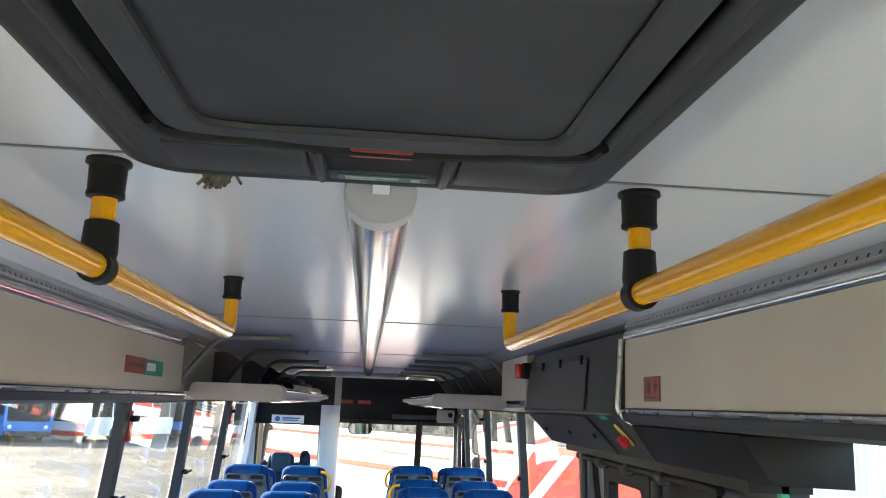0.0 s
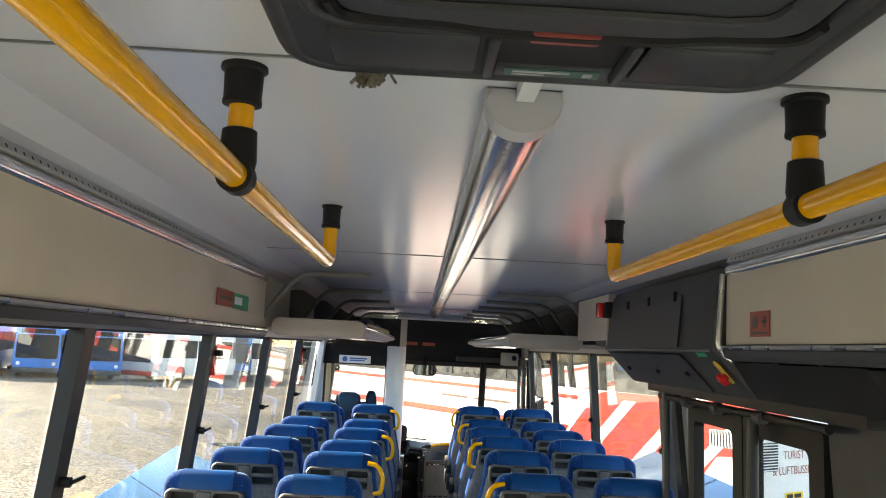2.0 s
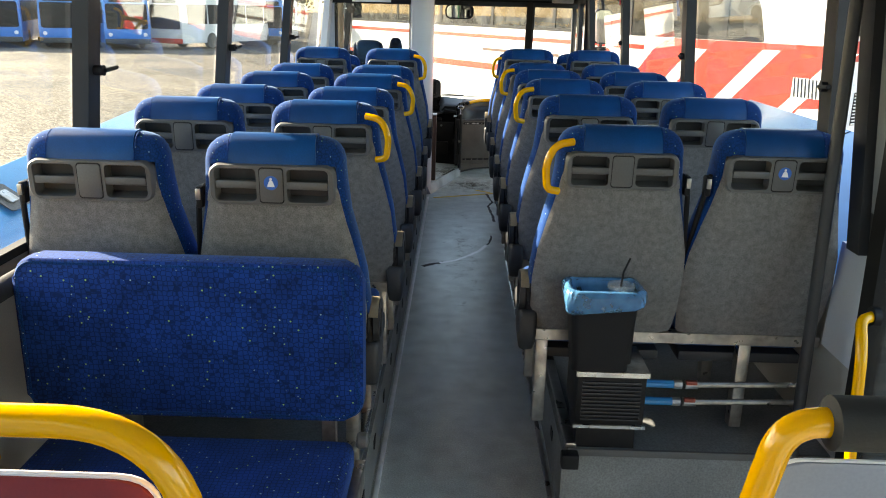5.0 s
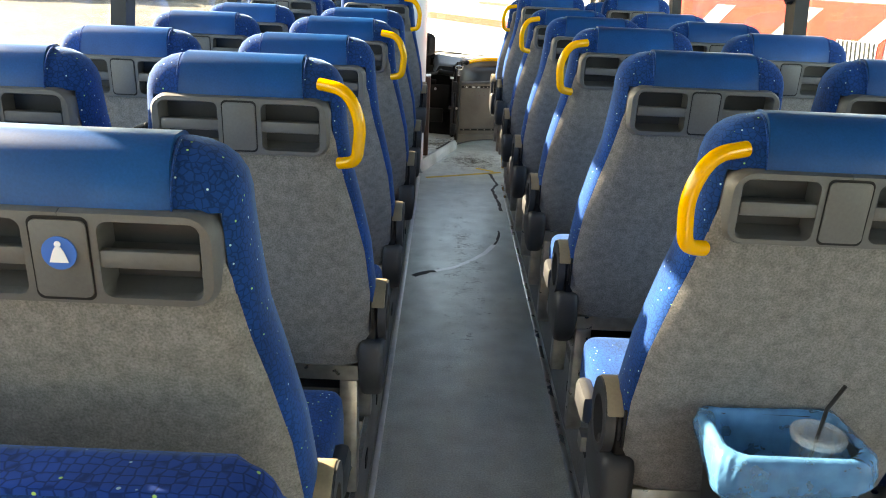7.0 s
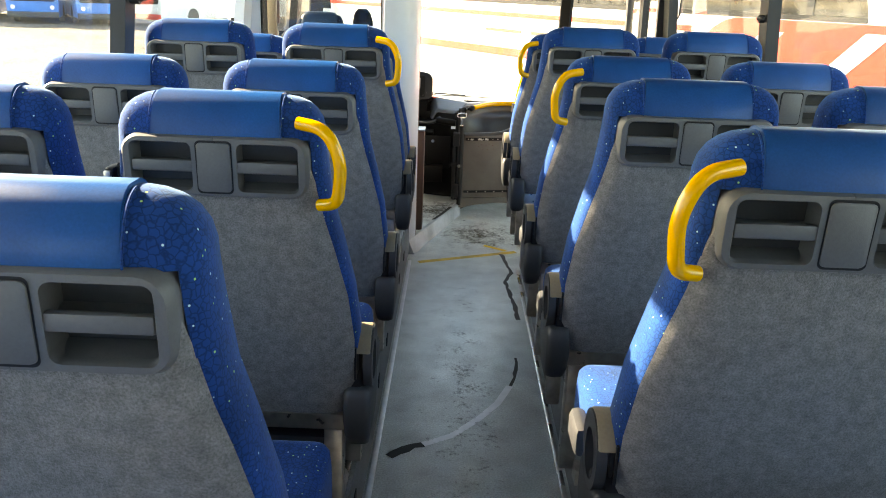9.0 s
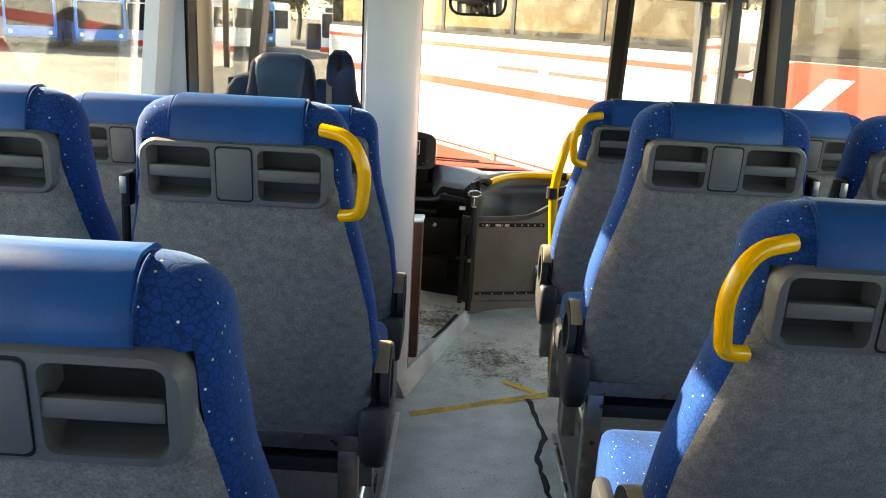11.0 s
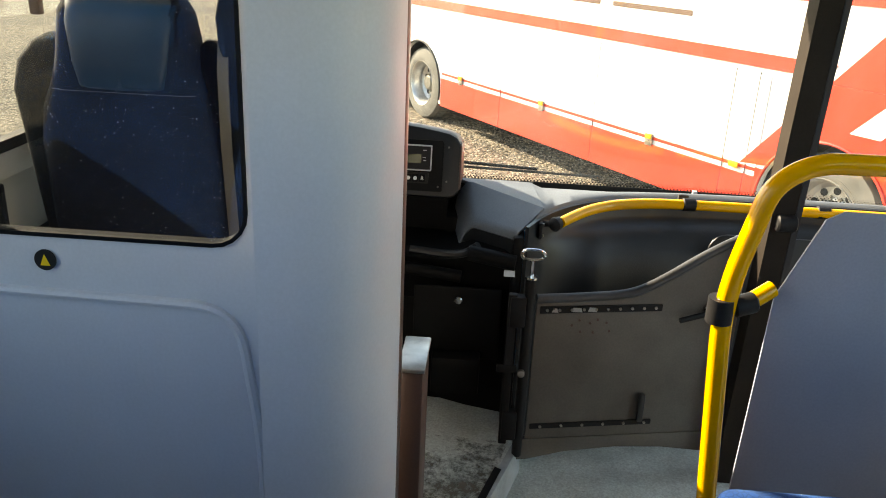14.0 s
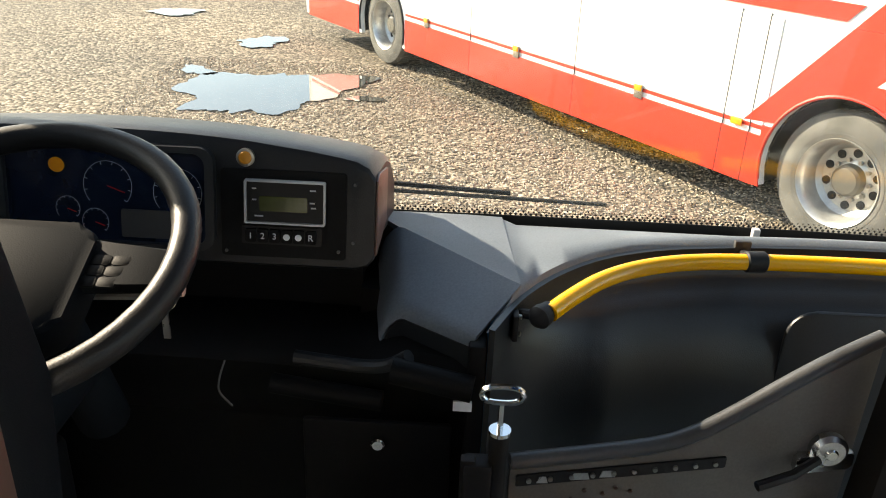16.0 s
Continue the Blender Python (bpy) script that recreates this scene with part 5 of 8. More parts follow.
# ---- rear door and its mechanism ----
door = holder("door_1", "closed double-leaf bus door with dark frames", "door", kind="structure")
for y0, y1 in ((4.03, 4.63), (4.64, 5.24)):
    leaf = part("leaf", ring_frame(bmesh.new(), rounded(y0, y1, -0.30, 1.68, 0.02), rounded(y0 + 0.10, y1 - 0.065, -0.15, 1.615, 0.03), 0.045, lambda a, b, d: (1.14 + d - (0.05 * max(0, b - 1.0)), a, b)), M_LEAF, door, smooth=False)
    gl = part("pane", prism(bmesh.new(), rounded(y0 + 0.095, y1 - 0.06, -0.155, 1.62, 0.03), 0.006, lambda a, b, d: (1.160 + d - (0.05 * max(0, b - 1.0)), a, b)), M_SCREEN, leaf, smooth=False)
    gl.visible_shadow = False
    part("seal", boxes((1.135, 1.150, y0 - 0.004, y0 + 0.012, -0.25, 1.62)), M_RUBBER, leaf, smooth=False)
part("grab_handle", tubes(0.015, fillet([(1.125, 5.17, 0.86), (1.08, 5.14, 0.86), (1.06, 5.07, 0.80), (1.06, 5.0, 0.25)], 0.05), seg=12), M_YELLOW, door, "yellow curved door handle")
part("handle_foot", disc(bmesh.new(), (1.13, 5.17, 0.86), (1, 0, 0), 0.026, 0.02, 16), M_BLACK, door)
part("centre_tube", tubes(0.020, [(1.05, 4.40, -0.05), (1.05, 4.40, 1.68)], seg=14), M_FRAME, door)
mech = holder("door_mechanism", "dark door drive with rods and joints", "door drive")
part("drive_rod", tubes(0.014, [(1.06, 3.9, 1.70), (1.06, 5.5, 1.70)]), M_BLACK, mech)
for y in (4.35, 4.75, 5.1):
    part("joint", disc(bmesh.new(), (1.055, y, 1.695), (0, 1, 0), 0.024, 0.05, 16, 0.004), M_DARKP, mech)
    part("link", tubes(0.009, [(1.055, y, 1.69), (1.12, y + 0.12, 1.665)], seg=8), M_DARKP, mech)
part("housing", boxes((1.0, 1.17, 3.6, 5.50, 1.725, 1.76)), M_BLACK, mech, smooth=False)
cov = holder("door_drive_cover", "dark grey door drive cover with access panels", "cover")
profile = [(0.845, 2.165), (0.815, 2.10), (0.80, 1.905), (0.935, 1.765), (1.13, 1.76), (1.13, 2.17)]
part("body", prism(bmesh.new(), profile, 1.43, lambda a, b, d: (a, 4.10 + d, b), bevel=0.006), M_DARKP, cov)
part("upper_panel", prism(bmesh.new(), [(0.8105, 2.095), (0.797, 1.915), (0.793, 1.915), (0.806, 2.095)], 1.02, lambda a, b, d: (a, 4.42 + d, b)), M_DARKP, cov, smooth=False)
part("lower_panel", prism(bmesh.new(), [(0.803, 1.893), (0.925, 1.768), (0.922, 1.764), (0.800, 1.889)], 1.02, lambda a, b, d: (a, 4.42 + d, b)), M_DARKP, cov, smooth=False)
part("edge_bead", tubes(0.005, [(0.799, 4.12, 1.905), (0.799, 5.52, 1.905)], seg=8), M_PLASTIC, cov)
part("lower_body", prism(bmesh.new(), [(0.86, 1.872), (0.935, 1.765), (1.13, 1.76), (1.13, 1.872)], 0.75, lambda a, b, d: (a, 3.345 + d, b), bevel=0.006), M_BLACK, cov)
part("end_trim", tubes(0.009, fillet([(0.83, 4.098, 2.14), (0.818, 4.098, 1.91), (0.86, 4.098, 1.875), (1.0, 4.098, 1.872)], 0.03), seg=8), M_ALU, cov)
for y in (4.47, 4.80, 5.12):
    part("catch", boxes((0.796, 0.808, y, y + 0.015, 2.075, 2.11), bevel=0.003), M_BLACK, cov)
for y in (4.50, 4.86, 5.3):
    part("lower_catch", disc(bmesh.new(), (0.86, y, 1.825), (-0.7, 0, -0.7), 0.010, 0.016, 12), M_BLACK, cov)
em = holder("emergency_valve", "red emergency knob on a yellow plate", "emergency valve")
def on_slope(a, y, d):
    return (0.80 + a * 0.694 - 0.72 * (d + 0.004), y, 1.905 - a * 0.72 - 0.694 * (d + 0.004))
part("plate", prism(bmesh.new(), [(0.04 + p * 0.7, 4.15 + q * 0.62) for p, q in rounded(0.0, 0.13, -0.032, 0.032, 0.03)], 0.003, on_slope), M_YTAPE, em, smooth=False)
bm = bmesh.new()
turned(bm, on_slope(0.10, 4.15, 0.0), (-0.72, 0, -0.694), [(0.0, 0.012), (0.012, 0.012), (0.014, 0.023), (0.026, 0.022), (0.030, 0.014)], 20)
part("knob", bm, M_REDLAMP, em)
part("note", prism(bmesh.new(), [(0.005, 4.17), (0.022, 4.17), (0.022, 4.25), (0.005, 4.25)], 0.002, on_slope), M_LABELG, em, smooth=False)
rl = holder("stop_lamp", "small red warning lamp on a black base", "lamp")
part("base", boxes((0.775, 0.81, 5.44, 5.50, 2.05, 2.125), bevel=0.004), M_BLACK, rl)
part("lens", boxes((0.745, 0.774, 5.47, 5.525, 2.052, 2.122), bevel=0.006), M_REDLAMP, rl)
part("stem", boxes((0.80, 0.84, 5.505, 5.525, 1.92, 2.05)), M_CREAM, rl, smooth=False)
pn = thing("side_panel", boxes((0.81, 0.85, 5.535, 6.28, 1.95, 2.17)), M_CREAM, "cream filler panel beside the rack", "panel", kind="structure", smooth=False)

lb = thing("notice_label", boxes((0.8365, 0.8395, 3.775, 3.905, 1.945, 2.015)), M_LABELR, "red notice label with pictograms", "label", smooth=False)
bm = boxes((0.8358, 0.8366, 3.785, 3.895, 1.952, 1.958), (0.8358, 0.8366, 3.80, 3.812, 1.97, 2.0), (0.8358, 0.8366, 3.79, 3.822, 1.982, 1.99))
disc(bm, (0.8362, 3.868, 1.985), (1, 0, 0), 0.018, 0.0008, 14)
part("print", bm, M_TAUPE, lb, smooth=False)
lb = thing("notice_label", boxes((-0.8195, -0.8165, 4.54, 4.80, 1.985, 2.045)), M_LABELR, "long red notice label on the cream duct", "label", smooth=False)
part("print", boxes((-0.8164, -0.8158, 4.58, 4.77, 2.008, 2.022)), M_TAUPE, lb, smooth=False)
lb = thing("notice_label", boxes((-0.8195, -0.8165, 4.801, 5.07, 1.983, 2.043)), M_LABELG, "green exit notice label on the cream duct", "label", smooth=False)
part("print", boxes((-0.8164, -0.8158, 4.82, 4.95, 2.0, 2.03)), M_LABELW, lb, smooth=False)
for side, ys in ((-1, (5.71, 8.72)), (1, (9.18,))):
    for y in ys:
        hm = holder("emergency_hammer", "red emergency hammer in its holder on the pillar", "hammer")
        x = wall_x(side, 1.72) - side * 0.03
        part("holder_plate", boxes((*sorted((x, x + side * 0.015)), y - 0.03, y + 0.03, 1.68, 1.83), bevel=0.004), M_REDLAMP, hm)
        part("hammer_head", boxes((*sorted((x - side * 0.03, x)), y - 0.035, y + 0.035, 1.775, 1.805), bevel=0.006), M_BLACK, hm)

# ---- partition behind the driver ----
pt = holder("partition", "white moulded partition behind the driver with a rounded window", "partition", kind="structure")
o = rounded(-1.17, -0.428, 0.0, 1.86, 0.012)
i_ = rounded(-1.08, -0.441, 1.021, 1.72, 0.05)
part("panel", ring_frame(bmesh.new(), o, i_, 0.009, lambda a, b, d: (a, 10.30 + d, b)), M_WHITE, pt)
part("window_gasket", ring_frame(bmesh.new(), rounded(-1.083, -0.438, 1.018, 1.723, 0.053), rounded(-1.077, -0.4435, 1.0245, 1.717, 0.047), 0.022, lambda a, b, d: (a, 10.2965 + d, b)), M_HUB, pt)
gl = part("pane", prism(bmesh.new(), rounded(-1.08, -0.441, 1.021, 1.72, 0.05), 0.004, lambda a, b, d: (a, 10.299 + d, b)), M_CABGLASS, pt, smooth=False)
gl.visible_shadow = False
bm = bmesh.new()
curve = fillet([(-0.428, 10.30), (-0.33, 10.318), (-0.275, 10.39), (-0.262, 10.455)], 0.12, 8)
sheet(bm, [[(p.x, p.y, z) for p in [Vector((*q, 0)) if not isinstance(q, Vector) else q for q in curve]] for z in (0.0, 1.86)])
part("corner", thick(bm, 0.025), M_WHITE, pt, angle=60)
part("edge_trim", boxes((-0.272, -0.236, 10.455, 10.492, 0.0, 1.86), bevel=0.006), M_BROWN, pt)
for z in (0.25, 0.55, 0.82, 1.08, 1.35, 1.6):
    part("screw", disc(bmesh.new(), (-0.254, 10.453, z), (0, 1, 0), 0.004, 0.004, 10), M_STEEL, pt)
part("moulding", tubes(0.008, fillet([(-1.15, 10.299, 0.935), (-0.46, 10.299, 0.925), (-0.432, 10.300, 0.70), (-0.427, 10.300, 0.2)], 0.07, 8), seg=8), M_WHITE, pt)
bm = disc(bmesh.new(), (-0.74, 10.297, 0.982), (0, 1, 0), 0.016, 0.003, 24)
sk = part("belt_sticker", bm, M_BLACK, pt, "round dark belt notice sticker", smooth=False)
part("sticker_figure", prism(bmesh.new(), [(-0.747, 0.974), (-0.733, 0.974), (-0.737, 0.984), (-0.74, 0.991), (-0.743, 0.984)], 0.001, lambda a, b, d: (a, 10.2945 + d, b)), M_YBRIGHT, sk, smooth=False)
part("jamb", boxes((-0.268, -0.240, 10.494, 10.525, 0.0, 1.86), bevel=0.005), M_BROWN, pt)
part("stub_panel", boxes((-0.250, -0.204, 10.57, 10.70, 0.08, 0.685), bevel=0.006), M_BROWN, pt)
part("stub_cap", boxes((-0.253, -0.201, 10.566, 10.704, 0.685, 0.694), bevel=0.003), M_STEEL, pt)
part("cab_pillar", boxes((-1.072, -1.025, 10.40, 10.44, 0.95, 1.85), bevel=0.006), M_TAN, pt)
part("pillar_pad", boxes((-1.135, -1.074, 10.40, 10.43, 0.95, 1.85), bevel=0.006), M_BLACK, pt)
# added near-black plate, standing in for the shaded cab side by the seat
part("rear_plate", boxes((-1.16, -0.865, 10.41, 10.422, 0.80, 1.054), bevel=0.003), M_HUB, pt)
part("header", boxes((-1.125, -0.432, 10.291, 10.2985, 1.652, 1.86)), M_BLACK, pt, smooth=False)
part("upper_fascia", boxes((-1.10, -0.44, 10.335, 10.36, 1.725, 1.86)), M_BLACK, pt, smooth=False)
sg = thing("notice_sign", boxes((-0.93, -0.60, 10.274, 10.286, 1.665, 1.745), bevel=0.003), M_LABELW, "white notice sign with blue seal and print", "sign")
bm = boxes((-0.82, -0.64, 10.2715, 10.2735, 1.708, 1.722), (-0.82, -0.66, 10.2715, 10.2735, 1.688, 1.70))
disc(bm, (-0.87, 10.2725, 1.705), (0, 1, 0), 0.027, 0.002, 20)
part("print", bm, M_LABELB, sg, smooth=False)

# driver's place
plat = bmesh.new()
prism(plat, [(-1.2, 10.335), (-0.290, 10.335), (0.004, 11.25), (0.02, 11.30), (0.02, 11.72), (-1.2, 11.72)], 0.08, lambda a, b, d: (a, b, d))
thing("driver_platform", plat, M_FLOOR, "worn floor of the driver's place", "platform", kind="structure", smooth=False)
bm = loft(bmesh.new(), [[(-0.289, 10.335, 0.0), (-0.236, 10.335, 0.0), (-0.270, 10.335, 0.084), (-0.289, 10.335, 0.084)], [(0.006, 11.252, 0.0), (0.036, 11.252, 0.0), (0.030, 11.252, 0.084), (0.006, 11.252, 0.084)]])
sk = thing("platform_edge", bm, M_SKIRT, "pale grey worn skirting along the driver's platform", "skirting", kind="structure", smooth=False)
part("gap", prism(bmesh.new(), [(-0.150, 10.80), (-0.128, 10.81), (-0.080, 10.94), (-0.022, 11.13), (-0.040, 11.14), (-0.098, 10.95)], 0.0015, lambda a, b, d: (a, b, 0.0845 + d)), M_BLACK, sk, smooth=False)

ds = holder("driver_seat", "dark blue patterned driver's seat with vinyl headrest", "driver seat", at=(-0.862, 10.87, 0.08))
sec = [(0.42, 0.16, 0.05, 0.20), (0.50, 0.20, 0.02, 0.19), (0.75, 0.205, -0.01, 0.15), (0.92, 0.203, -0.02, 0.12), (1.00, 0.190, -0.02, 0.11), (1.05, 0.168, -0.02, 0.11), (1.085, 0.155, -0.02, 0.105), (1.115, 0.148, -0.02, 0.10), (1.15, 0.142, -0.02, 0.10), (1.20, 0.135, -0.015, 0.09), (1.225, 0.120, -0.006, 0.085), (1.24, 0.08, 0.012, 0.07)]
part("backrest", loft(bmesh.new(), [seat_ring(*r) for r in sec]), M_DRIVER, ds, angle=60)
hc = part("headrest_cover", loft(bmesh.new(), [seat_ring(z, w, a, b) for z, w, a, b in ((1.048, 0.078, -0.020, 0.0), (1.054, 0.088, -0.027, 0.0), (1.10, 0.098, -0.030, 0.0), (1.18, 0.112, -0.028, 0.05), (1.222, 0.112, -0.016, 0.08), (1.246, 0.086, 0.006, 0.07), (1.250, 0.05, 0.02, 0.06))]), M_DVINYL, ds, "dark blue vinyl headrest cover", angle=60)
part("stitching", tubes(0.0006, [(x, -0.0215 + 0.6 * max(0.0, abs(x) - 0.12) ** 1.2, 1.042) for x in (-0.15, -0.12, -0.06, 0.0, 0.06, 0.12, 0.15)], seg=6), M_PLASTIC, hc)
part("cushion", box(bmesh.new(), -0.22, 0.12, 0.12, 0.42, 0.32, 0.44, 0.04, 4), M_HUB, ds, angle=60)
part("pedestal", boxes((-0.15, 0.15, 0.15, 0.50, 0.0, 0.38), bevel=0.02), M_BLACK, ds)
for s in (-1, 1):
    # wings reach low and use near-black to paint in the shade around them
    wing = [[(x + s * c, y, zz) for x, y, zz in seat_ring(z, w, a, b)] for z, c, w, a, b in ((0.60, 0.165, 0.040, 0.04, 0.12), (0.66, 0.168, 0.054, 0.02, 0.15), (0.80, 0.174, 0.060, 0.01, 0.15), (0.92, 0.184, 0.064, 0.01, 0.15), (1.03, 0.194, 0.068, 0.01, 0.15), (1.09, 0.188, 0.062, 0.02, 0.14), (1.13, 0.178, 0.044, 0.04, 0.12), (1.145, 0.17, 0.02, 0.06, 0.10))]
    part("side_wing", loft(bmesh.new(), wing), M_HUB, ds, "vinyl side wing darkened for the cab's shade", angle=60)
    part("armrest", box(bmesh.new(), s * 0.29 - 0.035, s * 0.29 + 0.035, 0.0, 0.34, 0.62, 0.68, 0.02, 3), M_HUB, ds, angle=60)
bm = sheet(bmesh.new(), [[(0.208 + sh, y, z), (0.232 + sh, y - 0.006, z)] for z, y, sh in ((0.35, 0.02, 0.010), (0.70, -0.03, 0.004), (0.95, -0.045, 0.0), (1.10, -0.035, -0.003), (1.16, 0.0, -0.010), (1.17, 0.06, -0.02))])
part("seat_belt", thick(bm, 0.002), M_TAUPE, ds, "brown seat belt strap")
bm = loft(bmesh.new(), [[(0.262 + sh + (x + 0.006 * math.sin(9 * x / w + 14 * z)), y + 0.008 * math.sin(40 * x + 11 * z), z) for x, y, z in seat_ring(z, w, a, b)] for z, w, a, b, sh in ((0.62, 0.080, -0.04, 0.06, 0.05), (0.80, 0.086, -0.045, 0.065, 0.045), (0.95, 0.078, -0.05, 0.06, 0.03), (1.10, 0.066, -0.05, 0.06, 0.0), (1.20, 0.060, -0.05, 0.055, -0.01), (1.25, 0.046, -0.04, 0.05, -0.012), (1.275, 0.020, -0.01, 0.03, -0.012))])
coat = thing("hanging_coat", bm, M_HUB, "black coat hung over the driver's seat shoulder", "coat", angle=60)
coat.matrix_basis = pose(-0.862, 10.90, 0.08)
thing("cab_side_panel", boxes((-1.165, -1.10, 11.115, 11.58, 0.955, 1.20), bevel=0.01), M_FASCIA, "black upper side panel of the driver's place", "panel", kind="structure")
thing("cab_window_divider", boxes((-1.175, -1.15, 11.09, 11.112, 1.242, 1.85), bevel=0.004), M_BROWN, "brown upright divider of the driver's side window", "trim", kind="structure")

# ---- dashboard ----
dash = holder("dashboard", "dark moulded bus dashboard with dusty top", "dashboard", kind="structure")
LIP = [(0.00, 11.342), (0.028, 11.410), (0.060, 11.472), (0.12, 11.552), (0.20, 11.625), (0.29, 11.670), (0.38, 11.697), (0.55, 11.722), (0.80, 11.732), (1.17, 11.715)]
LIP = chaikin(LIP)
bm = bmesh.new()
rows = []
for x, y in LIP:
    rows.append([(x, y, 0.722), (x, y + 0.010, 0.730), (x - 0.01, y + (11.80 - y) * 0.35, 0.728), (x - 0.02, 11.81, 0.700)])
rows = [[(0.005, 11.362, 0.705), (0.040, 11.44, 0.730), (0.053, 11.471, 0.738), (0.033, 11.81, 0.712)]] + [r for r in rows if r[0][0] > 0.07]
sheet(bm, rows)
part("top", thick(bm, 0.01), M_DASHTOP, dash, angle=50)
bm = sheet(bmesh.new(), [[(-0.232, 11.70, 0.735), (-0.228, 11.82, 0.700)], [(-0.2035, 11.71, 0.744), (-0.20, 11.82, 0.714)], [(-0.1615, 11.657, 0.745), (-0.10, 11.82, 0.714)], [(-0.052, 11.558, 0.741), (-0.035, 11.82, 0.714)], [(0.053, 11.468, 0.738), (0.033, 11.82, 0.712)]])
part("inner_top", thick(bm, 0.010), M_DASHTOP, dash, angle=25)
# sloping facet towards the aisle, rounded into the shoulder and the face below
edge0, edge1 = Vector((-0.1615, 11.657, 0.745)), Vector((-0.138, 11.443, 0.690))
right0, right1 = Vector((0.054, 11.461, 0.736)), Vector((-0.0185, 11.360, 0.690))
rows = []
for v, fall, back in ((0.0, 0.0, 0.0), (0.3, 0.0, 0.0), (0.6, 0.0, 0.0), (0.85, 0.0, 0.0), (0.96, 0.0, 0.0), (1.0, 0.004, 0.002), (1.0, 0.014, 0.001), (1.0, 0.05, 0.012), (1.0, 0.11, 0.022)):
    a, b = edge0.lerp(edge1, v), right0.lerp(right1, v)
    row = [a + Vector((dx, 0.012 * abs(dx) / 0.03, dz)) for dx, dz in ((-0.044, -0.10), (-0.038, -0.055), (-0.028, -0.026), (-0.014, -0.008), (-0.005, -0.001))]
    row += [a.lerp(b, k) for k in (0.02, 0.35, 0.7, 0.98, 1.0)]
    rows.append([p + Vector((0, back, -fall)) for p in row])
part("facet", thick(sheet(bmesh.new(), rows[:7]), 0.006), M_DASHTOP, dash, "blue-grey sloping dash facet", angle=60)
# same moulding below the lip; the darker material paints in its shade
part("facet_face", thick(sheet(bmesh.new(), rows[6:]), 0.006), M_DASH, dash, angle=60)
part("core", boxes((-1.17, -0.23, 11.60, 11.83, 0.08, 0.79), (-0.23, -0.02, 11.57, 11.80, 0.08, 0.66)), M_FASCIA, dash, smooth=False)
# bowl under the lip
bm = bmesh.new()
rows = []
for x, y in LIP:
    f = min(1.0, x / 0.22)
    rows.append([(x, y, 0.722), (x, y + 0.003, 0.700), (x, y - 0.002, 0.664), (x, y - 0.012 * f, 0.650), (x, y - 0.050 * f, 0.640), (x, y - 0.085 * f, 0.618), (x, y - 0.125 * f, 0.55), (x, y - 0.14 * f, 0.47), (x, y - 0.12 * f, 0.36), (x, y - 0.01, 0.22), (x, y, 0.0)])
sheet(bm, rows)
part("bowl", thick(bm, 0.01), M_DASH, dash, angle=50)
part("bowl_rim", prism(bmesh.new(), rounded(0.56, 1.10, 0.42, 0.655, 0.05), 0.01, lambda a, b, d: (a, 11.575 + d, b), bevel=0.004), M_DASH, dash)
# fascia facing the driver
bm = bmesh.new()
rows = []
for x, off in ((-1.17, 0.05), (-0.8, 0.05), (-0.40, 0.04), (-0.22, 0.03), (-0.14, 0.0), (-0.02, -0.03)):
    y = 11.40 + off
    h = 0.09 if x < -0.2 else 0.06
    rows.append([(x, y + 0.16, 0.70 - h), (x, y + 0.01, 0.695 - h), (x, y - 0.01, 0.67 - h), (x, y + 0.02, 0.61 - h), (x, y + 0.03, 0.44), (x, y + 0.06, 0.42), (x, y + 0.06, 0.08)])
sheet(bm, rows)
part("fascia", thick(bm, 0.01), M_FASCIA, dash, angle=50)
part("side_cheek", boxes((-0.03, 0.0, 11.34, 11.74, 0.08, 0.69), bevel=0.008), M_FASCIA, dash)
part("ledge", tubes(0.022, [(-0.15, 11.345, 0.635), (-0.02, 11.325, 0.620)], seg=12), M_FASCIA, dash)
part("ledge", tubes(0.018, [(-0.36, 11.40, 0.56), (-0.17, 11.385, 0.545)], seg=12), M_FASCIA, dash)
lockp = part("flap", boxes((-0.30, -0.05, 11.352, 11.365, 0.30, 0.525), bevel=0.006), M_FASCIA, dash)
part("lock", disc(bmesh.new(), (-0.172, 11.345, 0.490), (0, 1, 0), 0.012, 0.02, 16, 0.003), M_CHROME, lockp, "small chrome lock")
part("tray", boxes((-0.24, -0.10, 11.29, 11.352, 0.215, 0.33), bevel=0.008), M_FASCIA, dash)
part("moulded_edge", tubes(0.012, fillet([(-0.32, 11.405, 0.612), (-0.21, 11.395, 0.606), (-0.16, 11.380, 0.618), (-0.125, 11.365, 0.650)], 0.03), seg=10), M_DASH, dash)
part("tag", boxes((-0.050, -0.020, 11.318, 11.322, 0.582, 0.600)), M_LABELW, dash, "small white tag", smooth=False)

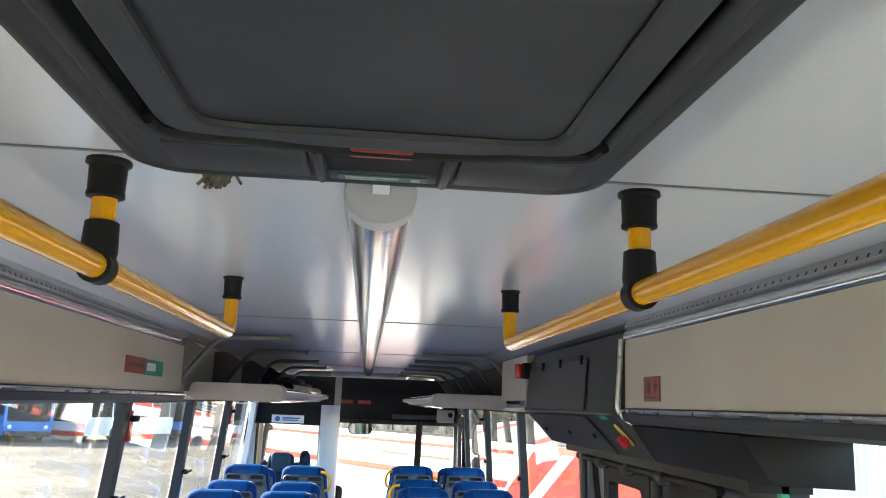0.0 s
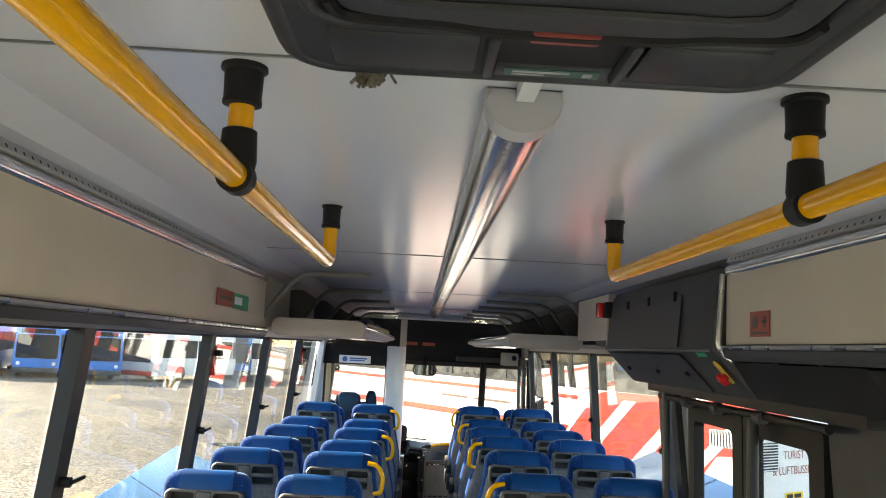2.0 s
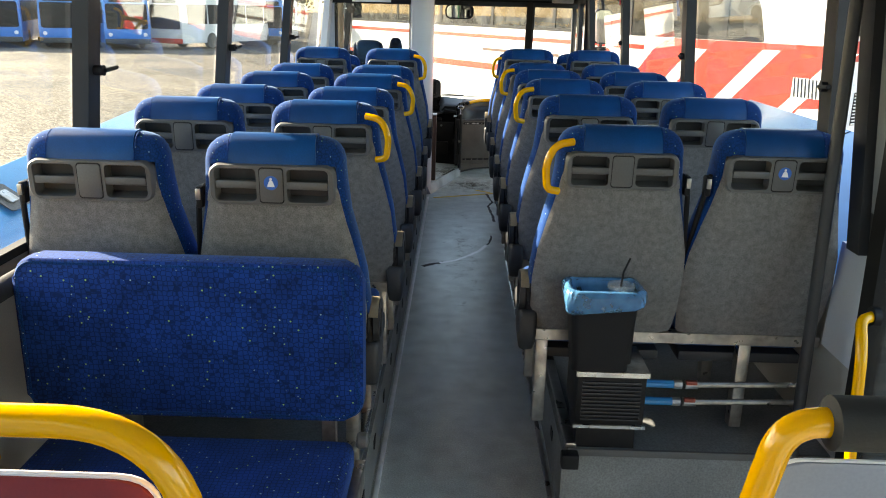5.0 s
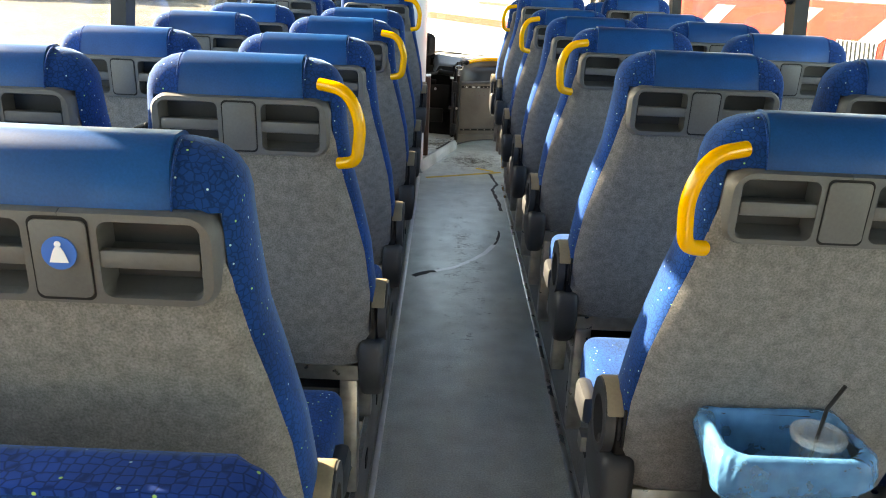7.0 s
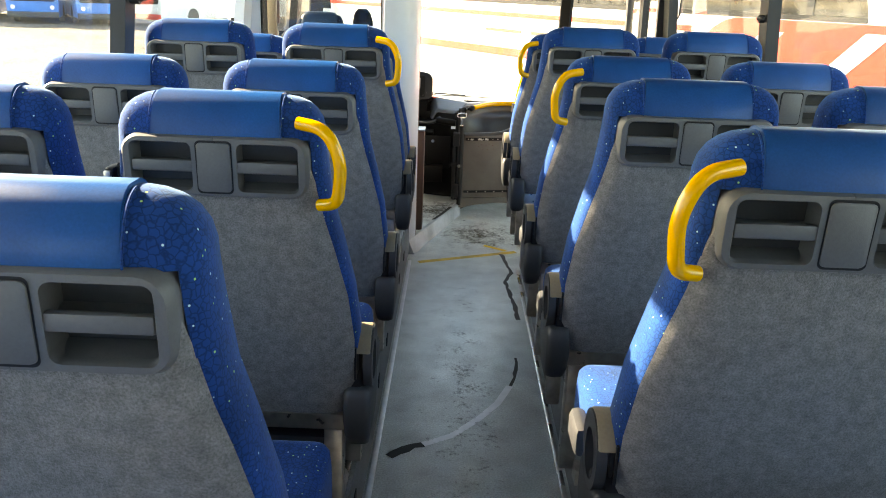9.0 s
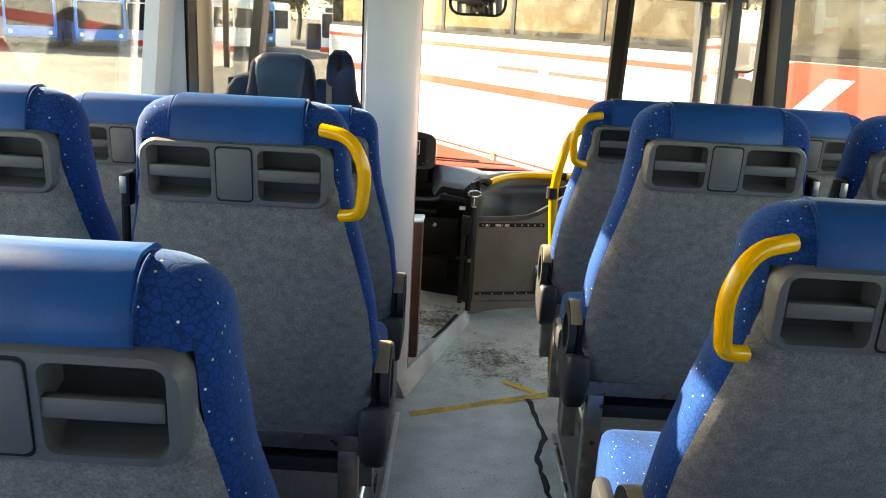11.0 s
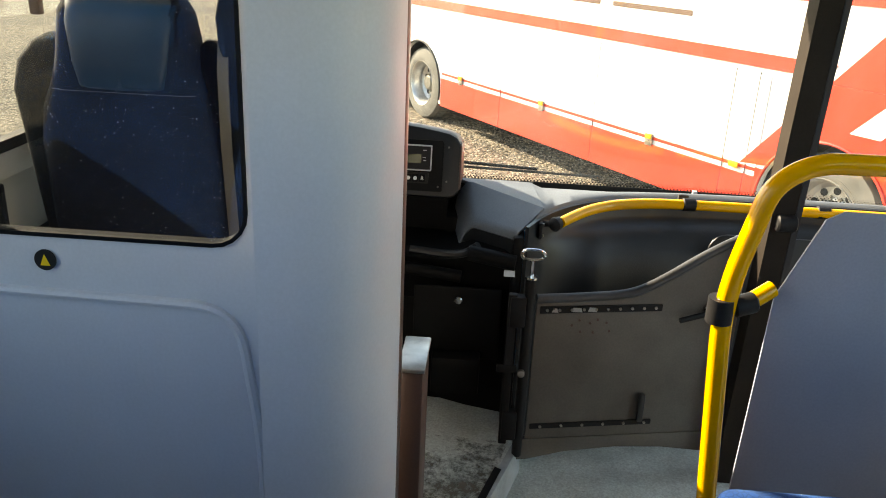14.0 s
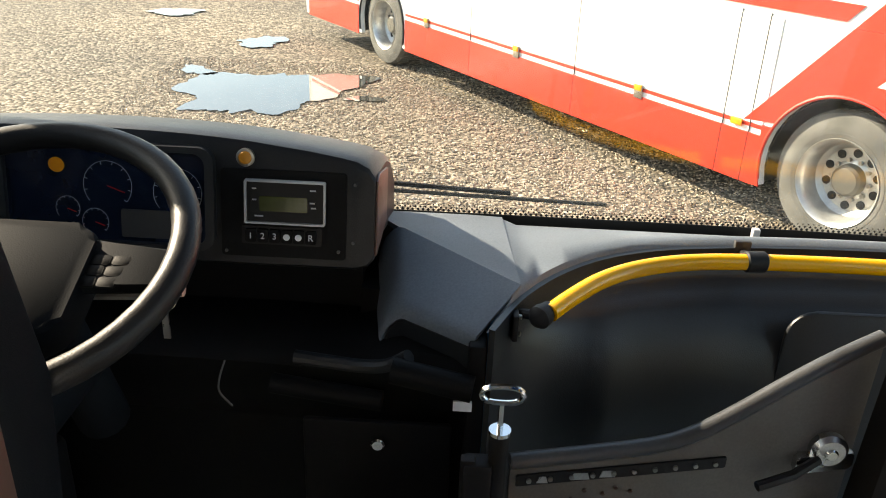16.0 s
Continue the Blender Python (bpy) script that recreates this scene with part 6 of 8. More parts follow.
bn = holder("instrument_binnacle", "black instrument binnacle with switches and display", "instrument panel")
def face(a, b, d):
    """From the binnacle's own width and height to its place; the face curves round the driver."""
    return (a, 11.478 + d + 0.20 * (b - 0.85), b)
bm = bmesh.new()
slices = []
for x, zt in ((-1.0, 0.956), (-0.80, 0.966), (-0.65, 0.968), (-0.55, 0.966), (-0.50, 0.964), (-0.45, 0.961), (-0.40, 0.957), (-0.35, 0.951), (-0.30, 0.945), (-0.25, 0.937), (-0.225, 0.932), (-0.205, 0.922), (-0.194, 0.906)):
    zb = 0.757 if x < -0.21 else 0.757 + (x + 0.21) * 1.2
    f0, f1 = Vector(face(x, zb, 0.0)), Vector(face(x, zt - 0.010, 0.0))
    slices.append([f0, f1, f1 + Vector((0, 0.006, 0.007)), f1 + Vector((0, 0.022, 0.010)), Vector((x, 11.66, zt - 0.028)), Vector((x, 11.74, zt - 0.06)), Vector((x, 11.83, zt - 0.13)), Vector((x, 11.83, 0.70)), f0 + Vector((0, 0.12, -0.01)), f0 + Vector((0, 0.012, -0.009))])
loft(bm, slices)
part("hood", bm, M_HOOD, bn, angle=30)
part("side_cap", prism(bmesh.new(), [(0.0, 0.775), (0.16, 0.775), (0.16, 0.87), (0.02, 0.905), (0.0, 0.898)], 0.006, lambda a, b, d: (-0.195 + d, 11.486 + a + 0.20 * (b - 0.85), b), bevel=0.003), M_BROWN, bn)
cl = part("dial_display", prism(bmesh.new(), rounded(-0.80, -0.470, 0.785, 0.935, 0.02), 0.004, lambda a, b, d: face(a, b, -0.004 + d)), M_GAUGE, bn)
part("display_bezel", ring_frame(bmesh.new(), rounded(-0.82, -0.455, 0.778, 0.945, 0.025), rounded(-0.80, -0.470, 0.785, 0.935, 0.02), 0.016, lambda a, b, d: face(a, b, -0.014 + d)), M_DASH, bn)
for cx, cz, r in ((-0.632, 0.875, 0.040), (-0.517, 0.868, 0.040), (-0.655, 0.815, 0.022), (-0.500, 0.812, 0.022), (-0.70, 0.835, 0.020)):
    bm = bmesh.new()
    pts = [face(cx + r * math.cos(radians(a)), cz + r * math.sin(radians(a)), -0.006) for a in range(-40, 221, 13)]
    tube(bm, pts, 0.0004, 5)
    for a in range(-40, 221, 29):
        tube(bm, [face(cx + k * r * math.cos(radians(a)), cz + k * r * math.sin(radians(a)), -0.006) for k in (0.86, 0.98)], 0.0005, 4)
    gg = part("gauge", bm, M_VENT, cl)
    part("needle", tubes(0.0008, [face(cx, cz, -0.007), face(cx + r * 0.7, cz - r * 0.25, -0.007)], seg=4), M_REDLAMP, gg)
part("message_display", prism(bmesh.new(), rounded(-0.612, -0.530, 0.792, 0.838, 0.004), 0.002, lambda a, b, d: face(a, b, -0.0065 + d)), M_DARKP, cl, smooth=False)
part("height_notice", disc(bmesh.new(), face(-0.715, 0.905, -0.006), (0, 1, 0), 0.013, 0.002, 18), M_AMBER, cl, "orange round height notice", smooth=False)
sp = part("switch_panel", prism(bmesh.new(), rounded(-0.446, -0.240, 0.770, 0.912, 0.006), 0.003, lambda a, b, d: face(a, b, -0.004 + d)), M_FASCIA, bn, smooth=False)
rd = part("radio", prism(bmesh.new(), rounded(-0.401, -0.276, 0.832, 0.898, 0.003), 0.012, lambda a, b, d: face(a, b, -0.014 + d)), M_BLACK, bn, "radio with silver frame and green display", smooth=False)
part("radio_frame", ring_frame(bmesh.new(), rounded(-0.4045, -0.2725, 0.830, 0.900, 0.003), rounded(-0.4015, -0.2755, 0.8325, 0.8975, 0.002), 0.008, lambda a, b, d: face(a, b, -0.019 + d)), M_SILVER, rd)
part("display", prism(bmesh.new(), rounded(-0.380, -0.302, 0.850, 0.874, 0.002), 0.002, lambda a, b, d: face(a, b, -0.0155 + d)), M_LCD, rd, smooth=False)
part("radio_marks", boxes(*[(*sorted((face(x0, 0, 0)[0], face(x1, 0, 0)[0])), face(0, z, -0.0162)[1], face(0, z, -0.0152)[1], z - 0.0012, z + 0.0012) for x0, x1, z in ((-0.392, -0.385, 0.886), (-0.392, -0.385, 0.868), (-0.388, -0.374, 0.842), (-0.298, -0.288, 0.886), (-0.298, -0.290, 0.866), (-0.296, -0.288, 0.858))]), M_SILVER, rd, smooth=False)
part("button_strip", prism(bmesh.new(), rounded(-0.412, -0.280, 0.792, 0.822, 0.003), 0.003, lambda a, b, d: face(a, b, -0.007 + d)), M_BLACK, bn, smooth=False)
for x, txt in ((-0.396, "1"), (-0.376, "2"), (-0.3565, "3"), (-0.3365, ""), (-0.317, ""), (-0.297, "R")):
    bt_ = part("button", prism(bmesh.new(), rounded(x - 0.0088, x + 0.0088, 0.797, 0.818, 0.002), 0.006, lambda a, b, d: face(a, b, -0.012 + d), bevel=0.001), M_FASCIA, bn)
    p3 = Vector(face(x, 0.8075, -0.0132))
    if txt:
        lettering("legend", txt, 0.0145, M_LABELW, bt_, Matrix.Translation(p3) @ pose(0, 0, 0, 90 - 11.0, 0, 0))
    else:
        part("lamp_dot", disc(bmesh.new(), p3, (0, 1, 0), 0.0055, 0.002, 14), M_LABELW, bt_, smooth=False)
bm = bmesh.new()
turned(bm, face(-0.405, 0.930, 0.0), (0.0, -1, 0.15), [(0.0, 0.0150), (0.006, 0.0150), (0.007, 0.0125)], 24)
kb = part("knob_collar", bm, M_STEEL, bn)
bm = bmesh.new()
turned(bm, face(-0.405, 0.930, 0.0), (0.0, -1, 0.15), [(0.0, 0.0118), (0.006, 0.0118), (0.009, 0.009), (0.010, 0.003)], 24)
part("amber_knob", bm, M_AMBERD, kb, "round amber push knob")
for x, z in ((-0.226, 0.895), (-0.252, 0.784), (-0.438, 0.778), (-0.228, 0.800), (-0.284, 0.836)):
    part("screw", disc(bmesh.new(), face(x, z, -0.005), (0, 1, 0), 0.0028, 0.003, 10), M_PLASTIC, bn)

sw = holder("steering_wheel", "black leather-rimmed steering wheel", "steering wheel")
C = Vector((-0.600, 11.125, 0.925))
UPV = Vector((0, 0.915, 0.40)).normalized()
RT = Vector((1, 0, 0))
NV = RT.cross(UPV).normalized()
if NV.z < 0:
    NV = -NV
def on_wheel(r, a, h=0.0):
    return C + r * (math.cos(radians(a)) * RT + math.sin(radians(a)) * UPV) + h * NV
bm = bmesh.new()
ringp = [on_wheel(0.212, a) for a in range(0, 360, 8)]
seg = 12
rings = []
for k, p in enumerate(ringp):
    rad = (p - C).normalized()
    rings.append([bm.verts.new(p + 0.0188 * (math.cos(2 * math.pi * j / seg) * rad + math.sin(2 * math.pi * j / seg) * NV)) for j in range(seg)])
for k in range(len(rings)):
    a, b = rings[k], rings[(k + 1) % len(rings)]
    for j in range(seg):
        bm.faces.new((a[j], a[(j + 1) % seg], b[(j + 1) % seg], b[j]))
part("rim", bm, M_WRIM, sw)
bm = bmesh.new()
prism(bm, [(x, y) for x, y in rounded(-0.10, 0.10, -0.125, 0.05, 0.03)], 0.05, lambda a, b, d: tuple(C + a * RT + b * UPV + (-0.05 + d) * NV), bevel=0.012)
part("hub_pad", bm, M_HUB, sw)
for s in (-1, 1):
    part("spoke", prism(bmesh.new(), [(s * a, b) for a, b in ((0.085, 0.035), (0.085, -0.045), (0.15, -0.035), (0.205, -0.045), (0.208, 0.015), (0.15, 0.022))], 0.018, lambda a, b, d: tuple(C + a * RT + b * UPV + (-0.026 + d + 0.08 * max(0, abs(a) - 0.12)) * NV), bevel=0.005), M_HUB, sw)
part("lower_spoke", prism(bmesh.new(), [(-0.06, -0.06), (0.06, -0.06), (0.045, -0.13), (0.05, -0.205), (-0.05, -0.205), (-0.045, -0.13)], 0.018, lambda a, b, d: tuple(C + a * RT + b * UPV + (-0.030 + d) * NV), bevel=0.005), M_HUB, sw)
for i in range(3):
    for j in range(2):
        u0, v0 = 0.104 + j * 0.024 - i * 0.004, 0.004 - i * 0.017
        part("button", prism(bmesh.new(), rounded(u0, u0 + 0.022, v0 - 0.015, v0, 0.003), 0.004, lambda a, b, d: tuple(C + a * RT + b * UPV + (-0.009 + d) * NV), bevel=0.001), M_FASCIA, sw)
part("column", tubes(0.04, [C - 0.06 * NV, C - 0.40 * NV], seg=16), M_HUB, sw)
part("stalk", tubes(0.010, [C - 0.08 * NV + RT * 0.04, C - 0.07 * NV + RT * 0.16, C - 0.06 * NV + RT * 0.20], seg=10), M_STEEL, sw, "grey stalk lever")
cb = thing("loose_cable", tubes(0.0018, fillet([(-0.438, 11.40, 0.60), (-0.445, 11.385, 0.575), (-0.448, 11.38, 0.55), (-0.425, 11.38, 0.522)], 0.02), seg=6), M_PLASTIC, "thin pale cable hanging under the dash", "cable")
ky = holder("ignition_key", "metal keys hanging under the dash", "key")
part("barrel", disc(bmesh.new(), (-0.49, 11.33, 0.755), (0.2, -1, 0.2), 0.012, 0.05, 14), M_STEEL, ky)
part("blade", boxes((-0.495, -0.485, 11.300, 11.304, 0.700, 0.745)), M_STEEL, ky, smooth=False)

# ---- gate beside the driver ----
gate = holder("cab_gate", "worn dark metal cab gate with padded top edge", "gate")
def on_gate(a, b, d):
    return (a, 11.212 + 0.215 * a + d, b)
topline = [(0.04, 0.560), (0.16, 0.562), (0.27, 0.566), (0.33, 0.582), (0.40, 0.622), (0.47, 0.668), (0.54, 0.708), (0.605, 0.738)]
part("panel", prism(bmesh.new(), [(0.04, 0.13), (0.605, 0.13)] + list(reversed(topline)), 0.02, on_gate, bevel=0.003), M_GATE, gate, angle=25)
part("edge_pad", tubes(0.0135, [on_gate(a, b, 0.01) for a, b in chaikin(topline)], seg=12), M_PAD, gate, "dark rubber edge padding")
bar = part("punched_bar", prism(bmesh.new(), rounded(0.05, 0.385, 0.523, 0.543, 0.003), 0.004, lambda a, b, d: on_gate(a, b, -0.005 + d)), M_BLACK, gate)
for k in range(10):
    part("bolt", disc(bmesh.new(), on_gate(0.07 + k * 0.033, 0.533, -0.007), (0, 1, 0), 0.004, 0.004, 10), M_STEEL, bar)
for x0, x1 in ((0.082, 0.10), (0.135, 0.165), (0.18, 0.205)):
    part("paint_chip", prism(bmesh.new(), [(x0, 0.527), (x1, 0.525), (x1 - 0.004, 0.537), (x0 + 0.004, 0.539)], 0.001, lambda a, b, d: on_gate(a, b, -0.0062 + d)), M_ALU, bar, smooth=False)
bar = part("punched_bar", prism(bmesh.new(), rounded(0.05, 0.40, 0.165, 0.180, 0.003), 0.004, lambda a, b, d: on_gate(a, b, -0.005 + d)), M_BLACK, gate)
for k in range(6):
    part("bolt", disc(bmesh.new(), on_gate(0.08 + k * 0.06, 0.172, -0.007), (0, 1, 0), 0.004, 0.004, 10), M_STEEL, bar)
for x, z in ((0.14, 0.485), (0.16, 0.50), (0.19, 0.49), (0.21, 0.50), (0.235, 0.49), (0.245, 0.465), (0.165, 0.465), (0.20, 0.462)):
    part("rivet", disc(bmesh.new(), on_gate(x, z, -0.001), (0, 1, 0), 0.0035, 0.004, 8), M_BROWN, gate)
part("post", tubes(0.014, [(0.020, 11.215, 0.08), (0.020, 11.215, 0.585)], seg=14), M_BLACK, gate)
part("collar", tubes(0.0155, [(0.020, 11.215, 0.585), (0.020, 11.215, 0.624)], seg=14), M_BLACK, gate)
part("collar_ring", tubes(0.0165, [(0.020, 11.215, 0.624), (0.020, 11.215, 0.630)], seg=18), M_CHROME, gate)
bm = tubes(0.0045, [(0.020, 11.215, 0.625), (0.020, 11.215, 0.675)], seg=8)
loop = [(0.020 + 0.030 * math.copysign(abs(math.cos(radians(a))) ** 0.7, math.cos(radians(a))), 11.215, 0.690 + 0.014 * math.sin(radians(a))) for a in range(0, 361, 15)]
tube(bm, loop, 0.0045, 8)
part("pull_ring", bm, M_CHROME, gate, "oval chrome pull ring")
for z in (0.53, 0.18):
    part("hinge", boxes((-0.03, 0.012, 11.195, 11.23, z - 0.045, z + 0.045), bevel=0.006), M_BLACK, gate)
part("hinge_strip", boxes((-0.035, -0.012, 11.20, 11.22, 0.12, 0.58), bevel=0.004), M_BLACK, gate)
part("catch_bolt", disc(bmesh.new(), (0.012, 11.190, 0.355), (0, 1, 0), 0.010, 0.016, 14, 0.002), M_STEEL, gate)
part("catch_arm", boxes((-0.055, 0.0, 11.198, 11.206, 0.348, 0.372), bevel=0.003), M_BLACK, gate)
bm = prism(bmesh.new(), [(0.02, 0.06), (0.05, 0.06), (0.16, 0.082), (0.30, 0.09), (0.44, 0.082), (0.60, 0.055), (0.60, 0.128), (0.02, 0.128)], 0.02, on_gate, bevel=0.003)
part("lower_beam", bm, M_GATE, gate, angle=25)
part("bump_stop", boxes((0.355, 0.372, 11.268, 11.290, 0.18, 0.27), bevel=0.006), M_DARKP, gate)
lt = part("latch", disc(bmesh.new(), on_gate(0.552, 0.548, -0.012), (0, 1, 0), 0.030, 0.026, 24, 0.007), M_ALU, gate, "cast metal latch")
part("latch_plate", prism(bmesh.new(), rounded(0.50, 0.600, 0.508, 0.540, 0.006), 0.016, lambda a, b, d: on_gate(a, b, -0.018 + d), bevel=0.004), M_ALU, lt)
part("latch_pin", disc(bmesh.new(), on_gate(0.552, 0.548, -0.026), (0, 1, 0), 0.011, 0.010, 16, 0.003), M_CHROME, lt)
part("latch_lever", tubes(0.008, [on_gate(0.535, 0.535, -0.02), on_gate(0.49, 0.522, -0.035), on_gate(0.43, 0.510, -0.04)], seg=8), M_BLACK, lt)

# ---- entrance: rails, screen, post ----
dr = holder("dash_grab_rail", "curved yellow grab rail along the dash", "grab rail")
line = chaikin([(0.100, 11.414, 0.716), (0.140, 11.462, 0.722), (0.200, 11.525, 0.728), (0.275, 11.574, 0.730), (0.370, 11.611, 0.729), (0.500, 11.634, 0.725), (0.720, 11.646, 0.722), (1.17, 11.635, 0.722)])
part("rail", tubes(0.0155, line, seg=14), M_YELLOW, dr)
bm = tubes(0.009, [(0.040, 11.436, 0.702), (0.09, 11.406, 0.714)], seg=10)
turned(bm, (0.074, 11.393, 0.711), (0.6, 0.75, 0.1), [(0.0, 0.006), (0.003, 0.013), (0.012, 0.020), (0.024, 0.020), (0.034, 0.0165), (0.042, 0.0162)], 20)
part("end_joint", bm, M_BLACK, dr)
part("end_plate", boxes((0.040, 0.050, 11.395, 11.425, 0.668, 0.716), bevel=0.003), M_BLACK, dr)
for z in (0.676, 0.708):
    part("bolt", disc(bmesh.new(), (0.052, 11.410, z), (1, -0.4, 0), 0.0045, 0.006, 10), M_STEEL, dr)
part("clamp", disc(bmesh.new(), (0.497, 11.633, 0.7255), (1, 0.12, 0), 0.020, 0.04, 18, 0.003), M_BLACK, dr)
part("clamp_plate", boxes((0.480, 0.512, 11.702, 11.714, 0.688, 0.735), bevel=0.003), M_DARKP, dr)
part("stand_off", tubes(0.008, [(0.497, 11.64, 0.722), (0.497, 11.706, 0.712)], seg=8), M_BLACK, dr)
part("clamp", disc(bmesh.new(), (0.90, 11.647, 0.722), (1, 0, 0), 0.020, 0.04, 18, 0.003), M_BLACK, dr)

es = holder("entrance_screen", "yellow pole with pale screen behind the entrance", "guard rail")
part("pole", tubes(0.0185, fillet([(0.398, 10.61, 0.0), (0.327, 10.61, 0.86), (0.375, 10.61, 1.075), (0.44, 10.61, 1.118), (1.16, 10.61, 1.125)], 0.09, 8), seg=16), M_YELLOW, es)
part("ring_clamp", tubes(0.024, [(0.325, 10.61, 0.815), (0.325, 10.61, 0.862)], seg=18), M_BLACK, es)
part("cross_joint", disc(bmesh.new(), (0.37, 10.625, 0.845), (1, 0.2, 0.25), 0.020, 0.045, 16, 0.004), M_BLACK, es)
part("cross_tube", tubes(0.016, [(0.385, 10.63, 0.852), (0.422, 10.645, 0.872)], seg=12), M_YELLOW, es)
part("screen", prism(bmesh.new(), [(1.16, 0.18), (1.16, 1.022), (0.525, 1.022), (0.495, 1.005), (0.432, 0.85), (0.415, 0.18)], 0.006, lambda a, b, d: (a, 10.655 + d, b), bevel=0.002), M_LILAC, es)
part("foot_bar", tubes(0.014, [(0.36, 10.62, 0.19), (0.47, 10.63, 0.19)], seg=10), M_BLACK, es)
part("stay", tubes(0.014, [(0.345, 10.61, 0.34), (0.44, 10.66, 0.33)], seg=10), M_BLACK, es)

post = holder("entrance_post", "dark brown door post with metal edges", "post", kind="structure")
bm = bmesh.new()
loft(bm, [[(0.600, 11.27, 0.0), (0.655, 11.27, 0.0), (0.655, 11.34, 0.0), (0.600, 11.34, 0.0)], [(0.632, 11.25, 1.70), (0.690, 11.25, 1.70), (0.690, 11.32, 1.70), (0.632, 11.32, 1.70)]])
part("core", bm, M_DKBROWN, post, smooth=False)
bm = bmesh.new()
loft(bm, [[(0.657, 11.272, 0.0), (0.672, 11.272, 0.0), (0.672, 11.33, 0.0), (0.657, 11.33, 0.0)], [(0.692, 11.252, 1.70), (0.707, 11.252, 1.70), (0.707, 11.31, 1.70), (0.692, 11.31, 1.70)]])
part("edge", bm, M_FRAME, post, smooth=False)
part("post_clamp", disc(bmesh.new(), (0.652, 11.255, 0.805), (1, 0, 0), 0.022, 0.05, 16, 0.004), M_BLACK, post)

# front door (closed, mostly glass)
door = holder("door_2", "glazed front entrance door with slim dark frame", "door", kind="structure")
for y0, y1 in ((10.67, 11.135), (11.145, 11.61)):
    leaf = part("leaf", ring_frame(bmesh.new(), rounded(y0, y1, -0.35, 1.78, 0.02), rounded(y0 + 0.05, y1 - 0.05, -0.2, 1.70, 0.03), 0.045, lambda a, b, d: (1.14 + d - 0.05 * max(0, b - 1.0), a, b)), M_FRAME, door, smooth=False)
    gl = part("pane", prism(bmesh.new(), rounded(y0 + 0.045, y1 - 0.045, -0.205, 1.705, 0.03), 0.006, lambda a, b, d: (1.160 + d - 0.05 * max(0, b - 1.0), a, b)), M_SCREEN, leaf, smooth=False)
    gl.visible_shadow = False

# windscreen, front wall and header
ws = holder("windscreen", "large clear bus windscreen with dotted black border", "windscreen", kind="structure")
scr = lambda a, b, d: (a, 11.845 - 0.16 * (b - 0.7) - 0.06 * (a / 1.2) ** 4 + d, b)
bm = bmesh.new()
sheet(bm, [[scr(-1.2 + 2.4 * i / 24, z, 0.0) for i in range(25)] for z in (0.62, 1.1, 1.5, 1.95)])
gl = part("pane", thick(bm, 0.006), M_WIND, ws)
gl.visible_shadow = False
bm = bmesh.new()
sheet(bm, [[scr(-1.2 + 2.4 * i / 24, z, -0.008) for i in range(25)] for z in (0.62, 0.712)])
part("black_border", thick(bm, 0.002), M_RUBBER, ws)
bm = bmesh.new()
for r in range(3):
    for i in range(190):
        x = -0.9 + i * 0.0108 + (r % 2) * 0.0054
        p = Vector(scr(x, 0.7145 + r * 0.0062, -0.0075))
        s = 0.0036 - r * 0.0009
        vs = [bm.verts.new(p + Vector((s * math.cos(a), 0, s * math.sin(a)))) for a in (0.0, 1.57, 3.14, 4.71)]
        bm.faces.new(vs)
part("glass_clip", boxes((0.545, 0.560, 11.795, 11.81, 0.690, 0.722), bevel=0.002), M_SILVER, ws)
dots = part("border_dots", bm, M_RUBBER, ws, smooth=False)
tagged(dots, kind="stuff")
thing("wall_front", boxes((-1.26, 1.27, 11.86, 11.92, -0.6, 0.62)), M_BLUEBODY, "sky-blue front wall below the windscreen", "wall", kind="structure", smooth=False)
hd = holder("header_panel", "dark panel above the windscreen", "panel", kind="structure")
part("board", boxes((-1.15, 1.19, 11.50, 11.66, 1.665, 2.19), bevel=0.012), M_BLACK, hd)
part("lower_edge", boxes((-1.15, 1.19, 11.44, 11.50, 1.655, 1.70), bevel=0.01), M_FRAME, hd)
part("ceiling_strip", boxes((-0.35, 0.45, 10.35, 10.75, 2.165, 2.22), bevel=0.015), M_BEIGE, hd)
part("blind_box", boxes((0.35, 1.1, 11.44, 11.498, 1.72, 1.78), bevel=0.01), M_DARKP, hd)
for x in (-0.27, -0.06):
    part("red_label", boxes((x, x + 0.15, 11.494, 11.499, 1.885, 1.925)), M_LABELR, hd, "dull red warning label", smooth=False)
part("side_post", boxes((-0.31, -0.24, 10.60, 10.66, 1.86, 2.2)), M_BEIGE, hd, smooth=False)
sb = thing("speaker_box", boxes((0.88, 1.08, 11.30, 11.43, 1.70, 1.85), bevel=0.012), M_BEIGE, "small pale box above the entrance", "speaker")
part("grille", disc(bmesh.new(), (1.03, 11.298, 1.79), (0, 1, 0), 0.03, 0.006, 18), M_BLACK, sb)
im = holder("interior_mirror", "rounded interior rear-view mirror", "mirror")
bm = prism(bmesh.new(), rounded(-0.16, 0.12, 1.53, 1.67, 0.055), 0.04, lambda a, b, d: (a, 11.36 + d + 0.25 * (a + 0.02) * 0.3, b), bevel=0.012)
part("housing", bm, M_BLACK, im)
part("mirror_glass", prism(bmesh.new(), rounded(-0.145, 0.105, 1.542, 1.658, 0.045), 0.003, lambda a, b, d: (a, 11.354 + d + 0.075 * (a + 0.02), b)), M_MIRROR, im, smooth=False)
part("arm", tubes(0.012, [(-0.02, 11.40, 1.65), (-0.02, 11.46, 1.72), (-0.02, 11.50, 1.78)], seg=10), M_BLACK, im)
om = holder("door_mirror", "black outside mirror on its arm", "mirror")
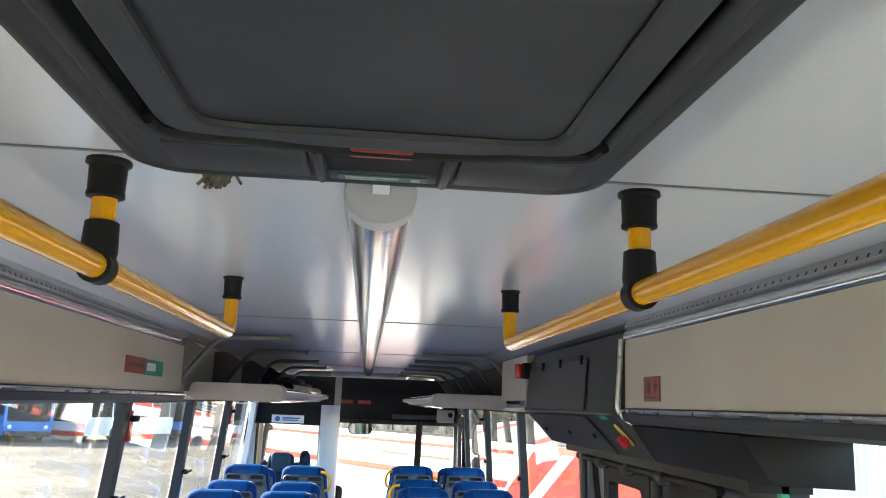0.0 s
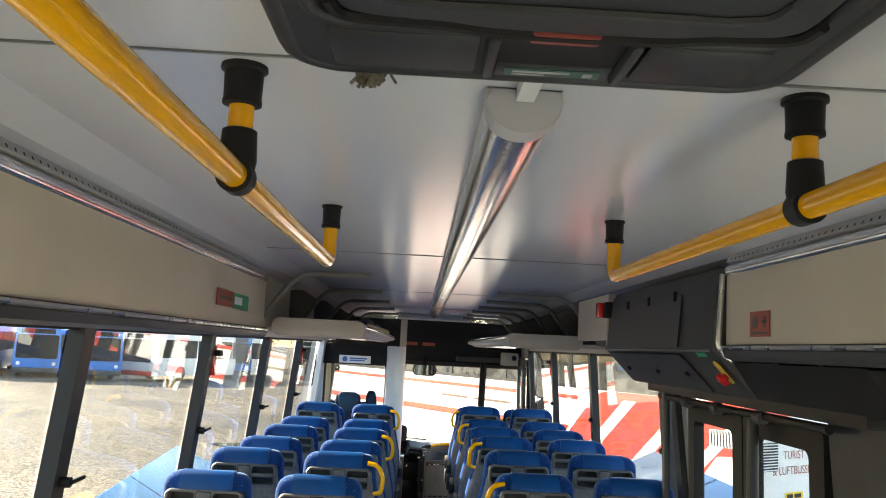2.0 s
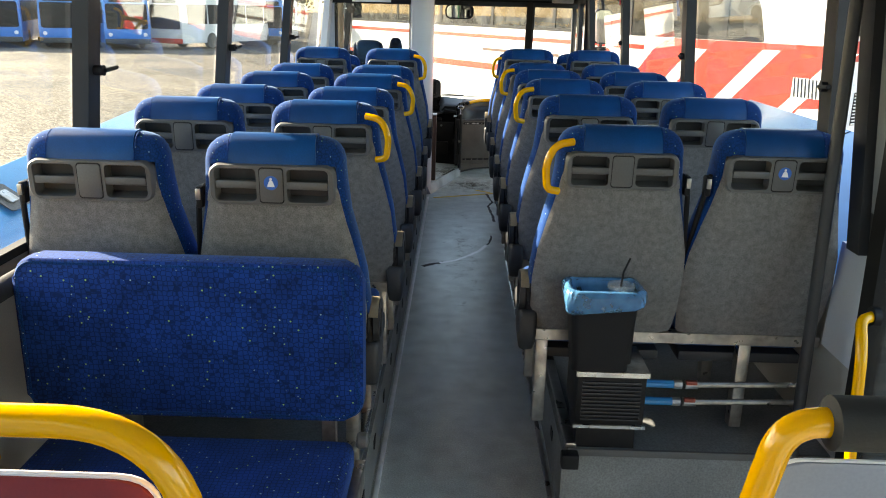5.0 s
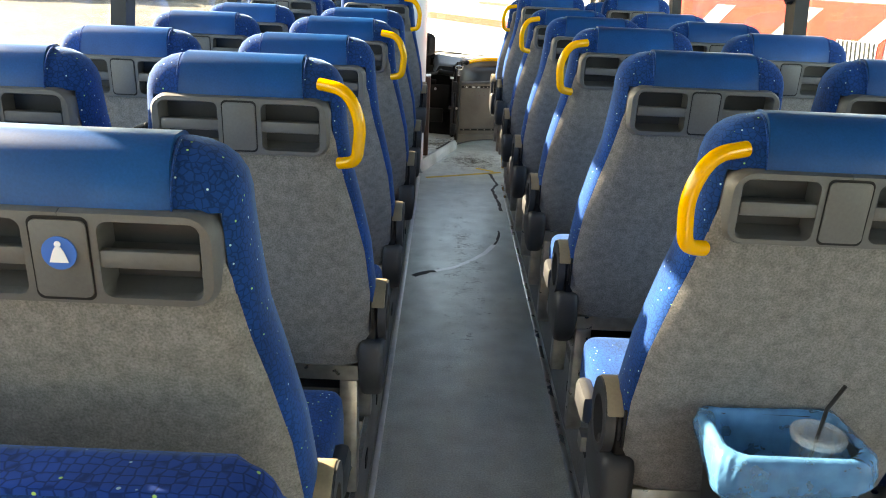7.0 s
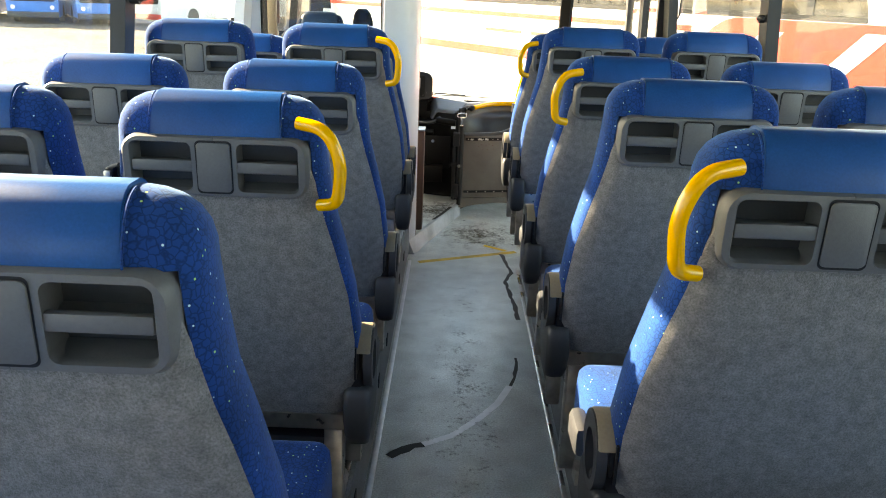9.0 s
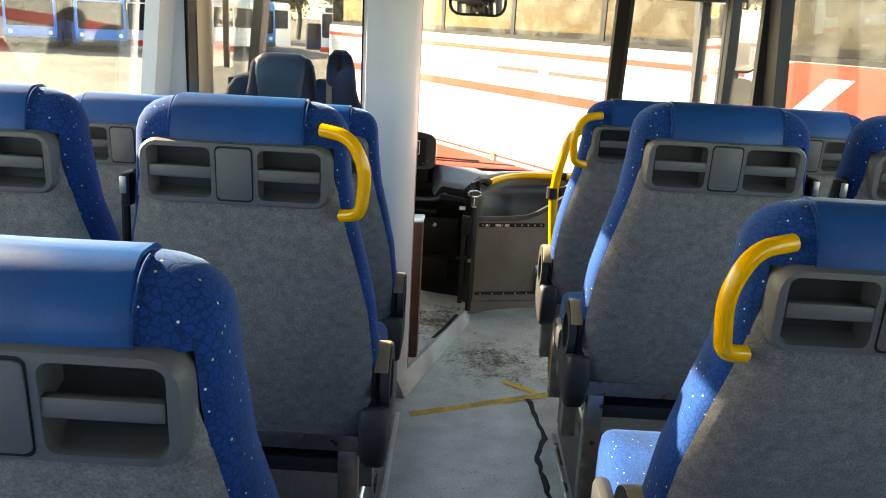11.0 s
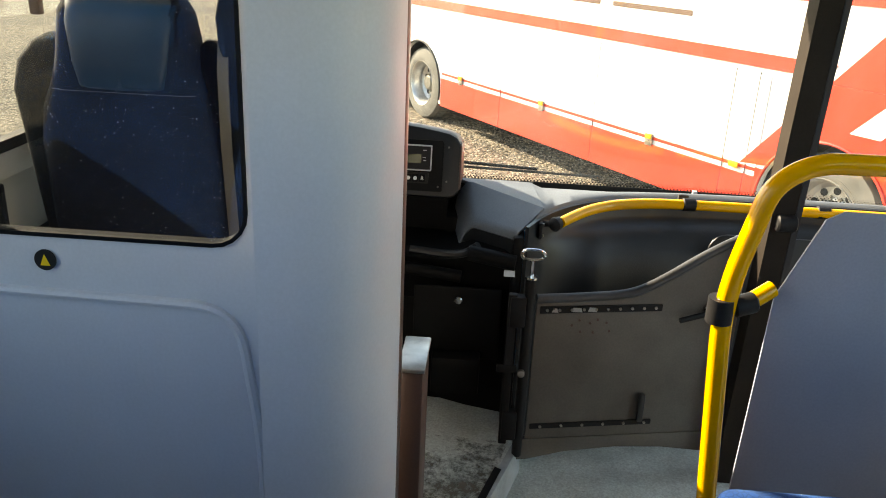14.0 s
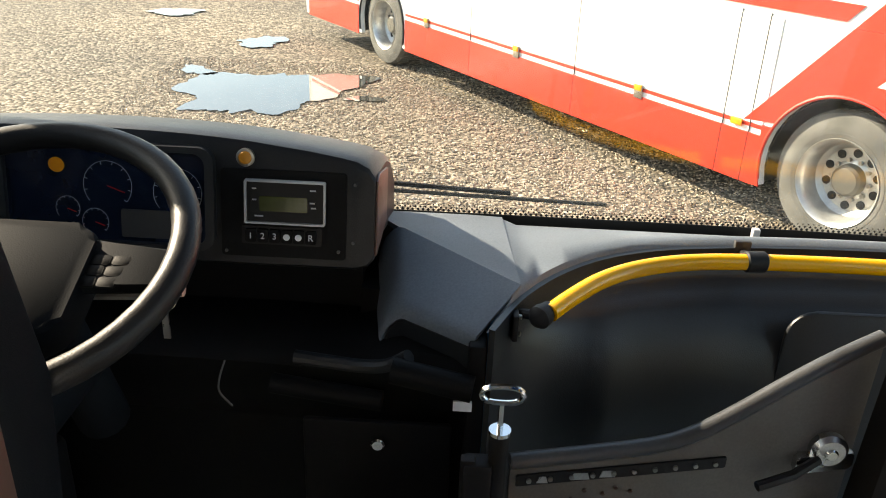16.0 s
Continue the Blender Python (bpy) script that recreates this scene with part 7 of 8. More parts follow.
part("housing", prism(bmesh.new(), rounded(1.40, 1.60, 1.30, 1.66, 0.06), 0.09, lambda a, b, d: (a, 12.05 + d, b), bevel=0.02), M_BLACK, om)
part("mirror_glass", prism(bmesh.new(), rounded(1.415, 1.585, 1.315, 1.645, 0.05), 0.003, lambda a, b, d: (a, 12.045 + d, b)), M_MIRROR, om, smooth=False)
part("lower_mirror", prism(bmesh.new(), rounded(1.40, 1.60, 1.12, 1.27, 0.05), 0.08, lambda a, b, d: (a, 12.05 + d, b), bevel=0.02), M_BLACK, om)
part("arm", tubes(0.018, fillet([(1.1, 11.75, 1.98), (1.3, 12.10, 2.0), (1.5, 12.12, 1.75), (1.5, 12.12, 1.2)], 0.1), seg=10), M_BLACK, om)
wp = holder("windscreen_wiper", "black windscreen wiper at rest", "wiper")
part("arm", tubes(0.0055, [(-0.55, 11.90, 0.775), (-0.22, 11.89, 0.750), (0.05, 11.885, 0.741)], seg=8), M_BLACK, wp)
part("blade", tubes(0.0045, [(-0.24, 11.878, 0.738), (0.255, 11.874, 0.730)], seg=8), M_RUBBER, wp)
bd = holder("hanging_ornament", "small dried hanging ornament by the cab window", "ornament")
bm = bmesh.new()
for a in range(0, 360, 60):
    disc(bm, (-0.98 + 0.022 * math.cos(radians(a)), 10.62, 1.60 + 0.022 * math.sin(radians(a))), (0, 1, 0), 0.016, 0.006, 12, 0.002)
part("petals", bm, M_TAUPE, bd)
part("cord", tubes(0.002, [(-0.98, 10.62, 1.62), (-0.985, 10.62, 1.86)], seg=5), M_TAUPE, bd)

# folded coat and roll in the left rack
ct = holder("folded_coat", "crumpled beige coat lying in the luggage rack", "coat")
bm = bmesh.new()
bmesh.ops.create_icosphere(bm, subdivisions=4, radius=1.0)
for v in bm.verts:
    n3 = noise.noise(v.co * 2.3) * 0.25 + noise.noise(v.co * 6.0) * 0.10
    v.co = Vector((v.co.x * 0.17 * (1 + n3), v.co.y * 0.26 * (1 + n3), v.co.z * 0.075 * (1 + n3)))
    v.co += Vector((-0.62, 8.6, 2.005))
part("cloth", bm, M_TAUPE, ct, angle=80)
rl = holder("rolled_blind", "ochre roll with black end cap on the luggage rack", "roll")
part("roll", tubes(0.030, [(-0.450, 6.76, 1.975), (-0.40, 9.0, 1.978)], seg=16), M_GOLD, rl)
part("end_cap", tubes(0.033, [(-0.451, 6.70, 1.975), (-0.450, 6.765, 1.975)], seg=16), M_BLACK, rl, "black end cap")

# ---- floor marks ----
def ribbon(name, pts, w, mat, label, lift=0.0015, wob=0.0, seed=1):
    rnd = random.Random(seed)
    pts = [Vector((*p, 0)) for p in pts]
    fine = []
    for a, b in zip(pts, pts[1:]):
        n = max(2, int((b - a).length / 0.03))
        fine += [a.lerp(b, i / n) for i in range(n)]
    fine.append(pts[-1])
    rows = []
    for i, p in enumerate(fine):
        d = (fine[min(i + 1, len(fine) - 1)] - fine[max(i - 1, 0)]).normalized()
        s = Vector((-d.y, d.x, 0))
        k = w * rnd.uniform(0.7, 1.3) if wob else w
        o = s * rnd.uniform(-wob, wob)
        rows.append([p + o + s * k / 2 + Vector((0, 0, 0.0005)), p + o + Vector((0, 0, lift)), p + o - s * k / 2 + Vector((0, 0, 0.0005))])
    return thing(name, sheet(bmesh.new(), rows), mat, label, "floor mark", kind="structure")


ribbon("floor_weld", [(-0.10, 8.265), (0.0, 8.33), (0.10, 8.46), (0.17, 8.575), (0.225, 8.72)], 0.028, M_SEAL, "pale curved weld across the floor")
ribbon("floor_crack", [(-0.21, 8.18), (-0.16, 8.235), (-0.10, 8.265)], 0.04, M_SEALD, "dark sealed crack in the floor", wob=0.006, seed=3)
ribbon("floor_crack", [(0.225, 8.72), (0.25, 8.80), (0.262, 8.90), (0.268, 8.98)], 0.014, M_SEALD, "dark sealed crack in the floor", wob=0.003, seed=4)
ribbon("floor_crack", [(0.31, 9.40), (0.30, 9.60), (0.282, 9.80), (0.277, 9.93), (0.315, 10.07), (0.30, 10.2), (0.275, 10.40)], 0.020, M_SEALD, "dark wavy crack in the floor", wob=0.004, seed=5)
ribbon("yellow_line", [(-0.205, 10.20), (0.365, 10.455)], 0.042, M_YTAPE, "worn yellow line across the aisle", lift=0.001)
ribbon("yellow_tape_scrap", [(0.18, 10.56), (0.31, 10.47)], 0.032, M_YBRIGHT, "bright yellow tape scrap on the floor", lift=0.003)
def mud_material(name, color, cx, cy, rx, ry, cover):
    """A thin film of dried mud, broken up by noise and thinning out from its middle."""
    m = bpy.data.materials.new(name)
    m.use_nodes = True
    t = m.node_tree
    b = t.nodes["Principled BSDF"]
    b.inputs["Roughness"].default_value = 0.95
    b.inputs["Specular IOR Level"].default_value = 0.1
    b.inputs["Base Color"].default_value = (*color, 1)
    co = t.nodes.new("ShaderNodeTexCoord")
    last = None
    for scale, weight in ((11.0, 0.5), (55.0, 0.5)):
        n = t.nodes.new("ShaderNodeTexNoise")
        n.inputs["Scale"].default_value = scale
        n.inputs["Detail"].default_value = 7
        n.inputs["Roughness"].default_value = 0.7
        t.links.new(co.outputs["Object"], n.inputs["Vector"])
        k = t.nodes.new("ShaderNodeMath")
        k.operation = "MULTIPLY_ADD"
        k.inputs[1].default_value = weight
        k.inputs[2].default_value = 0.0
        t.links.new(n.outputs[0], k.inputs[0])
        if last is not None:
            t.links.new(last, k.inputs[2])
        last = k.outputs[0]
    off = t.nodes.new("ShaderNodeVectorMath")
    off.operation = "SUBTRACT"
    off.inputs[1].default_value = (cx, cy, 0.0)
    t.links.new(co.outputs["Object"], off.inputs[0])
    div = t.nodes.new("ShaderNodeVectorMath")
    div.operation = "MULTIPLY"
    div.inputs[1].default_value = (1 / rx, 1 / ry, 0.0)
    t.links.new(off.outputs[0], div.inputs[0])
    far = t.nodes.new("ShaderNodeVectorMath")
    far.operation = "LENGTH"
    t.links.new(div.outputs[0], far.inputs[0])
    thin = t.nodes.new("ShaderNodeMath")
    thin.operation = "MULTIPLY_ADD"
    thin.inputs[1].default_value = -0.16
    t.links.new(far.outputs["Value"], thin.inputs[0])
    t.links.new(last, thin.inputs[2])
    r = t.nodes.new("ShaderNodeMapRange")
    r.inputs[1].default_value, r.inputs[2].default_value = 0.46 - cover, 0.60 - cover
    r.inputs[3].default_value, r.inputs[4].default_value = 0.0, 0.8
    t.links.new(thin.outputs[0], r.inputs[0])
    t.links.new(r.outputs[0], b.inputs["Alpha"])
    return m


M_MUD = mud_material("entrance_mud", (0.15, 0.138, 0.11), 0.16, 10.78, 0.36, 0.36, 0.06)
M_MUDCAB = mud_material("cab_floor_mud", (0.16, 0.15, 0.125), -0.10, 11.05, 0.30, 0.35, 0.08)
M_SCUFF = mud_material("aisle_scuffs", (0.16, 0.16, 0.15), 0.05, 8.5, 0.35, 3.2, -0.035)
thing("dried_mud", sheet(bmesh.new(), [[(-0.19, 10.34, 0.0009), (0.39, 10.34, 0.0009)], [(0.04, 11.28, 0.0009), (0.62, 11.28, 0.0009)]]), M_MUD, "dried mud spread over the entrance floor", "mud", kind="stuff", smooth=False)
thing("dried_mud", sheet(bmesh.new(), [[(-0.60, 10.55, 0.0809), (-0.19, 10.55, 0.0809)], [(-0.60, 11.28, 0.0809), (0.0, 11.28, 0.0809)]]), M_MUDCAB, "dried mud on the driver's floor", "mud", kind="stuff", smooth=False)
thing("floor_scuffs", sheet(bmesh.new(), [[(-0.24, 5.0, 0.0009), (0.335, 5.0, 0.0009)], [(-0.24, 10.2, 0.0009), (0.335, 10.2, 0.0009)]]), M_SCUFF, "worn scuffs and dirt along the aisle", "scuffs", kind="stuff", smooth=False)

# ---- the yard outside ----
GZ = -1.10
bm = bmesh.new()
rows = []
edges = [-320, -120, -60, -30, -15, -8, -4, 0, 4, 8, 15, 30, 60, 120, 320]
for y in edges:
    rows.append([(x, y + 10, GZ + 0.02 * noise.noise(Vector((x * 0.13, y * 0.13, 0.3))) - 0.012 if abs(x) < 70 and abs(y) < 70 else GZ) for x in edges])
sheet(bm, rows)
thing("ground", bm, M_GRAVEL, "wet gravel yard with worn tracks", "ground", kind="structure")


def puddle(cx, cy, rx, ry, turn, seed):
    rnd = random.Random(seed)
    n = 260
    ph = [rnd.uniform(0, 6.28) for _ in range(4)]
    vs = []
    bm = bmesh.new()
    for i in range(n):
        a = 2 * math.pi * i / n
        k = 1 + 0.22 * math.sin(2 * a + ph[0]) + 0.14 * math.sin(3 * a + ph[1]) + 0.10 * math.sin(5 * a + ph[2]) + 0.06 * math.sin(9 * a + ph[3]) + 0.16 * noise.noise(Vector((3.5 * math.cos(a), 3.5 * math.sin(a), seed * 2.7))) + 0.10 * noise.noise(Vector((8 * math.cos(a), 8 * math.sin(a), seed * 1.3))) + 0.025 * noise.noise(Vector((34 * math.cos(a), 34 * math.sin(a), seed * 0.7)))
        x, y = rx * k * math.cos(a), ry * k * math.sin(a)
        vs.append(bm.verts.new((cx + x * math.cos(turn) - y * math.sin(turn), cy + x * math.sin(turn) + y * math.cos(turn), GZ + 0.009)))
    bm.faces.new(vs)
    thing("puddle", bm, M_PUDDLE, "shallow rain puddle on the gravel", "puddle", kind="structure", smooth=False)


puddle(-2.45, 19.75, 0.80, 1.20, -0.28, 1)
puddle(-3.2, 22.6, 0.35, 0.40, 0.2, 2)
puddle(-1.25, 19.55, 0.22, 0.12, 0.3, 11)
puddle(-3.55, 20.6, 0.16, 0.30, 0.5, 12)
puddle(-5.3, 24.9, 0.5, 0.3, 0.0, 6)

# loose stones near the windscreen
rng = np.random.default_rng(7)
N = 60000
base = np.array([(1, 0, 0), (-1, 0, 0), (0, 1, 0), (0, -1, 0), (0, 0, 1), (0, 0, -1)], float)
tri = np.array([(0, 2, 4), (2, 1, 4), (1, 3, 4), (3, 0, 4), (2, 0, 5), (1, 2, 5), (3, 1, 5), (0, 3, 5)])
px = rng.uniform(-4.0, 4.3, N)
py = 12.4 + 9.0 * rng.uniform(0, 1, N) ** 1.3
sz = rng.uniform(0.006, 0.017, (N, 1, 3)) * np.array([1.2, 1.0, 0.7])
ang = rng.uniform(0, 6.28, N)
pts = base[None] * sz * rng.uniform(0.75, 1.25, (N, 6, 1))
c, s = np.cos(ang)[:, None], np.sin(ang)[:, None]
pts = np.stack([pts[..., 0] * c - pts[..., 1] * s, pts[..., 0] * s + pts[..., 1] * c, pts[..., 2]], -1)
pz = np.array([GZ - 0.006 for a, b in zip(px, py)])
pts += np.stack([px, py, pz + 0.003], -1)[:, None]
me = bpy.data.meshes.new("gravel_stones")
me.from_pydata(pts.reshape(-1, 3).tolist(), [], (tri[None] + 6 * np.arange(N)[:, None, None]).reshape(-1, 3).tolist())
me.materials.append(M_STONE)
tagged(new("gravel_stones", me), "loose gravel stones scattered over the yard", "gravel", kind="stuff")

# open side flaps of our own bus
def side_flap(side, y0, y1, x_out, z_in, z_out, flare=0.0, latch=0.36):
    f = holder("side_flap", "open sky-blue side flap of the bus with latch", "hatch")
    x_in = side * 1.30
    xo = side * x_out
    n = Vector((-(z_out - z_in) * side, 0, abs(xo - x_in))).normalized()
    edge = lambda a: xo + side * flare * (a - y0)
    to = lambda a, b, d: (x_in + (edge(a) - x_in) * b + n.x * d, a, z_in + (z_out - z_in) * b + n.z * d)
    part("panel", prism(bmesh.new(), [(y0, 0.0), (y1, 0.0), (y1, 1.0), (y0, 1.0)], 0.03, to, bevel=0.006), M_BLUEBODY, f)
    part("seam", prism(bmesh.new(), [((y0 + y1) / 2 - 0.004, 0.01), ((y0 + y1) / 2 + 0.004, 0.01), ((y0 + y1) / 2 + 0.004, 0.99), ((y0 + y1) / 2 - 0.004, 0.99)], 0.002, lambda a, b, d: to(a, b, d + 0.0305)), M_RUBBER, f, smooth=False)
    lt = part("latch_plate", prism(bmesh.new(), rounded(y0 + latch, y0 + latch + 0.14, 0.62, 0.86, 0.02), 0.004, lambda a, b, d: to(a, b, d + 0.031)), M_DARKP, f)
    part("latch_handle", prism(bmesh.new(), rounded(y0 + latch + 0.04, y0 + latch + 0.10, 0.68, 0.80, 0.012), 0.006, lambda a, b, d: to(a, b, d + 0.036)), M_STEEL, lt)
    part("reflector", prism(bmesh.new(), rounded(y0 + latch - 0.19, y0 + latch - 0.09, 0.68, 0.82, 0.03), 0.008, lambda a, b, d: to(a, b, d + 0.031)), M_AMBER, f, "orange reflector")
    part("edge_seal", tubes(0.008, [to(y0, 0.99, 0.015), to(y1, 0.99, 0.015)], seg=8), M_RUBBER, f)


side_flap(-1, 5.20, 8.1, 1.65, 0.72, 1.0, 0.10, 0.60)
side_flap(1, 5.72, 8.7, 1.98, 0.74, 1.06)


def wheel(parent, x, y, z, r, w, axis=1):
    """A tyre with tread blocks and a rim; its outer face looks along +y (axis 1)."""
    t = part("wheel", turned(bmesh.new(), (x, y - w / 2, z), (0, 1, 0), [(-w / 2, r * 0.60), (-w / 2, r * 0.80), (-w * 0.42, r * 0.97), (-w * 0.3, r), (w * 0.3, r), (w * 0.42, r * 0.97), (w / 2, r * 0.80), (w / 2 + 0.004, r * 0.66), (w / 2 - 0.01, r * 0.60)], 48, closed=True), M_TYRE, parent)
    rim = part("rim", turned(bmesh.new(), (x, y - w / 2, z), (0, 1, 0), [(-0.02, 0.10), (w / 2 - 0.20, r * 0.30), (w / 2 - 0.195, r * 0.45), (w / 2 - 0.16, r * 0.52), (w / 2 - 0.05, r * 0.555), (w / 2 - 0.004, r * 0.60), (w / 2 + 0.006, r * 0.625), (w / 2 - 0.01, r * 0.635), (-0.05, r * 0.62)], 48), M_RIM, t, "dull aluminium dished rim")
    for k in range(10):
        a = 2 * math.pi * (k + 0.5) / 10
        part("hand_hole", disc(bmesh.new(), (x + r * 0.385 * math.cos(a), y - 0.192, z + r * 0.385 * math.sin(a)), (0, 1, 0), r * 0.062, 0.012, 14), M_BLACK, rim)
    part("hub", turned(bmesh.new(), (x, y - w / 2, z), (0, 1, 0), [(w / 2 - 0.20, r * 0.24), (w / 2 - 0.12, r * 0.22), (w / 2 - 0.10, r * 0.18), (w / 2 - 0.095, r * 0.03)], 28), M_COVER, t)
    for k in range(10):
        a = 2 * math.pi * k / 10
        part("wheel_nut", disc(bmesh.new(), (x + r * 0.285 * math.cos(a), y - 0.182, z + r * 0.285 * math.sin(a)), (0, 1, 0), 0.016, 0.035, 8), M_STEEL, t)
    for f in (0.70, 0.90):
        bm = bmesh.new()
        tube(bm, [(x + r * f * math.cos(radians(g)), y + (0.002 if f < 0.8 else -0.026), z + r * f * math.sin(radians(g))) for g in range(0, 361, 10)], 0.003, 5)
        part("sidewall_ridge", bm, M_TYRE, t)
    bm = bmesh.new()
    for k in range(60):
        a = 2 * math.pi * k / 60
        m = Matrix.Translation((x, 0, z)) @ Matrix.Rotation(-a, 4, "Y")
        for o in (0.0, 0.5):
            b2 = bmesh.new()
            box(b2, r - 0.012, r + 0.008, y - w * (0.85 - 0.42 * o) , y - w * (0.50 - 0.40 * o), -0.014, 0.014)
            for v in b2.verts:
                v.co = m @ v.co
            tmp = bpy.data.meshes.new("t")
            b2.to_mesh(tmp)
            b2.free()
            bm.from_mesh(tmp)
            bpy.data.meshes.remove(tmp)
    tr = part("tread", bm, M_TYRE, t, smooth=False)
    tagged(tr, kind="stuff")
    return t


def arch_outline(x0, x1, z0, z1, wheels, r):
    """A side panel's outline with round arches cut from its lower edge."""
    pts = [(x0, z0)]
    for wx, wz in wheels:
        h = math.sqrt(max(0.0, r * r - (z0 - wz) ** 2))
        a0 = math.atan2(z0 - wz, -h)
        a1 = math.atan2(z0 - wz, h)
        if a0 < 0:
            a0 += 2 * math.pi
        for i in range(17):
            a = a0 + (a1 - a0) * i / 16
            pts.append((wx + r * math.cos(a), wz + r * math.sin(a)))
    return pts + [(x1, z0), (x1, z1), (x0, z1)]


# ---- the red and white coach ahead ----
coach = holder("parked_coach", "white coach with red skirt and red sweeping tail", "coach", at=(4.49, 13.09, GZ), turn=124.4)
L, R0, F0, WR = 12.7, 3.35, 10.2, 0.52
whs = [(R0, WR), (F0, WR)]
on = lambda a, b, d: (a, 0.0 - d, b)
proud = lambda k: (lambda a, b, d: (a, k - d, b))
part("side_body", prism(bmesh.new(), arch_outline(0.0, L, 0.32, 1.62, whs, 0.62), 0.06, on), M_COACHW, coach, angle=25)
part("far_side", boxes((0.0, L, -2.55, -2.49, 0.32, 3.05)), M_COACHW, coach, smooth=False)
part("roof", prism(bmesh.new(), [(-2.55, 3.02), (0.0, 3.02), (-0.04, 3.22), (-0.22, 3.36), (-1.27, 3.42), (-2.33, 3.36), (-2.51, 3.22)], L, lambda a, b, d: (d, a, b)), M_COACHW, coach, angle=25)
part("underside", boxes((0.05, L - 0.05, -2.48, -0.40, 0.40, 0.46)), M_BLACK, coach, smooth=False)
part("inner_floor", boxes((0.05, L - 0.05, -2.48, -0.07, 1.30, 1.34)), M_DARKP, coach, smooth=False)
cuts = [(0.10, R0 - 0.66), (R0 + 0.66, 4.123), (4.127, 4.383), (4.387, 6.213), (6.217, 8.033), (8.037, F0 - 0.66), (F0 + 0.66, L - 0.1)]
for a, b in cuts:
    part("skirt_panel", prism(bmesh.new(), [(a + 0.0015, 0.30), (b - 0.0015, 0.30), (b - 0.0015, 0.70), (a + 0.0015, 0.70)], 0.012, proud(0.012), bevel=0.003), M_COACHR, coach, smooth=False)
    part("stripe", prism(bmesh.new(), [(a + 0.0015, 0.745), (b - 0.0015, 0.745), (b - 0.0015, 0.775), (a + 0.0015, 0.775)], 0.006, proud(0.006)), M_COACHR, coach, smooth=False)
for a, b in cuts[1:]:
    part("locker_door", prism(bmesh.new(), [(a + 0.0015, 0.785), (b - 0.0015, 0.785), (b - 0.0015, 1.58), (a + 0.0015, 1.58)], 0.008, proud(0.008), bevel=0.002), M_COACHW, coach, smooth=False)
for s in (-1, 1):  # red skirt rounded to the rear wheel arch
    edge = [(R0 + s * 0.628 * math.cos(radians(g)), WR + 0.628 * math.sin(radians(g))) for g in range(-20, 26, 5)]
    part("arch_skirt", prism(bmesh.new(), edge + [(R0 + s * 0.662, 0.785), (R0 + s * 0.662, 0.305)], 0.011, proud(0.011)), M_COACHR, coach, smooth=False)
for x in (4.125, 4.385, 6.215, 8.035):
    part("panel_seam", boxes((x - 0.002, x + 0.002, 0.0012, 0.0105, 0.30, 1.60)), M_DARKP, coach, smooth=False)
for x in (5.28, 7.10, 8.95):
    mk = part("locker_catch", boxes((x, x + 0.10, 0.013, 0.024, 0.68, 0.81), bevel=0.004), M_STEEL, coach)
    part("side_marker", boxes((x + 0.006, x + 0.094, 0.0245, 0.032, 0.75, 0.805), bevel=0.003), M_AMBER, mk, "amber side marker lamp")
part("side_marker", boxes((4.19, 4.30, 0.013, 0.026, 0.73, 0.785), bevel=0.004), M_AMBER, coach, "amber side marker lamp")
for wx, wz in whs:
    bm = bmesh.new()
    tube(bm, [(wx + 0.625 * math.cos(radians(a)), 0.012, wz + 0.625 * math.sin(radians(a))) for a in range(-14, 195, 8)], 0.014, 8)
    part("arch_lip", bm, M_COACHR if wx == R0 else M_RUBBER, coach)
    wheel(coach, wx, -0.04, wz, WR, 0.29)
    bm = bmesh.new()
    sheet(bm, [[(wx + 0.61 * math.cos(radians(a)), y, wz + 0.61 * math.sin(radians(a))) for a in range(-16, 197, 12)] for y in (-0.06, -0.60)])
    part("arch_liner", thick(bm, 0.01), M_BLACK, coach)
def slanted(c0, c1, z0, z1):
    """A band that leans at 45 degrees: its edges lie where along + height = c."""
    return [(c1 - z0, z0), (c0 - z0, z0), (c0 - z1, z1), (c1 - z1, z1)]


part("sweep", prism(bmesh.new(), [(0.02, 0.785)] + [(R0 + 0.628 * math.cos(radians(g)), WR + 0.628 * math.sin(radians(g))) for g in range(155, 24, -6)] + [(4.19, 0.79), (3.46, 1.60), (0.02, 1.60)], 0.010, proud(0.010)), M_COACHR, coach, smooth=False)
part("tail_upper", prism(bmesh.new(), [(0.02, 1.602), (3.458, 1.602), (2.86, 2.27), (2.70, 2.36), (2.55, 2.395), (0.02, 2.395)], 0.010, proud(0.010)), M_COACHR, coach, smooth=False)
for c0, c1, zb, zt in ((4.20, 4.46, 1.26, 2.27), (3.09, 3.35, 0.79, 2.31), (2.08, 2.31, 1.20, 2.33)):
    part("slash", prism(bmesh.new(), slanted(c0, c1, zb, zt), 0.004, proud(0.0145)), M_COACHW, coach, smooth=False)
part("slash", prism(bmesh.new(), [(0.03, 0.95), (0.95, 0.95), (0.42, 1.62), (0.03, 1.66)], 0.004, proud(0.0145)), M_COACHW, coach, smooth=False)
vent = part("side_vent", boxes((0.09, 0.55, 0.0145, 0.017, 1.76, 2.0)), M_COACHW, coach, smooth=False)
for k in range(9):
    part("louvre", prism(bmesh.new(), [(0.095 + k * 0.05, 1.765), (0.113 + k * 0.05, 1.765), (0.135 + k * 0.05, 1.995), (0.117 + k * 0.05, 1.995)], 0.004, proud(0.0215)), M_BLACK, vent, smooth=False)
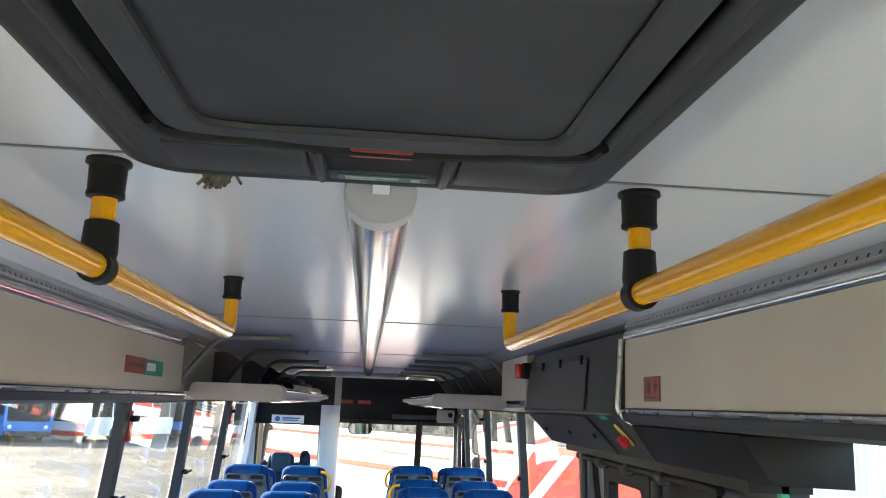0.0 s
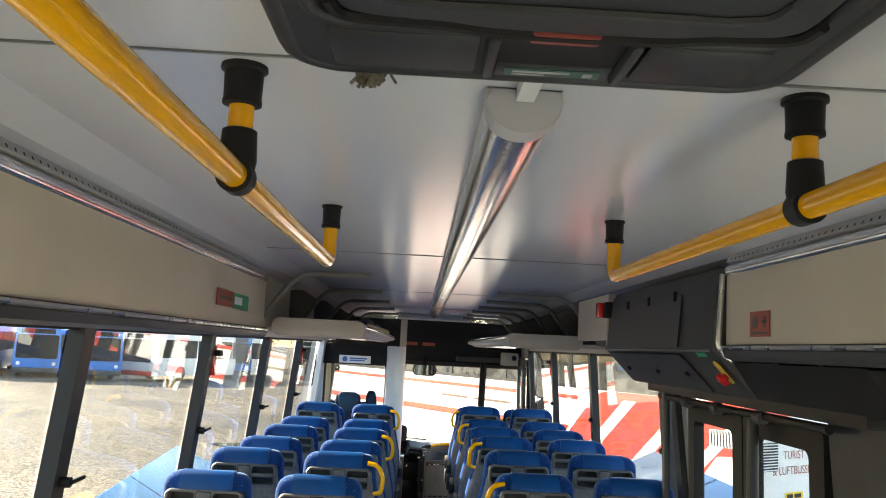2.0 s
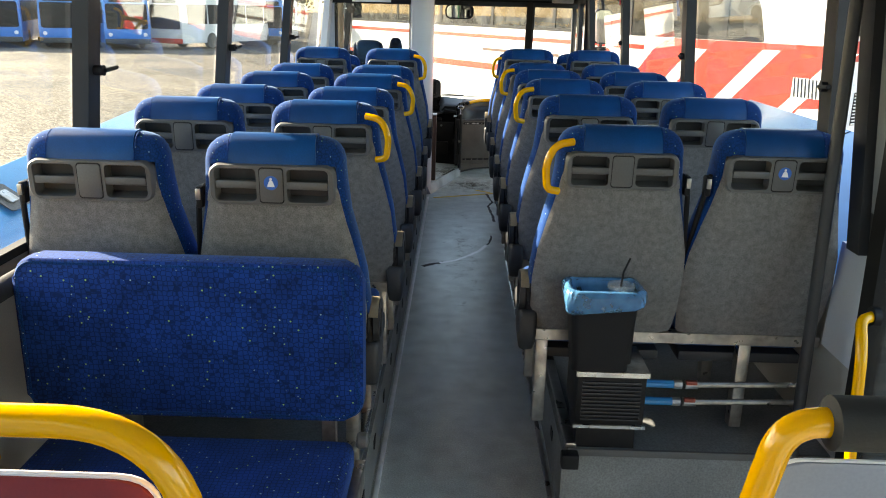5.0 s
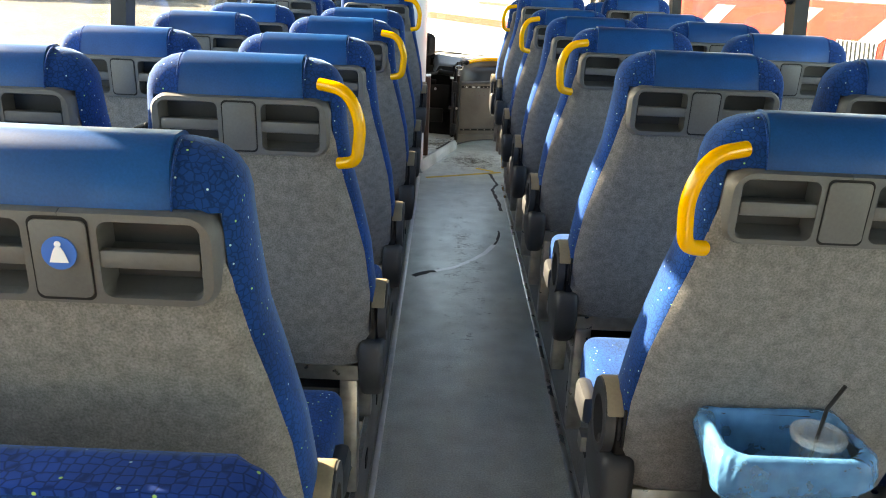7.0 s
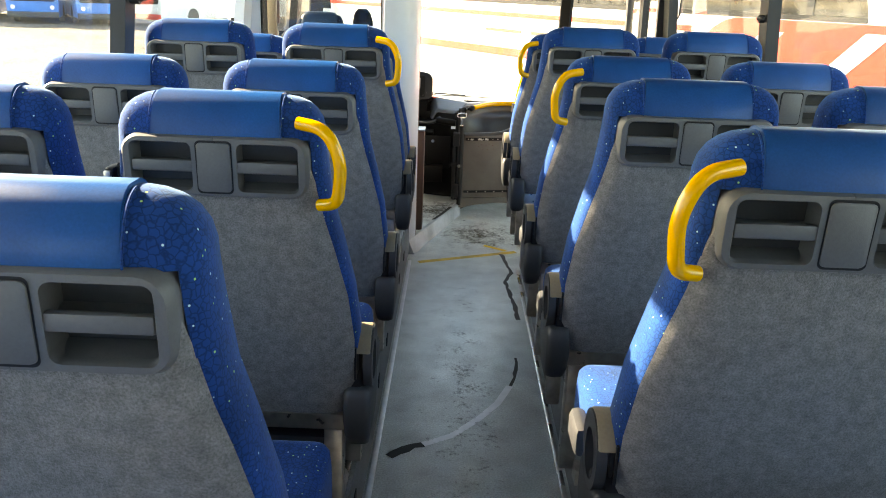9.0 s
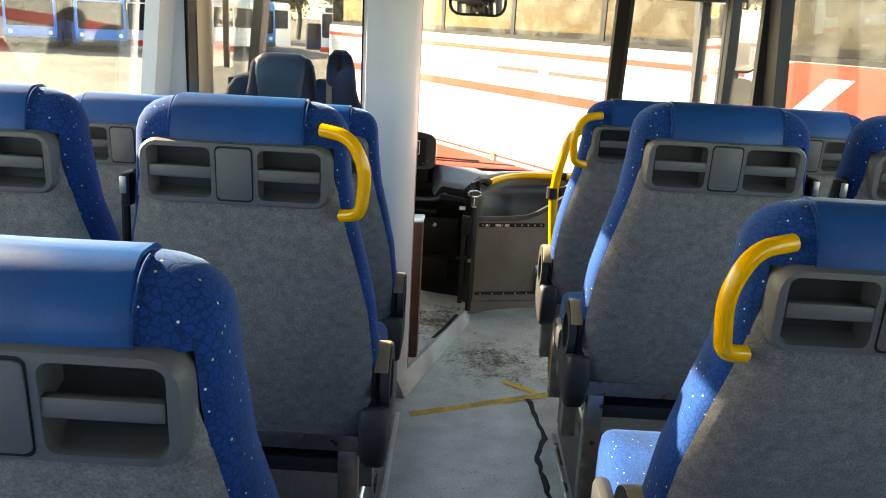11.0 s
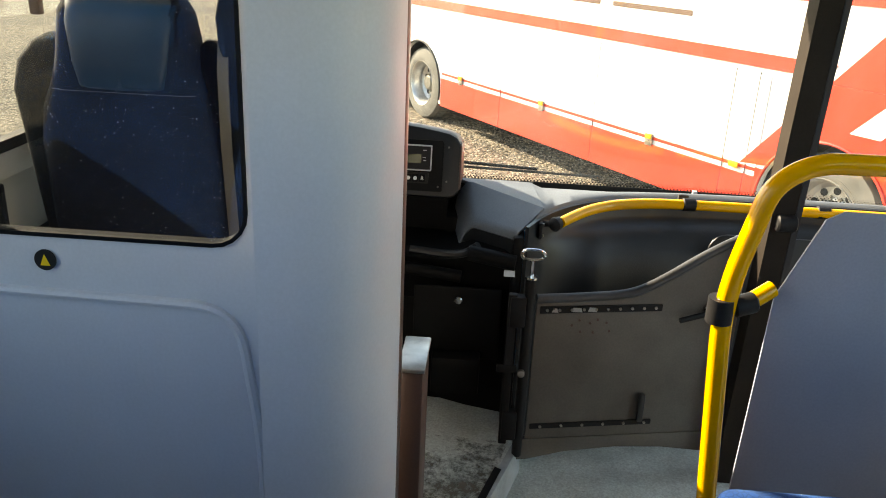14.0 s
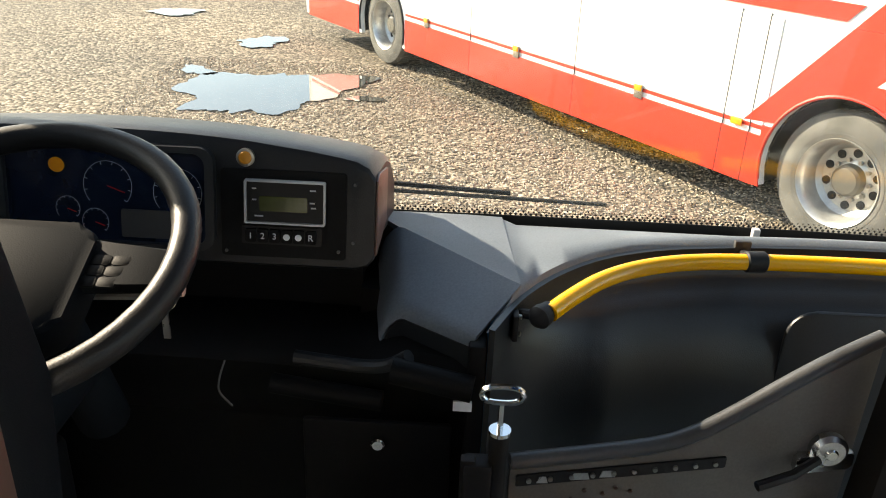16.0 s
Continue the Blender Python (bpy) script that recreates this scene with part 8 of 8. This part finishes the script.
part("waist_band", prism(bmesh.new(), [(3.53, 1.635), (L, 1.635), (L, 1.755), (3.42, 1.755)], 0.008, proud(0.009)), M_COACHR, coach, smooth=False)
part("waist_body", boxes((0.0, L, -0.06, 0.0, 1.621, 2.40)), M_COACHW, coach, smooth=False)
part("upper_stripe", boxes((3.1, L, 0.001, 0.009, 2.21, 2.275)), M_COACHR, coach, smooth=False)
part("tail_wall", boxes((0.0, 1.04, -0.06, 0.0, 2.401, 3.05)), M_COACHW, coach, smooth=False)
part("window_base", boxes((1.06, L - 0.1, -0.05, 0.004, 2.402, 2.455)), M_BLACK, coach, smooth=False)
part("side_window", prism(bmesh.new(), [(1.06, 2.46), (1.64, 2.46), (1.64, 3.03), (1.28, 3.03), (1.16, 2.85)], 0.008, lambda a, b, d: (a, -0.02 + d, b)), M_TINT, coach, smooth=False)
part("corner_wall", prism(bmesh.new(), [(1.042, 2.401), (1.055, 2.401), (1.055, 2.46), (1.155, 2.85), (1.275, 3.05), (1.042, 3.05)], 0.05, lambda a, b, d: (a, -0.055 + d, b)), M_COACHW, coach, smooth=False)
for k in range(6):
    a = 1.685 + k * 1.75
    part("window_post", boxes((a - 0.04, a + 0.04, -0.055, -0.003, 2.456, 3.05)), M_BLACK, coach, smooth=False)
    part("side_window", boxes((a + 0.045, min(a + 1.705, L - 0.1), -0.02, -0.012, 2.457, 3.03)), M_TINT, coach, smooth=False)
bm = boxes((5.0, 6.1, 0.001, 0.004, 1.98, 2.03), (6.3, 7.2, 0.001, 0.004, 1.98, 2.03))
part("lettering", bm, M_BROWN, coach, "unreadable dark lettering on the side", smooth=False)
# rear end
rear = lambda a, b, d: (-d, -a, b)
part("rear_body", boxes((-0.02, 0.05, -2.55, 0.0, 0.42, 1.95)), M_COACHW, coach, smooth=False)
part("rear_bumper", prism(bmesh.new(), rounded(0.0, 2.55, 0.34, 0.72, 0.08), 0.09, rear, bevel=0.02), M_COACHR, coach)
part("rear_band", boxes((-0.012, 0.011, -2.55, 0.0, 2.22, 2.46)), M_COACHR, coach, smooth=False)
part("rear_window", prism(bmesh.new(), rounded(0.2, 2.35, 2.52, 3.0, 0.12), 0.012, lambda a, b, d: (0.0 - d, -a, b)), M_TINT, coach, smooth=False)
part("rear_wall_upper", boxes((0.012, 0.05, -2.55, 0.0, 1.951, 3.05)), M_COACHW, coach, smooth=False)
for a in (0.10, 2.22):
    lg = part("rear_light", prism(bmesh.new(), rounded(a, a + 0.23, 0.95, 1.40, 0.05), 0.03, lambda p, q, d: (-0.02 - d, -p, q), bevel=0.01), M_REDLAMP, coach, "red rear light cluster")
    for k in range(3):
        part("lens_ring", disc(bmesh.new(), (-0.052, -(a + 0.115), 1.03 + k * 0.14), (1, 0, 0), 0.05, 0.01, 18), M_REDLAMP, lg)
gr = part("engine_grille", boxes((-0.03, -0.021, -0.80, -0.42, 1.45, 1.85)), M_BLACK, coach, smooth=False)
for k in range(10):
    part("louvre", boxes((-0.045, -0.031, -0.80, -0.42, 1.46 + k * 0.04, 1.475 + k * 0.04)), M_COACHW, gr, smooth=False)
part("number_plate", boxes((-0.026, -0.021, -1.45, -0.98, 1.02, 1.13)), M_YBRIGHT, coach, "yellow number plate with dark bars", smooth=False)
part("plate_bars", boxes((-0.029, -0.027, -1.40, -1.22, 1.045, 1.105), (-0.029, -0.027, -1.18, -1.03, 1.045, 1.105)), M_BLACK, coach, smooth=False)
face_m = Matrix(((0, 0, -1, -0.024), (-1, 0, 0, 0), (0, 1, 0, 0), (0, 0, 0, 1)))
lettering("lettering", "TURIST", 0.17, M_LABELR, coach, face_m @ Matrix.Translation((1.22, 1.66, 0)), "red painted lettering")
lettering("lettering", "& LUFTBUSSER", 0.17, M_LABELR, coach, face_m @ Matrix.Translation((1.22, 1.44, 0)), "red painted lettering")
part("web_bar", boxes((-0.024, -0.021, -1.95, -0.60, 0.84, 0.89)), M_LABELR, coach, "red bar of unreadable print", smooth=False)
part("front_wall", boxes((L - 0.05, L + 0.02, -2.55, 0.0, 0.36, 1.3)), M_COACHW, coach, smooth=False)
part("front_screen", boxes((L - 0.02, L, -2.5, -0.05, 1.31, 3.03)), M_TINT, coach, smooth=False)
part("mirror", boxes((L + 0.1, L + 0.22, 0.12, 0.42, 1.9, 2.4), bevel=0.04), M_BLACK, coach)


def far_bus(name, label, at, turn, paint, band, group):
    b = holder(name, label, "bus", at=at, turn=turn, group=group)
    part("body", prism(bmesh.new(), [(-1.25, 0.35), (1.25, 0.35), (1.27, 1.2), (1.2, 2.9), (1.05, 3.08), (-1.05, 3.08), (-1.2, 2.9), (-1.27, 1.2)], 11.8, lambda a, q, d: (a, d, q), bevel=0.04), paint, b, angle=25)
    part("windscreen", prism(bmesh.new(), rounded(-1.12, 1.12, 1.15, 2.55, 0.12), 0.03, lambda a, q, d: (a, -0.02 + d, q)), M_BLACK, b, smooth=False)
    part("destination_box", boxes((-0.9, 0.9, -0.025, 0.0, 2.62, 2.9)), M_BLACK, b, smooth=False)
    part("bumper", boxes((-1.25, 1.25, -0.06, 0.02, 0.32, 0.62), bevel=0.03), band, b)
    for s in (-1, 1):
        part("headlight", disc(bmesh.new(), (s * 0.95, -0.03, 0.85), (0, 1, 0), 0.11, 0.05, 16), M_LABELW, b)
        for k in range(6):
            part("side_window", boxes((*sorted((s * 1.235, s * 1.262)), 0.5 + k * 1.85, 2.22 + k * 1.85, 1.45, 2.6)), M_BLACK, b, smooth=False)
        for y in (2.6, 8.6):
            part("wheel", disc(bmesh.new(), (s * 1.13, y, 0.48), (1, 0, 0), 0.48, 0.28, 24, 0.03), M_TYRE, b)
    part("roof_unit", boxes((-0.8, 0.8, 3.5, 6.0, 3.08, 3.26), bevel=0.05), M_LABELW, b)
    return b


first = far_bus("parked_bus", "blue city bus parked across the yard", (-22.6, 50.5, GZ), 20, M_DEEPBLUE, M_DARKP, "blue buses across the yard")
for i, (x, y, r) in enumerate(((-19.1, 51.0, 30), (-26.1, 50.0, 20), (-29.8, 49.6, 22), (-33.6, 49.5, 18), (-37.4, 49.6, 18), (-13.2, 60.0, 26))):
    copy_thing(first, pose(x, y, GZ, 0, 0, r))
far_bus("parked_coach", "white coach with red bumper across the yard", (-17.6, 53.0, GZ), -24, M_COACHW, M_COACHR, "coaches across the yard")
far_bus("parked_coach", "white coach with red bumper beyond the yard", (-7.5, 57.0, GZ), -20, M_COACHW, M_COACHR, "coaches across the yard")

# fence and trees behind the yard
def tree(seed, height):
    rnd = random.Random(seed)
    t = holder("tree", "bare brushy tree behind the yard", "tree", group="trees behind the yard")
    bm = bmesh.new()
    limbs = []
    def grow(p, d, length, r, depth):
        q = p + d * length
        tube(bm, [p, p.lerp(q, 0.5) + Vector((rnd.uniform(-1, 1), rnd.uniform(-1, 1), 0)) * 0.05 * length, q], r, 5)
        limbs.append((p, q))
        if depth:
            for _ in range(3):
                e = (d + Vector((rnd.uniform(-0.8, 0.8), rnd.uniform(-0.8, 0.8), rnd.uniform(-0.1, 0.5)))).normalized()
                grow(p.lerp(q, rnd.uniform(0.6, 1.0)), e, length * rnd.uniform(0.6, 0.8), r * 0.6, depth - 1)
    grow(Vector((0, 0, 0)), Vector((0, 0, 1)), height * 0.32, height * 0.02, 3)
    part("trunk", bm, M_BARK, t)
    bm = bmesh.new()
    for p, q in limbs[1:]:
        for _ in range(80):
            c = p.lerp(q, rnd.random()) + Vector((rnd.gauss(0, 0.6), rnd.gauss(0, 0.6), rnd.gauss(0, 0.6)))
            if c.z < 0.3:
                continue
            a = Vector((rnd.uniform(-1, 1), rnd.uniform(-1, 1), rnd.uniform(-1, 1))).normalized() * 0.16
            b = a.orthogonal().normalized() * 0.09
            bm.faces.new([bm.verts.new(c + a), bm.verts.new(c + b), bm.verts.new(c - a), bm.verts.new(c - b)])
    cr = part("crown", bm, M_TREE, t, smooth=False)
    return t


models = [tree(21, 10.5), tree(22, 8.5), tree(23, 12.0)]
rnd = random.Random(5)
for i in range(60):
    x = -80 + i * 2.5 + rnd.uniform(-1.2, 1.2)
    m = pose(x, 84 + rnd.uniform(-4, 6), GZ, 0, 0, rnd.uniform(0, 360))
    if i < 3:
        models[i].matrix_basis = m
    else:
        copy_thing(models[i % 3], m)
# pale sheet-metal building
bl = holder("depot_building", "white ribbed sheet-metal depot building", "building", at=(11.5, 22.7, GZ), turn=-31)
part("wall", boxes((0, 14, 0, 8, 0, 5.6)), M_COACHW, bl, smooth=False)
bm = bmesh.new()
for k in range(80):
    box(bm, 0.03 + k * 0.174, 0.115 + k * 0.174, -0.04, -0.001, 0.0, 5.6)
ribs = part("wall_ribs", bm, M_COACHW, bl, smooth=False)
tagged(ribs, kind="stuff")
part("roof", boxes((-0.3, 14.3, -0.3, 8.3, 5.6, 5.85)), M_ROOFGREY, bl, smooth=False)
part("corner_trim", boxes((-0.06, 0.02, -0.06, 0.04, 0, 5.6)), M_ROOFGREY, bl, smooth=False)
